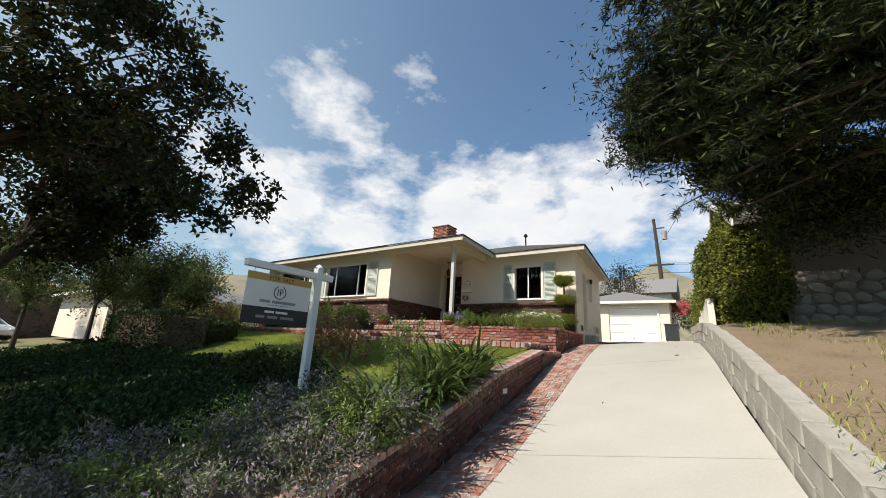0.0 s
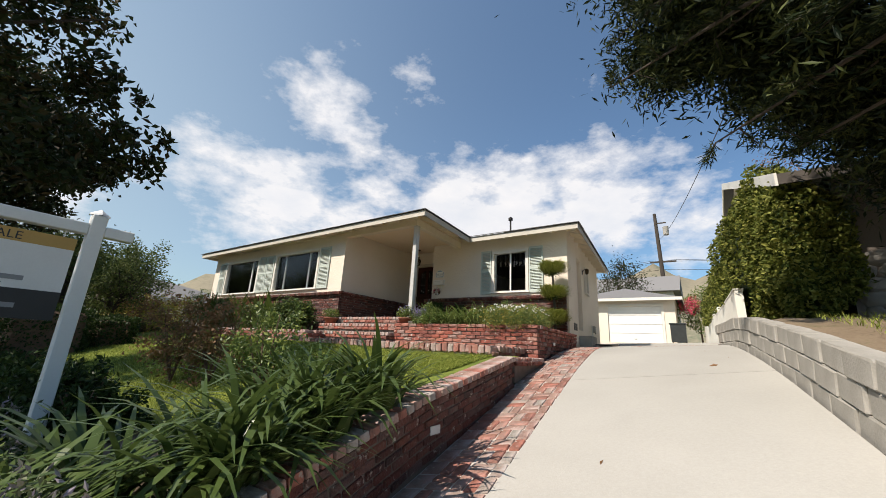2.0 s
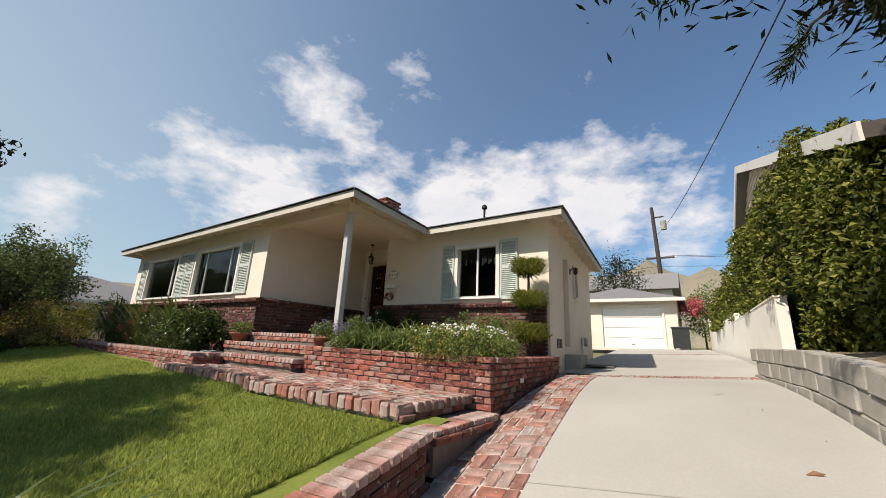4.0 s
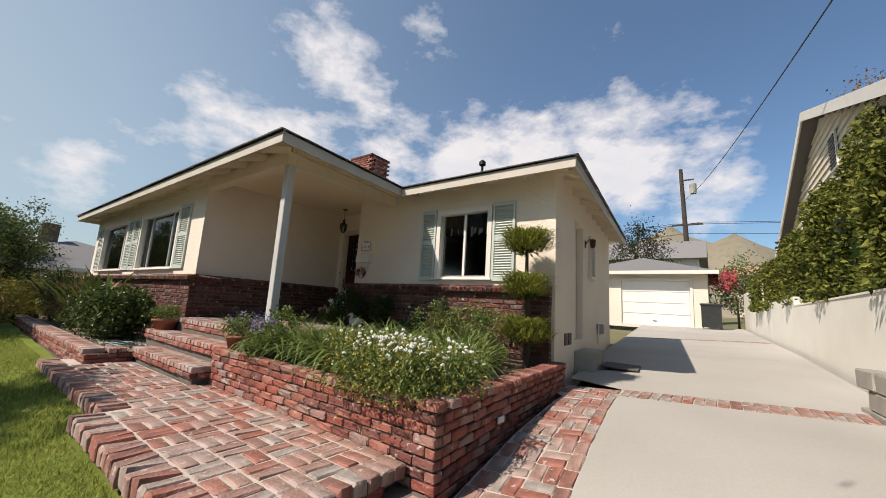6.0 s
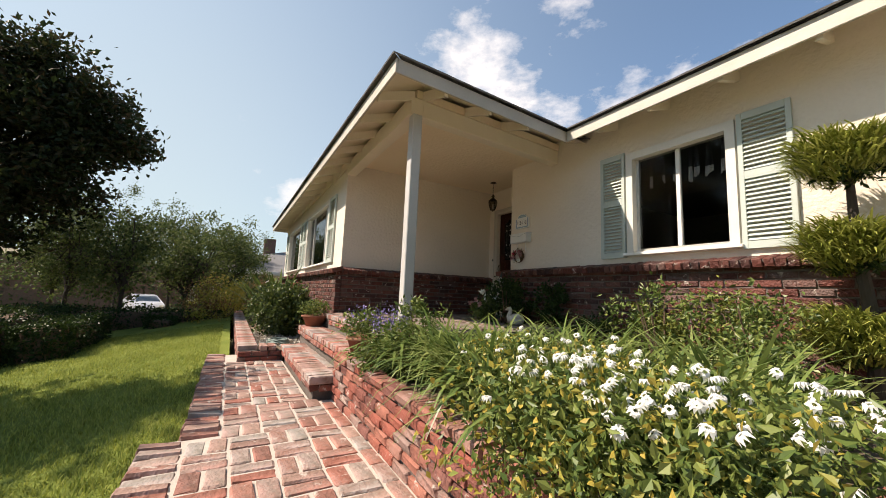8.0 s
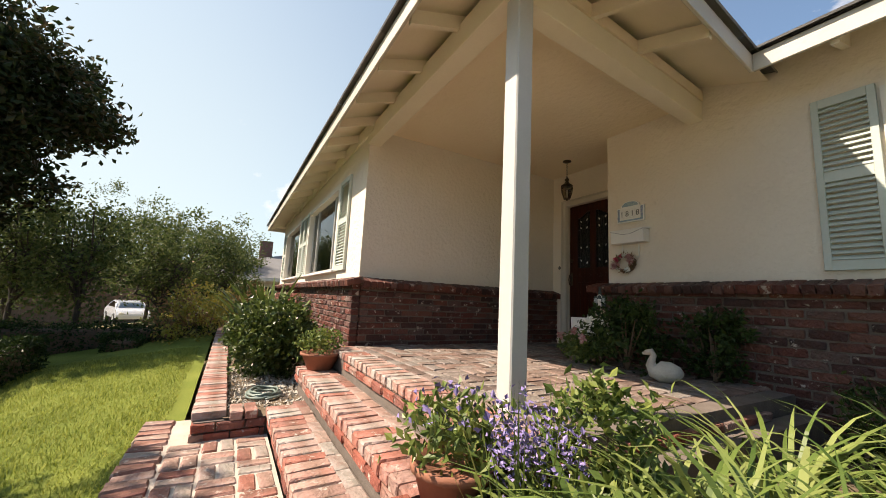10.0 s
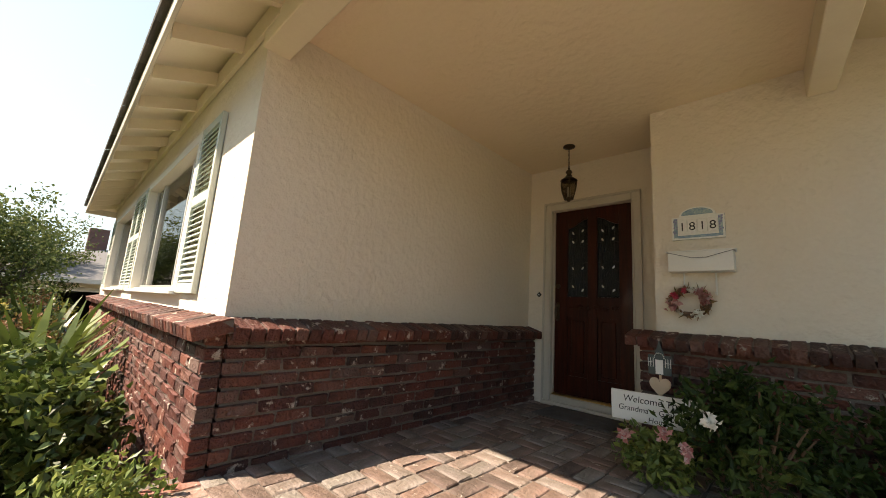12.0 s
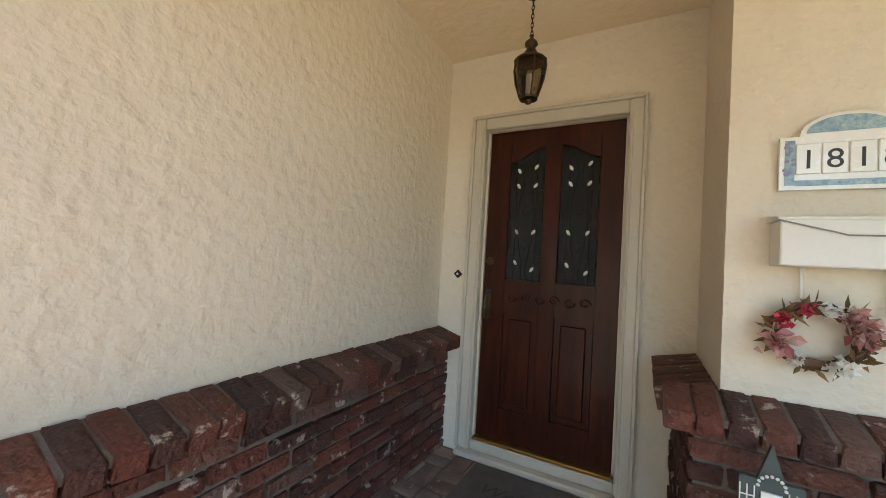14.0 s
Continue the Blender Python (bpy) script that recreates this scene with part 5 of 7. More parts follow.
for k in range(6):
    a = 2 * math.pi * k / 6
    tube(bm, [(LX + q * math.cos(a), LY + q * math.sin(a), z) for q, z in ((0.08, 5.42), (0.084, 5.39), (0.074, 5.32), (0.046, 5.235))], 0.0045, 5)
part("rib", bm, M_BRONZE, lamp)
part("base", lathe(bmesh.new(), [(0.0, 5.238), (0.048, 5.238), (0.046, 5.226), (0.02, 5.222), (0.012, 5.205), (0.0, 5.203)], (LX, LY, 0), 12), M_BRONZE, lamp)
part("bulb_tube", lathe(bmesh.new(), [(0.0, 5.36), (0.016, 5.355), (0.018, 5.25), (0.0, 5.245)], (LX, LY, 0), 12), M_TILE, lamp)

# ---- writing ----


def lettering(name, text, size, m, mat, parent, depth=0.001, align="CENTER", shear=0.0):
    cu = bpy.data.curves.new(name, "FONT")
    cu.body, cu.size, cu.extrude, cu.align_x, cu.shear = text, size, depth, align, shear
    tmp = bpy.data.objects.new(name, cu)
    scene.collection.objects.link(tmp)
    bpy.context.view_layer.update()
    mesh = bpy.data.meshes.new_from_object(tmp.evaluated_get(bpy.context.evaluated_depsgraph_get()))
    bpy.data.objects.remove(tmp)
    mesh.transform(m)
    return link_mesh(name, mesh, mat, parent)


FACE_S = Matrix.Rotation(radians(90), 4, "X")

# house number plaque
pq = thing("number_plaque", (-6.5, 13.0, 4.69), "painted ceramic house number plaque with blue floral border", "house number")
n = 16
arch = [(-6.335, 4.86), (-6.385, 4.862)] + [(-6.50 + 0.115 * math.cos(math.pi * k / n), 4.866 + 0.066 * math.sin(math.pi * k / n)) for k in range(n + 1)] + [(-6.615, 4.862), (-6.665, 4.86)]
part("tile_panel", prism(bmesh.new(), [(-6.665, 4.685), (-6.335, 4.685)] + arch, "y", 12.996, 13.016), M_TILE, pq)
part("border", prism(bmesh.new(), [(-6.50 + 0.1 * math.cos(math.pi * k / n), 4.87 + 0.052 * math.sin(math.pi * k / n)) for k in range(n + 1)], "y", 12.9935, 12.9958), M_BLUE, pq)
bm = bmesh.new()
for a, b, c, d in ((-6.652, -6.627, 4.70, 4.85), (-6.373, -6.348, 4.70, 4.85), (-6.627, -6.373, 4.697, 4.716)):
    box(bm, a, b, 12.9937, 12.9955, c, d)
part("border", bm, M_BLUE, pq)
bm = bmesh.new()
for k in range(26):
    side = -6.64 if k % 2 else -6.36
    made = bmesh.ops.create_icosphere(bm, subdivisions=1, radius=1)
    bmesh.ops.transform(bm, matrix=Matrix.Translation((side + random.uniform(-0.014, 0.014), 12.993, random.uniform(4.71, 4.845))) @ Matrix.Diagonal((0.007, 0.0018, 0.007, 1)), verts=made["verts"])
part("flower_motif", bm, M_VIOLET, pq)
for k, ch in enumerate("1818"):
    x = -6.595 + 0.0633 * k
    part("number_tile", boxed(x - 0.030, x + 0.030, 12.989, 12.9955, 4.735, 4.835, 0.002), M_TILE, pq)
    lettering("numeral", ch, 0.088, Matrix.Translation((x, 12.9885, 4.753)) @ FACE_S, M_INK, pq)

# wall mailbox
mb = thing("mailbox", (-6.48, 12.95, 4.43), "cream wall mailbox with a flap lid and paper hooks", "mailbox")
part("body", boxed(-6.68, -6.29, 12.90, 13.016, 4.432, 4.575, 0.004), M_WHITE, mb)
part("lid", prism(bmesh.new(), [(13.016, 4.60), (12.885, 4.582), (12.885, 4.575), (13.016, 4.577)], "x", -6.69, -6.28), M_WHITE, mb)
part("flap", prism(bmesh.new(), [(-6.68, 4.575), (-6.29, 4.575), (-6.42, 4.535), (-6.44, 4.528), (-6.53, 4.528), (-6.55, 4.535)], "y", 12.894, 12.899), M_WHITE, mb)
# Grey tube drawn along the flap in place of its thin shadow.
part("flap_edge", tube(bmesh.new(), [(-6.68, 12.893, 4.572), (-6.55, 12.892, 4.535), (-6.53, 12.892, 4.528), (-6.44, 12.892, 4.528), (-6.42, 12.892, 4.535), (-6.29, 12.893, 4.572)], 0.0025, 6), M_GREYINK, mb, "thin grey line standing for the shadow under the flap")
for x in (-6.60, -6.405):
    part("hook", tube(bmesh.new(), [(x, 13.0, 4.431), (x, 13.0, 4.29), (x, 12.985, 4.272), (x + 0.0, 12.96, 4.272), (x, 12.955, 4.29)], 0.006, 6), M_WHITE, mb)

# flower wreath
wr = thing("flower_wreath", (-6.565, 12.97, 4.1), "twig wreath with pink, red and white silk flowers", "wreath")
bm = bmesh.new()
for k in range(16):
    ph, rad = random.uniform(0, 6.28), random.uniform(0.092, 0.118)
    tube(bm, [(-6.565 + (rad + 0.012 * math.sin(5 * a + ph)) * math.cos(a), 12.985 + 0.018 * math.sin(3 * a + ph), 4.215 + 0.85 * (rad + 0.012 * math.cos(4 * a + ph)) * math.sin(a)) for a in [2 * math.pi * j / 28 for j in range(29)]], 0.0045, 5)
part("twig_ring", bm, M_TWIG, wr)
for a, size, mat in ((0.5, 0.055, M_PINK), (0.2, 0.05, M_PINK), (0.9, 0.045, M_PINK), (1.5, 0.03, M_PETAL), (1.85, 0.028, M_RED), (2.6, 0.032, M_RED), (3.4, 0.06, M_PINK), (4.1, 0.03, M_PETAL), (5.3, 0.032, M_PETAL), (5.0, 0.028, M_PETAL), (1.2, 0.03, M_PETAL)):
    c = np.array((-6.565 + 0.105 * math.cos(a), 12.955, 4.215 + 0.088 * math.sin(a)))
    leaves("flower", c + rng.normal(size=(34, 3)) * size * 0.22, size * 0.75, size * 0.7, mat, wr, up=0, outward=np.array([0, -0.9, 0]))
ang = rng.uniform(0, 6.28, 90)
leaves("foliage", np.stack([-6.565 + 0.11 * np.cos(ang), 12.965 + 0 * ang, 4.215 + 0.095 * np.sin(ang)], 1), 0.05, 0.016, M_RUST, wr, up=0)

# welcome mat
wm = thing("doormat", (-7.55, 13.4, PF), "worn grey doormat on dark porch brick", "doormat")
part("mat", boxed(-7.92, -7.18, 13.12, 13.58, PF + 0.004, PF + 0.018, 0.005), M_MAT, wm)
lettering("word", "Welcome", 0.13, Matrix.Translation((-7.55, 13.31, PF + 0.0185)), M_INK, wm, 0.0006, shear=0.3)

# painted welcome board among the porch plants
wb = thing("welcome_board", (-6.7, 12.6, PF), "white board hand-lettered in black, leaning among porch plants", "sign board")
BM_ = Matrix.Translation((-6.72, 12.60, 3.49)) @ Matrix.Rotation(radians(-1), 4, "Y")
part("board", boxed(-0.27, 0.27, -0.008, 0.008, -0.095, 0.095, 0.003, BM_), M_WHITE, wb)
lettering("word", "Welcome To", 0.06, BM_ @ Matrix.Translation((-0.03, -0.0085, 0.028)) @ FACE_S, M_INK, wb, 0.0006, shear=0.15)
lettering("word", "Grandma + Grandpa's", 0.05, BM_ @ Matrix.Translation((0.0, -0.0085, -0.03)) @ FACE_S, M_INK, wb, 0.0006, shear=0.15)
lettering("word", "House", 0.046, BM_ @ Matrix.Translation((0.02, -0.0085, -0.083)) @ FACE_S, M_INK, wb, 0.0006, shear=0.15)
part("stake", boxed(-6.72, -6.69, 12.612, 12.63, PF, 3.45), M_KRAFT, wb)

# small wooden house-and-heart plaque on a stake
hp = thing("garden_plaque", (-6.72, 12.75, PF), "small painted wooden house plaque with a hanging heart", "garden ornament")
part("house_shape", prism(bmesh.new(), [(-6.79, 3.70), (-6.65, 3.70), (-6.65, 3.83), (-6.69, 3.83), (-6.72, 3.93), (-6.75, 3.83), (-6.79, 3.83)], "y", 12.745, 12.76), M_DKGREEN, hp)
part("painted_door", boxed(-6.743, -6.697, 12.738, 12.744, 3.705, 3.80), M_WHITE, hp)
bm = bmesh.new()
for x in (-6.773, -6.667):
    for dx in (-0.016, 0.0, 0.016):
        box(bm, x + dx - 0.0015, x + dx + 0.0015, 12.741, 12.744, 3.75, 3.81)
    box(bm, x - 0.016, x + 0.016, 12.741, 12.744, 3.779, 3.782)
for k in range(9):
    a = math.pi * k / 8
    made = bmesh.ops.create_icosphere(bm, subdivisions=1, radius=0.005)
    bmesh.ops.translate(bm, vec=(-6.72 + 0.03 * math.cos(a), 12.741, 3.815 + 0.03 * math.sin(a)), verts=made["verts"])
part("painted_window", bm, M_WHITE, hp)
part("heart", prism(bmesh.new(), [(-6.72 + 0.0046 * 16 * math.sin(a) ** 3 * 0.9, 3.625 + 0.0046 * (13 * math.cos(a) - 5 * math.cos(2 * a) - 2 * math.cos(3 * a) - math.cos(4 * a))) for a in [2 * math.pi * k / 28 for k in range(28)]], "y", 12.742, 12.754), M_KRAFT, hp, "plain tan wooden heart")
part("stake", boxed(-6.727, -6.713, 12.756, 12.768, PF, 3.75), M_KRAFT, hp)

# goose ornament on the porch
bm = bmesh.new()
prof = [(-0.15, 0.0, 0.10, 0.02), (-0.12, 0, 0.105, 0.06), (-0.05, 0, 0.105, 0.095), (0.03, 0, 0.10, 0.098), (0.09, 0, 0.11, 0.075), (0.115, 0, 0.15, 0.045), (0.105, 0, 0.20, 0.032), (0.09, 0, 0.24, 0.029), (0.11, 0, 0.27, 0.036), (0.15, 0, 0.262, 0.026), (0.185, 0, 0.245, 0.008)]
tube(bm, [(-q[0], q[1], q[2]) for q in prof], [q[3] for q in prof], 14)
bmesh.ops.transform(bm, matrix=Matrix.Translation((-5.72, 12.22, PF)) @ Matrix.Rotation(radians(18), 4, "Z") @ Matrix.Scale(0.86, 4), verts=bm.verts)
part("goose_statue", bm, M_CAST, None, "weathered grey cast-stone goose resting on the porch", "", "statue", smooth=True)

# ---- roof and side details ----
ch = part("chimney", boxed(-10.0, -9.1, 15.2, 15.9, 6.9, 8.25), M_MORTAR, house, "red brick chimney")
items = []
rr4 = random.Random(81)
for k in range(11):
    z = 7.46 + 0.074 * k
    for u in np.arange(-9.98 + (0.1 if k % 2 else 0), -9.15, 0.217):
        # Lighter brick copy, so the chimney looks sunlit.
        items.append((rr4.choice(BED_BRICKS), Matrix.Translation((u + 0.1, 15.175, z))))
    for u in np.arange(15.2 + (0.1 if k % 2 else 0), 15.8, 0.217):
        items.append((rr4.choice(BED_BRICKS), Matrix.Translation((-9.075, u + 0.1, z)) @ Matrix.Rotation(math.pi / 2, 4, "Z")))
lay("brick", items, ch, M_BEDBRICK_J)
part("cap", boxed(-10.06, -9.04, 15.13, 15.96, 8.25, 8.32, 0.01), M_BRICK_J, ch)
part("vent_pipe", tube(bmesh.new(), [(-4.9, 15.1, 6.5), (-4.9, 15.1, 7.18)], 0.035, 10), M_BLACK, house, "dark roof vent pipe")
part("vent_cap", lathe(bmesh.new(), [(0.09, 7.12), (0.085, 7.2), (0.03, 7.25), (0.0, 7.25)], (-4.9, 15.1, 0), 12), M_BLACK, house)
part("side_door", boxed(-2.44, -2.40, 14.33, 15.01, 3.16, 5.29), M_TRIM, house, "pale recessed side door")
part("side_step", boxed(-2.279, -1.92, 14.3, 15.15, 2.6, 2.98, 0.012), M_BLOCK, house, "grey concrete side step")
part("side_mat", boxed(-1.88, -1.3, 14.5, 15.2, 2.745, 2.775, 0.006), M_MAT, house)
sw = part("window", box(box(boxed(-2.30, -2.22, 15.56, 15.62, 4.40, 5.25), -2.30, -2.22, 16.03, 16.09, 4.40, 5.25), -2.30, -2.20, 15.55, 16.10, 4.36, 4.41), M_TRIM, house)
part("pane", boxed(-2.40, -2.394, 15.6, 16.05, 4.43, 5.22), M_GLASS, sw).visible_shadow = False
for y, z in ((13.60, 3.10), (13.86, 3.10), (17.4, 3.2)):
    v = part("foundation_vent", box(boxed(-2.283, -2.268, y, y + 0.19, z, z + 0.19), -2.279, -2.262, y + 0.012, y + 0.178, z + 0.012, z + 0.02), M_BLACK, house, "dark mesh foundation vent")
sc = thing("wall_sconce", (-2.2, 15.25, 5.0), "black iron carriage lamp on the side wall", "wall lamp")
part("bracket", box(tube(bmesh.new(), [(-2.27, 15.25, 5.02), (-2.2, 15.25, 5.12), (-2.13, 15.25, 5.1)], 0.012, 6), -2.279, -2.262, 15.2, 15.3, 4.95, 5.1, 0.004), M_BLACK, sc)
part("lantern", lathe(bmesh.new(), [(0.0, 5.14), (0.06, 5.1), (0.062, 5.09), (0.05, 4.96), (0.0, 4.93)], (-2.13, 15.25, 0), 8), M_BRONZE, sc)
part("gas_pipe", tube(bmesh.new(), [(-2.23, 16.5, 3.0), (-2.23, 16.5, 3.42), (-2.27, 16.5, 3.42)], 0.018, 8), M_ALU, house)
part("gas_meter", boxed(-2.27, -2.15, 16.6, 16.78, 3.2, 3.42, 0.02), M_BLOCK, house)

# the drive-side of the house and the porch eave run slightly inward towards the back
EAVE_PARTS = ("roof", "shingles", "fascia", "rafter_tail", "porch_beam", "porch_ceiling")
for ob in [*house.children_recursive, *sc.children]:
    if ob.data is not None and ob.data.users == 1:
        upper = ob.name.split(".")[0] in EAVE_PARTS
        for v in ob.data.vertices:
            x, y = v.co.x, v.co.y
            if upper:
                v.co.x -= 0.08 * max(0.0, y - 9.98 - 2.59 * min(1.0, max(0.0, (x + 4.8) / 2.5))) * min(1.0, max(0.0, (x + 9.0) / 4.0))
            else:
                v.co.x -= 0.08 * max(0.0, y - 12.57) * min(1.0, max(0.0, (x + 5.135) / 2.6))
        ob.data.update()

# ---- for-sale sign ----
sg = thing("estate_sign", (-3.62, 3.9, 1.4), "white wooden yard post holding a hanging for-sale panel", "yard sign")
part("post", boxed(-3.675, -3.575, 3.86, 3.96, 1.2, 3.36, 0.006), M_WHITE, sg)
part("post_cap", lathe(bmesh.new(), [(0.07, 3.361), (0.066, 3.375), (0.0, 3.42)], (-3.625, 3.91, 0), 4), M_WHITE, sg)
part("arm", boxed(-3.672, -3.578, 2.82, 3.858, 3.185, 3.275, 0.006), M_WHITE, sg)
part("arm", boxed(-3.672, -3.578, 3.962, 4.16, 3.185, 3.275, 0.006), M_WHITE, sg)
PY0, PY1 = 2.87, 3.82
part("panel", boxed(-3.628, -3.622, PY0, PY1, 2.48, 3.13, 0.001), M_WHITE, sg)
part("top_band", boxed(-3.6215, -3.6195, PY0, PY1, 3.035, 3.13), M_OCHRE, sg, "ochre band lettered for sale")
part("bottom_band", boxed(-3.6215, -3.6195, PY0, PY1, 2.48, 2.695), M_INK, sg, "black lower band")
FACE_E = Matrix.Rotation(radians(90), 4, "Z") @ FACE_S
lettering("word", "FOR SALE", 0.085, Matrix.Translation((-3.619, 3.345, 3.052)) @ FACE_E, M_INK, sg, 0.0006)
bm = bmesh.new()
tube(bm, [(-3.6195, 3.345 + 0.085 * math.cos(a), 2.905 + 0.085 * math.sin(a)) for a in [math.pi * (0.62 + 1.76 * k / 30) for k in range(31)]], 0.006, 5)
for y in (3.31, 3.345):
    box(bm, -3.6215, -3.619, y, y + 0.012, 2.86, 2.95)
tube(bm, [(-3.6195, 3.357 + 0.03 * math.cos(a), 2.925 + 0.024 * math.sin(a)) for a in [math.pi * (-0.5 + k / 10) for k in range(11)]], 0.005, 5)
part("emblem", bm, M_INK, sg, "round black emblem")
for face, ya, yb, za, zb, m in ((-3.6215, 3.08, 3.22, 2.755, 2.79, M_GREYINK), (-3.6215, 3.25, 3.60, 2.755, 2.79, M_GREYINK), (-3.6215, 3.2, 3.5, 2.725, 2.733, M_GREYINK), (-3.619, 3.17, 3.30, 2.625, 2.655, M_WHITE), (-3.619, 3.325, 3.5, 2.625, 2.655, M_WHITE), (-3.619, 3.06, 3.18, 2.555, 2.59, M_GREYINK), (-3.619, 3.22, 3.36, 2.555, 2.59, M_GREYINK), (-3.619, 3.40, 3.60, 2.555, 2.59, M_GREYINK)):
    part("printed_bar", boxed(face, face + 0.002, ya, yb, za, zb), m, sg)
for y in (2.95, 3.74):
    part("hook", tube(bmesh.new(), [(-3.625, y, 3.19), (-3.625, y, 3.125)], 0.005, 6), M_ALU, sg)

# ---- pots, hose ----


def bowl_pot(at, r0, h, label, plant_mat, n, leaf, spread_r, bloom=None):
    p = thing("plant_pot", at, label, "plant pot")
    part("pot", lathe(bmesh.new(), [(0.0, 0.0), (r0 * 0.62, 0.0), (r0 * 0.95, h * 0.85), (r0 * 1.04, h * 0.86), (r0 * 1.04, h), (r0 * 0.93, h), (r0 * 0.9, h * 0.85), (0.0, h * 0.82)], at, 26), M_TERRA, p, smooth=True)
    pts = blob(n, (at[0], at[1], at[2] + h + spread_r * 0.45), (spread_r, spread_r, spread_r * 0.62), 0.2)
    leaves("foliage", pts, leaf, leaf * 0.5, plant_mat, p, up=0.6)
    if bloom:
        leaves("bloom", blob(60, (at[0], at[1], at[2] + h + spread_r * 0.75), (spread_r * 0.8, spread_r * 0.8, spread_r * 0.5), 0.5), 0.03, 0.025, bloom, p, up=1.0)
    return p


bowl_pot((-8.06, 10.04, 2.925), 0.20, 0.17, "wide terracotta bowl of grey-green trailing plants", M_SHRUB, 700, 0.045, 0.24)
bowl_pot((-5.28, 9.98, 2.86), 0.17, 0.22, "terracotta pot of small leafy flowers beside the steps", M_SHRUB, 600, 0.05, 0.25, M_PURPLE)
hs = thing("garden_hose", (-8.25, 9.55, 2.8), "coiled grey-green garden hose lying in the gravel bed", "hose")
bm = bmesh.new()
tube(bm, [(-8.27 + (0.23 - 0.010 * k / 12) * math.cos(2 * math.pi * k / 24) * (1 + 0.06 * math.sin(k * 0.37)), 9.55 + (0.17 - 0.006 * k / 12) * math.sin(2 * math.pi * k / 24), 2.665 + 0.012 * ((k // 24) % 4) + 0.006 * math.sin(k * 0.9)) for k in range(24 * 6)], 0.0105, 7)
part("coil", bm, M_HOSE, hs, smooth=True)

# ---- garden plants ----


def on_lawn(x, y):
    return lawn_z(x, y)


def shrub(name, at, radii, n, leaf, mat, label, stems=7, up=0.3, category="shrub", shell=0.35, width=0.5, group=""):
    s = thing(name, at, label, category, group)
    for k in range(stems):
        a = random.uniform(0, 6.28)
        rr = random.uniform(0.2, 0.7)
        tip = (at[0] + radii[0] * rr * math.cos(a), at[1] + radii[1] * rr * math.sin(a), at[2] + radii[2] * random.uniform(1.0, 1.8))
        mid = (at[0] + 0.4 * radii[0] * rr * math.cos(a), at[1] + 0.4 * radii[1] * rr * math.sin(a), at[2] + radii[2] * 0.6)
        part("stem", tube(bmesh.new(), [at, mid, tip], [0.014, 0.010, 0.004], 5), M_TWIG, s)
    c = (at[0], at[1], at[2] + radii[2])
    pts, _ = clumps(max(6, n // 40), 40, c, radii, min(radii) * 0.32, shell)
    pts[:, 2] = np.maximum(pts[:, 2], at[2] + 0.01)
    leaves("foliage", pts, leaf, leaf * width, mat, s, up=up)
    return s


def strap_clump(name, at, count, length, width, mat, label, rise=1.15, droop=1.5, radius=0.12, category="plant", group=""):
    s = thing(name, at, label, category, group)
    a = rng.uniform(0, 6.28, count)
    rad = radius * np.sqrt(rng.uniform(0, 1, count))
    base = np.stack([at[0] + rad * np.cos(a), at[1] + rad * np.sin(a), np.full(count, at[2])], 1)
    head = a + rng.normal(0, 0.5, count)
    if width < 0.03:
        blades("leaf_tuft", base, head, length, width, rise, droop, mat, s)
    else:
        for k in range(count):
            blades("leaf", base[k:k + 1], head[k:k + 1], length, width, rise, droop, mat, s)
    return s


# bank: strap-leaved clumps beside the wall
for k in range(17):
    y = 3.1 + 2.6 * (k / 16) + random.uniform(-0.15, 0.15)
    x = wall_x(y) - 0.24 - random.uniform(0.0, 0.95) * min(1.0, (6.6 - y) / 1.6) * (k % 3 > 0)
    strap_clump("agapanthus_clump", (x, y, on_lawn(x, y) + 0.02), 44, 0.78, 0.044, M_AGAPANTHUS, "dark green strap-leaved clump arching over the wall", 1.15, 1.65, 0.16, group="strap-leaved clumps on the bank")
shrub("rose_bush", (-2.95, 5.2, on_lawn(-2.9, 5.2)), (0.36, 0.36, 0.5), 1500, 0.05, M_SHRUB, "loose pale green rose bush at the lawn edge", shell=0.2)
for x, y in ((-4.6, 5.5), (-5.15, 5.3)):
    shrub("rusty_shrub", (x, y, on_lawn(x, y)), (0.48, 0.42, 0.50), 1900, 0.055, M_RUST, "shrub with rust-red and green leaves", shell=0.2, group="rusty shrubs")
for k in range(9):
    x, y = -3.4 - 0.22 * k, 4.35 + 0.1 * math.sin(k * 2.0)
    shrub("dark_shrub", (x - 0.3, y - 0.2, on_lawn(x, y)), (0.34, 0.34, 0.26), 700, 0.06, M_IVY, "low dark green shrub on the bank", stems=4, group="dark shrubs on the bank")
for k in range(15):
    y = 1.15 + 2.35 * (k % 5) / 4 + random.uniform(-0.15, 0.15)
    x = wall_x(y) - 0.02 - 0.62 * (k // 5) - random.uniform(0, 0.2)
    shrub("groundcover_mound", (x, y, on_lawn(x, y)), (0.44, 0.40, 0.27), 2600, 0.038, M_HEATH if k % 3 else M_SHRUB, "low mound of grey-mauve flowering groundcover", stems=4, category="groundcover", shell=0.1, width=0.4, group="groundcover mounds")
# ivy carpet
xs, ys = rng.uniform(-15.5, -3.3, 30000), rng.uniform(0.75, 4.6, 30000)
zs = np.array([on_lawn(x, y) for x, y in zip(xs, ys)]) + 0.04 + 0.22 * rng.uniform(0, 1, 30000) * (0.5 + 0.5 * np.sin(xs * 2.3) * np.sin(ys * 3.1 + 1))
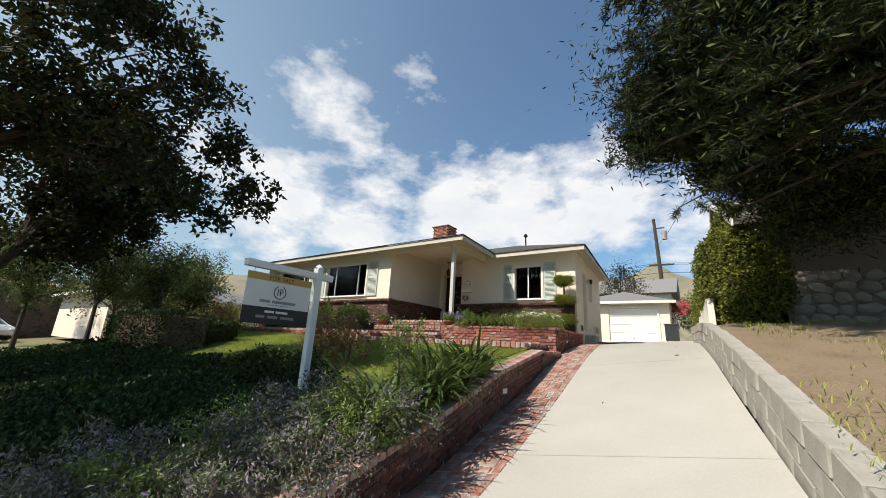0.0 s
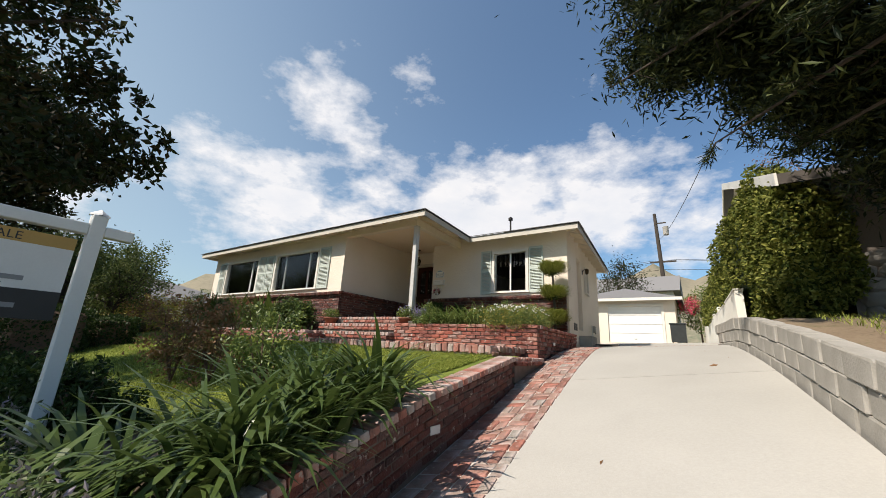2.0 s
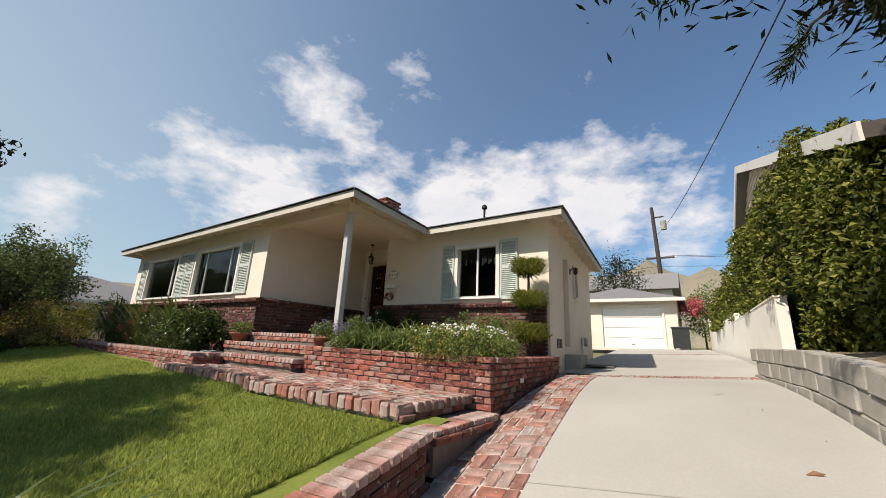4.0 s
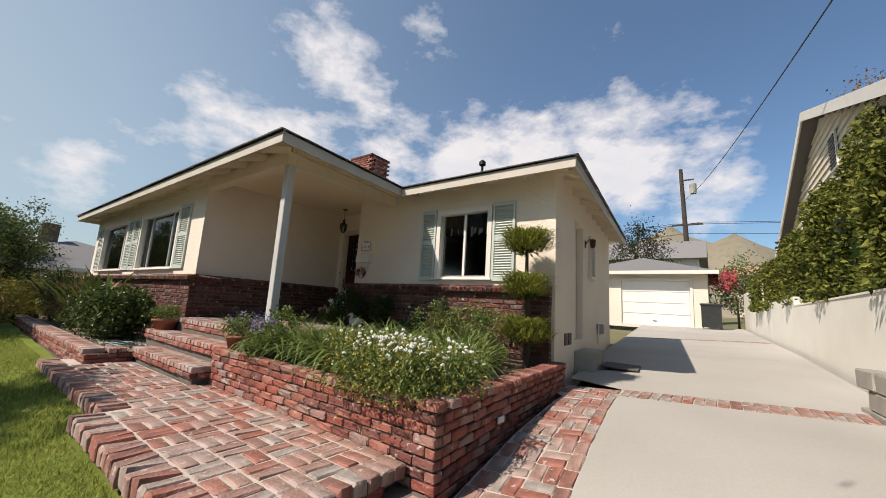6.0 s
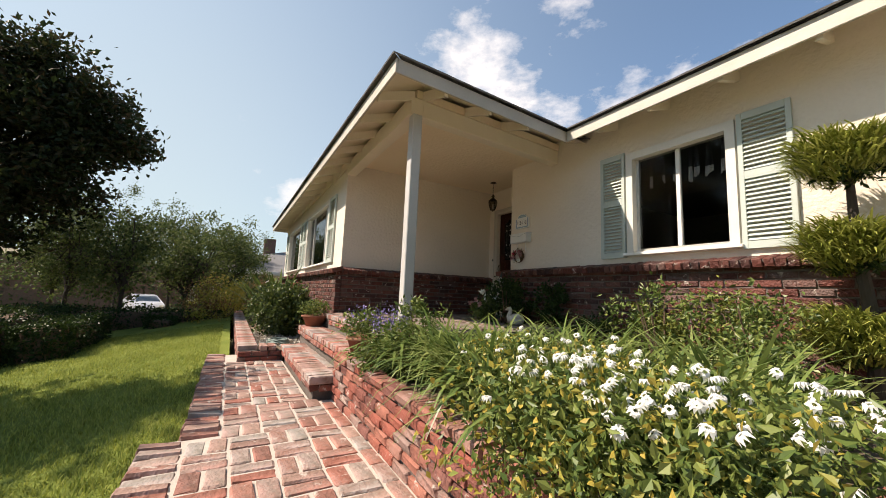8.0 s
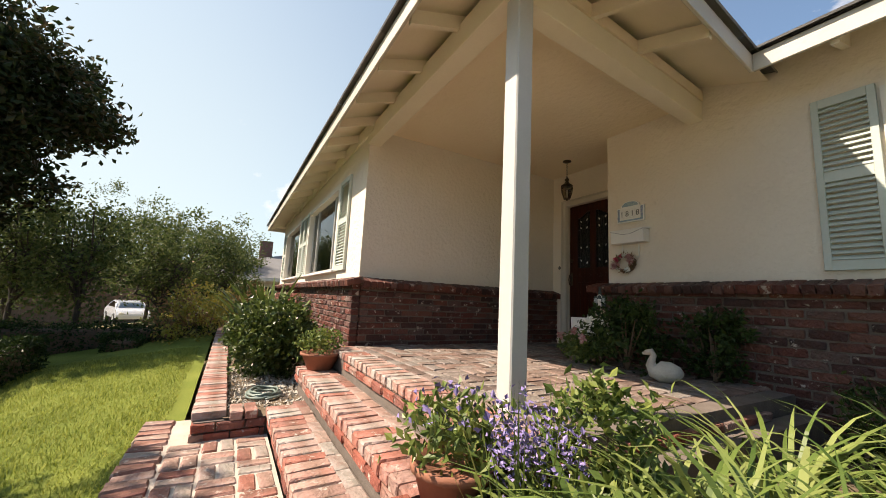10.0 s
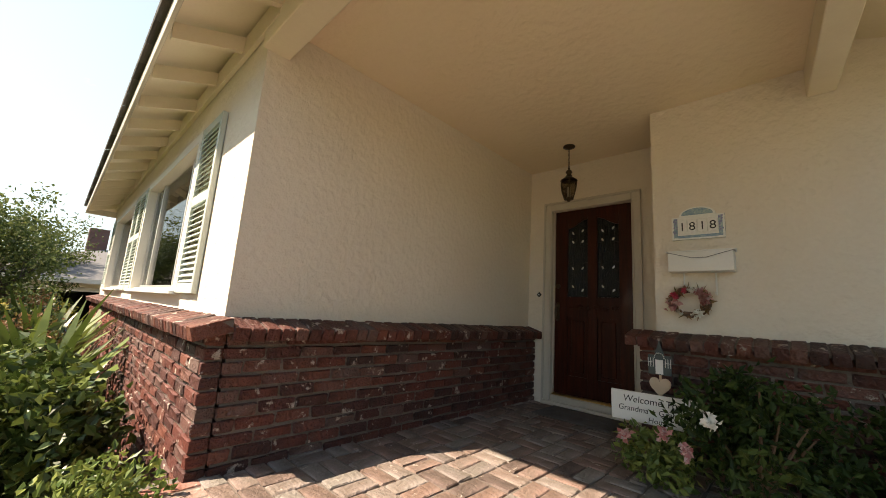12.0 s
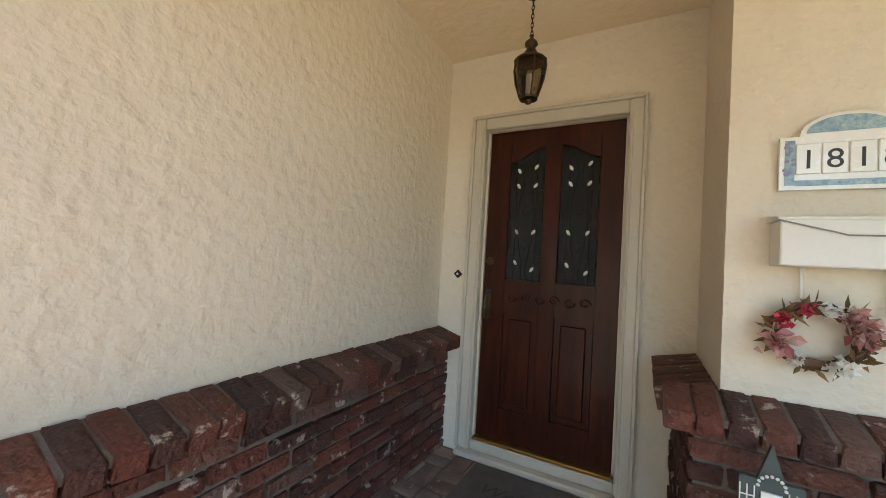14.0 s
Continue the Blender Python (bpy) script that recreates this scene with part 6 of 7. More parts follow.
tagged(leaves("ivy_carpet", np.stack([xs, ys, zs], 1), 0.075, 0.065, M_IVY, None, "dark glossy ivy covering the shaded bank", "stuff", "ivy", up=0.8), kind="stuff")
# clipped hedges at the far side of the lawn


def hedge_box(name, x0, x1, y0, y1, z0, z1, n, leaf, mat, label, group=""):
    h = thing(name, ((x0 + x1) / 2, (y0 + y1) / 2, z0), label, "hedge", group)
    bm = boxed(x0 + 0.12, x1 - 0.12, y0 + 0.12, y1 - 0.12, z0, z1 - 0.1, 0.05)
    part("inner_growth", bm, M_TWIG, h)
    p = rng.uniform(0, 1, (n, 3))
    face = rng.integers(0, 5, n)
    for f, (ax, v) in enumerate(((0, 0.0), (0, 1.0), (1, 0.0), (1, 1.0), (2, 1.0))):
        sel = face == f
        p[sel, ax] = np.abs(v - np.abs(rng.normal(0, 0.06, sel.sum())))
    lo, hi = np.array((x0, y0, z0)), np.array((x1, y1, z1))
    q = lo + p * (hi - lo)
    q[:, 2] += 0.05 * np.sin(q[:, 0] * 3) + 0.04 * np.sin(q[:, 1] * 4)
    leaves("foliage", q, leaf, leaf * 0.55, mat, h, up=0.2)
    return h


hedge_box("dark_hedge", -14.0, -10.2, 4.3, 5.6, 1.7, 2.85, 9000, 0.07, M_IVY, "dense dark clipped hedge at the lawn edge", "lawn hedges")
hedge_box("dark_hedge", -13.2, -10.6, 5.7, 6.5, 1.8, 2.75, 7000, 0.07, M_IVY, "dense dark clipped hedge at the lawn edge", "lawn hedges")
hedge_box("boundary_hedge", -42, -40.5, -14, 9, 0.5, 5.2, 9000, 0.28, M_BIRCH, "tall far boundary hedge beyond the street")
hedge_box("low_hedge", -15.9, -15.1, 4.6, 9.4, 1.9, 2.75, 9000, 0.07, M_IVY, "low dark hedge beyond the lawn", "lawn hedges")
hedge_box("low_hedge", -24.0, -14.2, 6.9, 7.6, 1.9, 2.6, 8000, 0.07, M_IVY, "low dark hedge beyond the lawn", "lawn hedges")

# lawn grass
N = 110000
ys = 4.5 + 4.25 * rng.uniform(0, 1, N) ** 0.8
xs = -2.2 - 11.0 * rng.uniform(0, 1, N) ** 1.5
keep = (xs < -1.95 - 0.08 * (ys - 10) - 0.24) & ~((xs > -8.22) & (ys > np.where(xs > -4.83, 8.42, 8.61)))
xs, ys = xs[keep], ys[keep]
N = len(xs)
zs = np.interp(ys, [-1, 0.6, 1.4, 2.4, 4, 6, 8.4, 9.2], [0.72, 0.80, 1.05, 1.22, 1.52, 1.98, 2.34, 2.40]) + 0.014 * np.maximum(0, -xs - 4)
tagged(blades("grass", np.stack([xs, ys, zs - 0.005], 1), rng.uniform(0, 6.28, N), 0.055, 0.006, 1.1, 0.9, M_GRASS, None, "short mown lawn grass", "stuff", "grass", steps=2), kind="stuff")

# planter: daisies in front, arching grassy leaves, shrubs at the back
for k in range(26):
    x, y = -4.75 + 0.088 * k + random.uniform(-0.1, 0.1), 10.75 + random.uniform(-0.75, 0.85)
    strap_clump("daylily_clump", (x, y, 2.84), 62, 0.66, 0.023, M_STRAP, "arching pale green grassy clump in the planter", 1.25, 2.0, 0.14, group="grassy clumps in the planter")
for k in range(9):
    x, y = (-3.42 + 0.2 * k, 10.0 + random.uniform(0.0, 0.45)) if k < 7 else (-2.75 + 0.45 * (k - 7), 9.88)
    d = thing("daisy_bush", (x, y, 2.84), "low bush of white daisies with yellowing leaves", "flower bush", "daisy bushes in the planter")
    pts = blob(1700, (x, y - 0.05, 3.05), (0.34, 0.34, 0.27), 0.25)
    pts[:, 2] = np.maximum(pts[:, 2], 2.80)
    leaves("foliage", pts, 0.036, 0.018, M_SHRUB, d, up=0.5)
    leaves("yellow_foliage", blob(520 if k % 2 else 300, (x, y - 0.1, 3.05), (0.34, 0.34, 0.27), 0.7), 0.027, 0.017, M_YELLOW, d, up=0.5)
    nf = 24 if k > 1 else 10
    for j in range(nf):
        a, q = random.uniform(0, 6.28), random.uniform(0.05, 0.30)
        c = (x + q * math.cos(a), y + q * math.sin(a) - 0.06, 3.33 - q * 0.5 + random.uniform(-0.04, 0.05))
        vs, fs = [], []
        tilt = Matrix.Rotation(random.uniform(-0.3, 1.0), 3, "X") @ Matrix.Rotation(random.uniform(-0.7, 0.7), 3, "Y")
        for p in range(10):
            b = 2 * math.pi * p / 10
            i0 = len(vs)
            rad = random.uniform(0.015, 0.024)
            for qq, da, zz in ((0.004, 0, 0.004), (rad * 0.7, 0.42, 0.004), (rad * 0.95, 0.0, -0.012), (rad * 0.7, -0.42, 0.004)):
                v = tilt @ Vector((qq * math.cos(b + da), qq * math.sin(b + da), zz))
                vs.append((c[0] + v.x, c[1] + v.y, c[2] + v.z))
            fs.append((i0, i0 + 1, i0 + 2, i0 + 3))
        raw("flower", vs, fs, M_PETAL, d, "white daisy flower")
for k in range(12):
    x, y = -4.6 + 0.12 * k + random.uniform(-0.05, 0.05), 10.08 + random.uniform(0.0, 0.35)
    strap_clump("daylily_clump", (x, y, 2.84), 56, 0.56, 0.022, M_STRAP, "arching pale green grassy clump in the planter", 1.25, 1.9, 0.13, group="grassy clumps in the planter")
leafy = [(-4.55, 10.0, 0.26, 0.2, M_SHRUB), (-4.9, 10.35, 0.24, 0.30, M_SHRUB), (-3.9, 12.2, 0.45, 0.34, M_HEDGE), (-3.25, 12.3, 0.45, 0.38, M_HEDGE), (-4.5, 12.3, 0.4, 0.30, M_IVY), (-2.75, 11.6, 0.28, 0.26, M_SHRUB), (-3.55, 11.9, 0.42, 0.42, M_SHRUB), (-2.95, 12.0, 0.36, 0.40, M_SHRUB)]
for x, y, w, h, m in leafy:
    shrub("planter_shrub", (x, y, 2.84), (w, w, h), 1700, 0.045, m, "rounded green shrub in the brick planter", group="planter shrubs")
sl = thing("salvia_clump", (-4.95, 10.15, 2.84), "spiky purple salvia at the planter corner", "flower bush")
ang = rng.uniform(0, 6.28, 46)
base = np.stack([-4.98 + 0.2 * np.cos(ang) * rng.uniform(0, 1, 46), 10.12 + 0.2 * np.sin(ang) * rng.uniform(0, 1, 46), np.full(46, 2.86)], 1)
blades("stem_growth", base, ang, 0.52, 0.008, 1.4, 0.25, M_SHRUB, sl, spread=0.2)
tops = np.repeat(base + np.array([0, 0, 0.36]), 14, 0) + rng.normal(size=(46 * 14, 3)) * np.array((0.015, 0.015, 0.07))
leaves("flower_spike", tops, 0.022, 0.014, M_PURPLE, sl, kind="stuff", up=0.4)
leaves("foliage", blob(900, (-4.98, 10.12, 2.98), (0.26, 0.26, 0.16), 0.2), 0.05, 0.02, M_SHRUB, sl, up=0.5)
strap_clump("iris_clump", (-2.5, 10.75, 2.84), 22, 0.5, 0.05, M_STRAP, "broad bluish strap leaves near the planter rim", 1.2, 1.0, 0.07)
strap_clump("iris_clump", (-2.75, 11.1, 2.84), 24, 0.62, 0.035, M_STRAP, "upright strap leaves near the planter rim", 1.3, 0.8, 0.08)

# tiered topiary
tp = thing("tiered_topiary", (-2.56, 12.55, 2.84), "three-tiered topiary of yellow-green needle foliage", "topiary")
part("trunk", tube(bmesh.new(), [(-2.56, 12.6, 2.8), (-2.53, 12.58, 3.4), (-2.57, 12.56, 4.0), (-2.58, 12.58, 4.6)], [0.045, 0.04, 0.032, 0.02], 8), M_BARK, tp)
for z, rad, h in ((4.58, 0.31, 0.19), (3.95, 0.31, 0.18), (3.33, 0.33, 0.20)):
    pts = blob(3000, (-2.56, 12.50, z), (rad, rad * 0.85, h), 0.25)
    hd = np.arctan2(pts[:, 1] - 12.50, pts[:, 0] + 2.56) + rng.normal(0, 0.5, len(pts))
    t_ = blades("tier", pts, hd, 0.155, 0.012, 0.8, 1.5, M_TOPIARY, tp, steps=3)
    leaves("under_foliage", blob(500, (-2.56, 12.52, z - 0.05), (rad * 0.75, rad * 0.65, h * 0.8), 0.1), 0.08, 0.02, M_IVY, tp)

# bed below the wing windows
shrub("round_shrub", (-9.30, 9.72, 2.63), (0.58, 0.46, 0.47), 6500, 0.07, M_GLOSSY, "rounded glossy green shrub against the brick", up=0.1, shell=0.5, width=0.68)
for k in range(6):
    strap_clump("bird_of_paradise", (-10.5 - 0.75 * k, 9.75 + 0.12 * math.sin(k * 2), 2.63), 22, 1.25, 0.10, M_GLOSSY if k % 2 else M_SHRUB, "clump of broad paddle-shaped leaves in the bed", 1.3, 0.8, 0.2, group="broad-leaved clumps in the bed")
for x, w, h, m in ((-10.3, 0.45, 0.42, M_GLOSSY), (-11.3, 0.5, 0.5, M_GLOSSY), (-12.3, 0.55, 0.55, M_RUST), (-13.3, 0.55, 0.6, M_GLOSSY), (-14.3, 0.6, 0.65, M_RUST), (-15.4, 0.6, 0.75, M_GLOSSY)):
    shrub("bed_shrub", (x, 9.62, 2.63), (w, 0.38, h), 2200, 0.06, m, "mixed rusty and green shrub in the window bed" if m is M_RUST else "dense dark green shrub in the window bed", group="bed shrubs")
# stepping stones in the gravel
for k, (x, y) in enumerate(((-8.6, 9.75), (-8.75, 9.45), (-8.3, 9.85))):
    part("stone", lathe(bmesh.new(), [(0.0, 0.0), (0.07, 0.0), (0.065, 0.03), (0.0, 0.035)], (x, y, 2.625), 9), M_CAST, None, "flat grey stone lying in the bed", "", "stone")
# gravel
N = 2600
gp = np.stack([rng.uniform(-9.8, -7.85, N), rng.uniform(9.24, 10.3, N), np.full(N, 2.645)], 1)
tagged(leaves("gravel", gp, 0.035, 0.03, M_CAST, None, "grey bark and gravel mulch", "stuff", "gravel", up=0.0), kind="stuff")

# porch plants in shade beside the door
shrub("porch_bush", (-6.2, 12.45, PF), (0.42, 0.36, 0.36), 2600, 0.055, M_IVY, "leafy dark potted bush in porch shade", shell=0.2)
pk = thing("pink_flower_plant", (-6.66, 12.3, PF), "pink and white flowers on a leafy pot plant", "flower plant")
leaves("foliage", blob(800, (-6.62, 12.32, PF + 0.17), (0.22, 0.2, 0.17), 0.2), 0.05, 0.03, M_SHRUB, pk)
for x, y, z, m in ((-6.78, 12.2, PF + 0.27, M_PINK), (-6.56, 12.15, PF + 0.33, M_PINK), (-6.46, 12.15, PF + 0.27, M_PINK), (-6.35, 12.1, PF + 0.45, M_PETAL)):
    leaves("bloom", np.array((x, y, z)) + rng.normal(size=(40, 3)) * 0.012, 0.035, 0.03, m, pk, up=0.2, outward=np.array([0, -0.5, 0.2]))
shrub("shade_shrub", (-5.6, 12.75, PF), (0.35, 0.2, 0.3), 1300, 0.055, M_IVY, "dark leafy shrub against the shaded brick", shell=0.2)

# fallen leaves on the drive
for k, (x, y) in enumerate(((0.35, 3.6), (-0.2, 6.3), (0.75, 9.6), (0.62, 9.0), (0.5, 10.4), (-0.55, 3.3))):
    fl = leaves("fallen_leaf", [(x, y, drive_z(x, y) + 0.012)], 0.13 if k == 0 else 0.08, 0.07 if k == 0 else 0.045, M_RUST, None, "dry brown leaf lying on concrete", "", "leaf", up=0)

# ---- trees ----


def broad_tree(name, at, trunk_h, trunk_r, crown, radii, n_clumps, per, leaf, mat, label, clump=0.9, seed=1, limbs=9, up=0.1, shell=0.4, lean=(0, 0), group="", lobes=()):
    """Tapered trunk, forked limbs that reach into the leaf clumps, and an uneven crown."""
    r_ = random.Random(seed)
    t = thing(name, at, label, "tree", group)
    if lobes:
        got = [clumps(count, per, c, q, clump, 0.2) for c, q, count in lobes]
        pts, centres = np.concatenate([g[0] for g in got]), np.concatenate([g[1] for g in got])
    else:
        pts, centres = clumps(n_clumps, per, crown, radii, clump, shell)
    base = Vector(at)
    fork = base + Vector((lean[0], lean[1], trunk_h))
    bm = bmesh.new()
    tube(bm, [base + Vector((0, 0, -0.3)), base + Vector((lean[0] * 0.3 + 0.05, lean[1] * 0.3, trunk_h * 0.4)), fork], [trunk_r * 1.25, trunk_r, trunk_r * 0.8], 10)
    part("trunk", bm, M_BARK, t)
    bm = bmesh.new()
    for k in range(limbs):
        tip = Vector(centres[r_.randrange(len(centres))])
        mid = fork.lerp(tip, 0.5) + Vector((r_.uniform(-0.3, 0.3), r_.uniform(-0.3, 0.3), r_.uniform(0.0, 0.5)))
        tube(bm, [fork, fork.lerp(mid, 0.5) + Vector((0, 0, 0.1)), mid, tip], [trunk_r * 0.55, trunk_r * 0.4, trunk_r * 0.26, 0.012], 6)
        for j in range(6):
            t2 = Vector(centres[r_.randrange(len(centres))])
            if (t2 - mid).length < max(radii) * 0.9:
                tube(bm, [mid, mid.lerp(t2, 0.55) + Vector((0, 0, r_.uniform(-0.1, 0.25))), t2], [trunk_r * 0.22, trunk_r * 0.12, 0.006], 5)
    part("branching", bm, M_BARK, t)
    leaves("crown", pts, leaf, leaf * 0.55, mat, t, up=up)
    return t


# canopy of uneven horizontal sprays: (centre, radii, clumps)
NEAR_CANOPY = [((-8.3, 4.75, 5.75), (0.75, 0.65, 0.45), 16), ((-8.5, 4.1, 6.9), (0.8, 0.8, 0.5), 18), ((-8.8, 3.1, 5.8), (1.2, 0.9, 0.4), 16), ((-8.9, 3.3, 8.2), (1.2, 1.1, 0.7), 30), ((-8.9, 2.2, 6.7), (1.5, 1.2, 0.8), 44), ((-9.2, 1.0, 5.9), (1.4, 1.3, 0.5), 30), ((-9.3, 1.0, 7.4), (1.8, 1.6, 1.1), 70), ((-9.0, 2.3, 9.3), (1.5, 1.2, 0.7), 36), ((-9.4, -0.8, 6.6), (1.8, 1.4, 1.6), 60), ((-8.0, 3.9, 4.95), (0.6, 0.7, 0.25), 9)]
broad_tree("street_tree", (-9.9, -0.3, 0.5), 4.2, 0.19, (-9.0, 2.0, 7.0), (2.0, 2.0, 2.0), 0, 38, 0.16, M_TREE, "dark-leaved broad tree standing on the bank", 0.30, 3, 16, group="dark broad trees", lobes=NEAR_CANOPY)
# Crowns beyond the view, placed so their shade falls on lawn and bank.
SHADE_CANOPY = [((-8.0, 1.2, 9.1), (1.6, 1.3, 0.7), 40), ((-7.3, 0.3, 9.3), (1.2, 1.1, 0.6), 24), ((-7.6, -3.2, 7.2), (3.0, 1.4, 1.1), 90), ((-4.9, -3.2, 7.4), (1.2, 1.2, 0.8), 26), ((-6.9, -1.7, 7.4), (1.8, 1.0, 0.8), 80), ((-5.7, -1.0, 7.5), (1.1, 0.9, 0.6), 46)]
broad_tree("street_tree", (-7.8, -1.9, 0.4), 4.4, 0.18, (-6.7, -1.4, 8.2), (3.2, 2.0, 1.8), 0, 80, 0.16, M_TREE, "dark-leaved broad tree by the footpath, added to shade the bank", 0.5, 4, 18, group="dark broad trees", lobes=SHADE_CANOPY)
broad_tree("street_tree", (-13.6, -2.4, 0.4), 3.8, 0.18, (-13.4, -2.2, 7.8), (3.0, 2.2, 2.2), 180, 90, 0.16, M_TREE, "dark-leaved broad tree by the footpath, added to shade the bank", 0.75, 6, 16, shell=0.25, group="dark broad trees")
FAR_CANOPY = [((-15.8, 2.6, 7.0), (1.9, 1.8, 1.6), 100), ((-15.7, 3.9, 7.9), (1.6, 1.3, 1.1), 60), ((-15.4, 4.6, 6.9), (1.3, 0.9, 0.9), 34), ((-15.8, 2.8, 9.0), (1.6, 1.5, 0.9), 50), ((-15.6, 4.0, 6.0), (1.4, 1.3, 0.8), 40), ((-15.6, 3.0, 5.0), (1.5, 1.6, 0.8), 45), ((-15.7, 5.5, 7.5), (1.1, 0.9, 0.6), 32), ((-15.7, 4.9, 8.6), (1.1, 0.9, 0.6), 30), ((-15.7, 3.6, 9.7), (1.0, 0.9, 0.5), 22)]
broad_tree("street_tree", (-16.2, 0.8, 1.4), 3.2, 0.18, (-15.7, 3.3, 7.5), (2.4, 2.4, 2.3), 0, 70, 0.17, M_TREE, "dark-leaved broad tree beyond the hedge", 0.45, 5, 16, group="dark broad trees", lobes=FAR_CANOPY, lean=(0.2, 1.3))
# lighter trees and bushes beyond the lawn
for k, (x, y, h, w) in enumerate(((-16.9, 7.5, 4.2, 0.95), (-16.2, 6.0, 4.5, 1.0), (-17.2, 4.5, 4.4, 1.1), (-20.0, 8.4, 4.9, 1.5), (-22.5, 6.4, 5.6, 1.8), (-26.0, 9.0, 5.2, 2.0), (-20.5, 3.2, 5.2, 1.6), (-30.0, 3.0, 7.0, 2.6))):
    broad_tree("slender_tree", (x, y, 1.6), 1.5, 0.07, (x, y, 1.6 + h * 0.62), (w, w, h * 0.38), 105, 40 if k < 3 else 90, 0.105, M_BIRCH, "slender pale-green garden tree beyond the lawn", 0.42, 20 + k, 12, shell=0.15, group="pale garden trees")
for k, (x, y) in enumerate(((-15.6, 8.2), (-17.4, 9.0), (-19.2, 9.6), (-14.9, 8.6), (-18.3, 8.3))):
    shrub("yellow_shrub", (x, y, 2.0), (0.9, 0.8, 0.85), 2200, 0.09, M_RUST if k == 0 else M_YELLOW, "tall yellow-green and orange shrub by the house corner", group="tall shrubs by the corner")


# conifer on the neighbour's side: long limbs with tufts of needles
cf = thing("conifer", (4.6, 6.4, 1.9), "large dark conifer with drooping needle branches over the drive", "tree")
part("trunk", tube(bmesh.new(), [(4.6, 6.4, 1.6), (4.55, 6.45, 5), (4.5, 6.5, 9), (4.5, 6.5, 12)], [0.3, 0.26, 0.18, 0.05], 10), M_BARK, cf)
rc = random.Random(9)
bm = bmesh.new()
tuft_at, tuft_dir = [], []
LOW_BOUGHS = [(0.3, 8.4, 6.6), (1.0, 8.0, 6.3), (0.0, 8.1, 7.0), (1.5, 8.4, 6.1), (2.2, 8.6, 5.6), (0.8, 7.6, 7.4), (1.8, 7.8, 6.6), (-0.2, 7.9, 6.0), (0.2, 7.2, 6.6), (0.9, 8.6, 5.2), (1.6, 8.9, 5.0), (0.6, 6.4, 7.4)]
for k in range(170):
    if k < len(LOW_BOUGHS):
        tip = Vector(LOW_BOUGHS[k])
    else:
        d = Vector((rc.gauss(0, 1), rc.gauss(0, 1), rc.gauss(0, 1))).normalized() * rc.uniform(0.65, 1.0)
        tip = Vector((2.7 + 3.0 * d.x, 7.0 + 2.0 * d.y, 8.2 + 3.1 * d.z))
    root = Vector((4.55, 6.45, tip.z + rc.uniform(-0.3, 0.6)))
    mid = root.lerp(tip, 0.5) + Vector((0, 0, rc.uniform(0.15, 0.45)))
    tube(bm, [root, mid, tip], [0.055, 0.035, 0.01], 6)
    for j in range(13):
        f = 0.22 + 0.78 * j / 12
        q = root.lerp(mid, f * 2) if f < 0.5 else mid.lerp(tip, f * 2 - 1)
        side = Vector((rc.uniform(-1, 1), rc.uniform(-1, 1), rc.uniform(-0.5, 0.35))) * 0.62 * (1.1 - 0.5 * f)
        end = q + side
        tube(bm, [q, end], [0.012, 0.004], 4)
        for i in range(6):
            g = 0.2 + 0.8 * i / 5
            tuft_at.append(q.lerp(end, g))
            tuft_dir.append((side.normalized() + (tip - root).normalized() * 0.6))
part("branching", bm, M_BARK, cf)
ta = np.repeat(np.array(tuft_at), 24, 0) + rng.normal(size=(len(tuft_at) * 24, 3)) * 0.03
td = np.repeat(np.array(tuft_dir), 24, 0)
leaves("needle_mass", ta, 0.12, 0.013, M_PINE, cf, up=0.25, outward=td * 0.9, fold=0.1)

thick, _ = clumps(300, 110, (2.7, 6.9, 8.2), (2.7, 1.8, 2.8), 0.7, 0.1)
# Last two lobes are added to shade the neighbour's front wall.
dense = [clumps(count, 120, c, q, 0.5, 0.0)[0] for c, q, count in (((2.3, 9.3, 6.3), (0.95, 0.9, 0.9), 60), ((2.9, 8.4, 7.4), (1.6, 1.2, 1.3), 90), ((3.2, 9.8, 5.3), (1.2, 0.9, 0.8), 60), ((1.5, 8.6, 7.6), (0.9, 0.8, 0.6), 34), ((0.7, 8.75, 6.9), (0.8, 0.5, 0.4), 70), ((1.6, 8.8, 6.6), (0.8, 0.5, 0.5), 80), ((0.9, 8.0, 7.5), (1.0, 0.6, 0.5), 80), ((2.0, 8.4, 7.2), (0.9, 0.6, 0.7), 80), ((2.6, 9.4, 5.8), (0.9, 0.7, 0.55), 80), ((3.8, 9.4, 5.75), (1.0, 0.8, 0.55), 80), ((1.9, 9.1, 6.1), (0.7, 0.6, 0.45), 60), ((4.6, 9.0, 7.6), (1.8, 1.2, 1.2), 110), ((6.4, 8.8, 7.4), (1.6, 1.2, 1.2), 90))]
leaves("inner_needle_mass", np.concatenate([thick] + dense), 0.14, 0.03, M_PINE, cf, up=0.0, fold=0.1)

# tall leafy hedge above the white wall
hg = thing("ivy_hedge", (2.3, 15.2, 2.9), "tall glossy leaf-covered hedge behind the white wall", "hedge")
HB = [((2.2, 12.7, 4.5), (0.85, 1.0, 1.75)), ((2.0, 14.4, 4.7), (0.95, 1.5, 2.1)), ((2.0, 16.8, 4.9), (1.0, 1.8, 2.1)), ((1.9, 19.5, 4.7), (0.95, 1.9, 1.9)), ((1.7, 22.2, 4.6), (0.9, 1.8, 1.6)), ((1.5, 24.6, 4.5), (0.9, 1.5, 1.4))]
bm = bmesh.new()
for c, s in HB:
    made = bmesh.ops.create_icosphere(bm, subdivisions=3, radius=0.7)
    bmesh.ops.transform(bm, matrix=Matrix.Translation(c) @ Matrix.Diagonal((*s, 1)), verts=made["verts"])
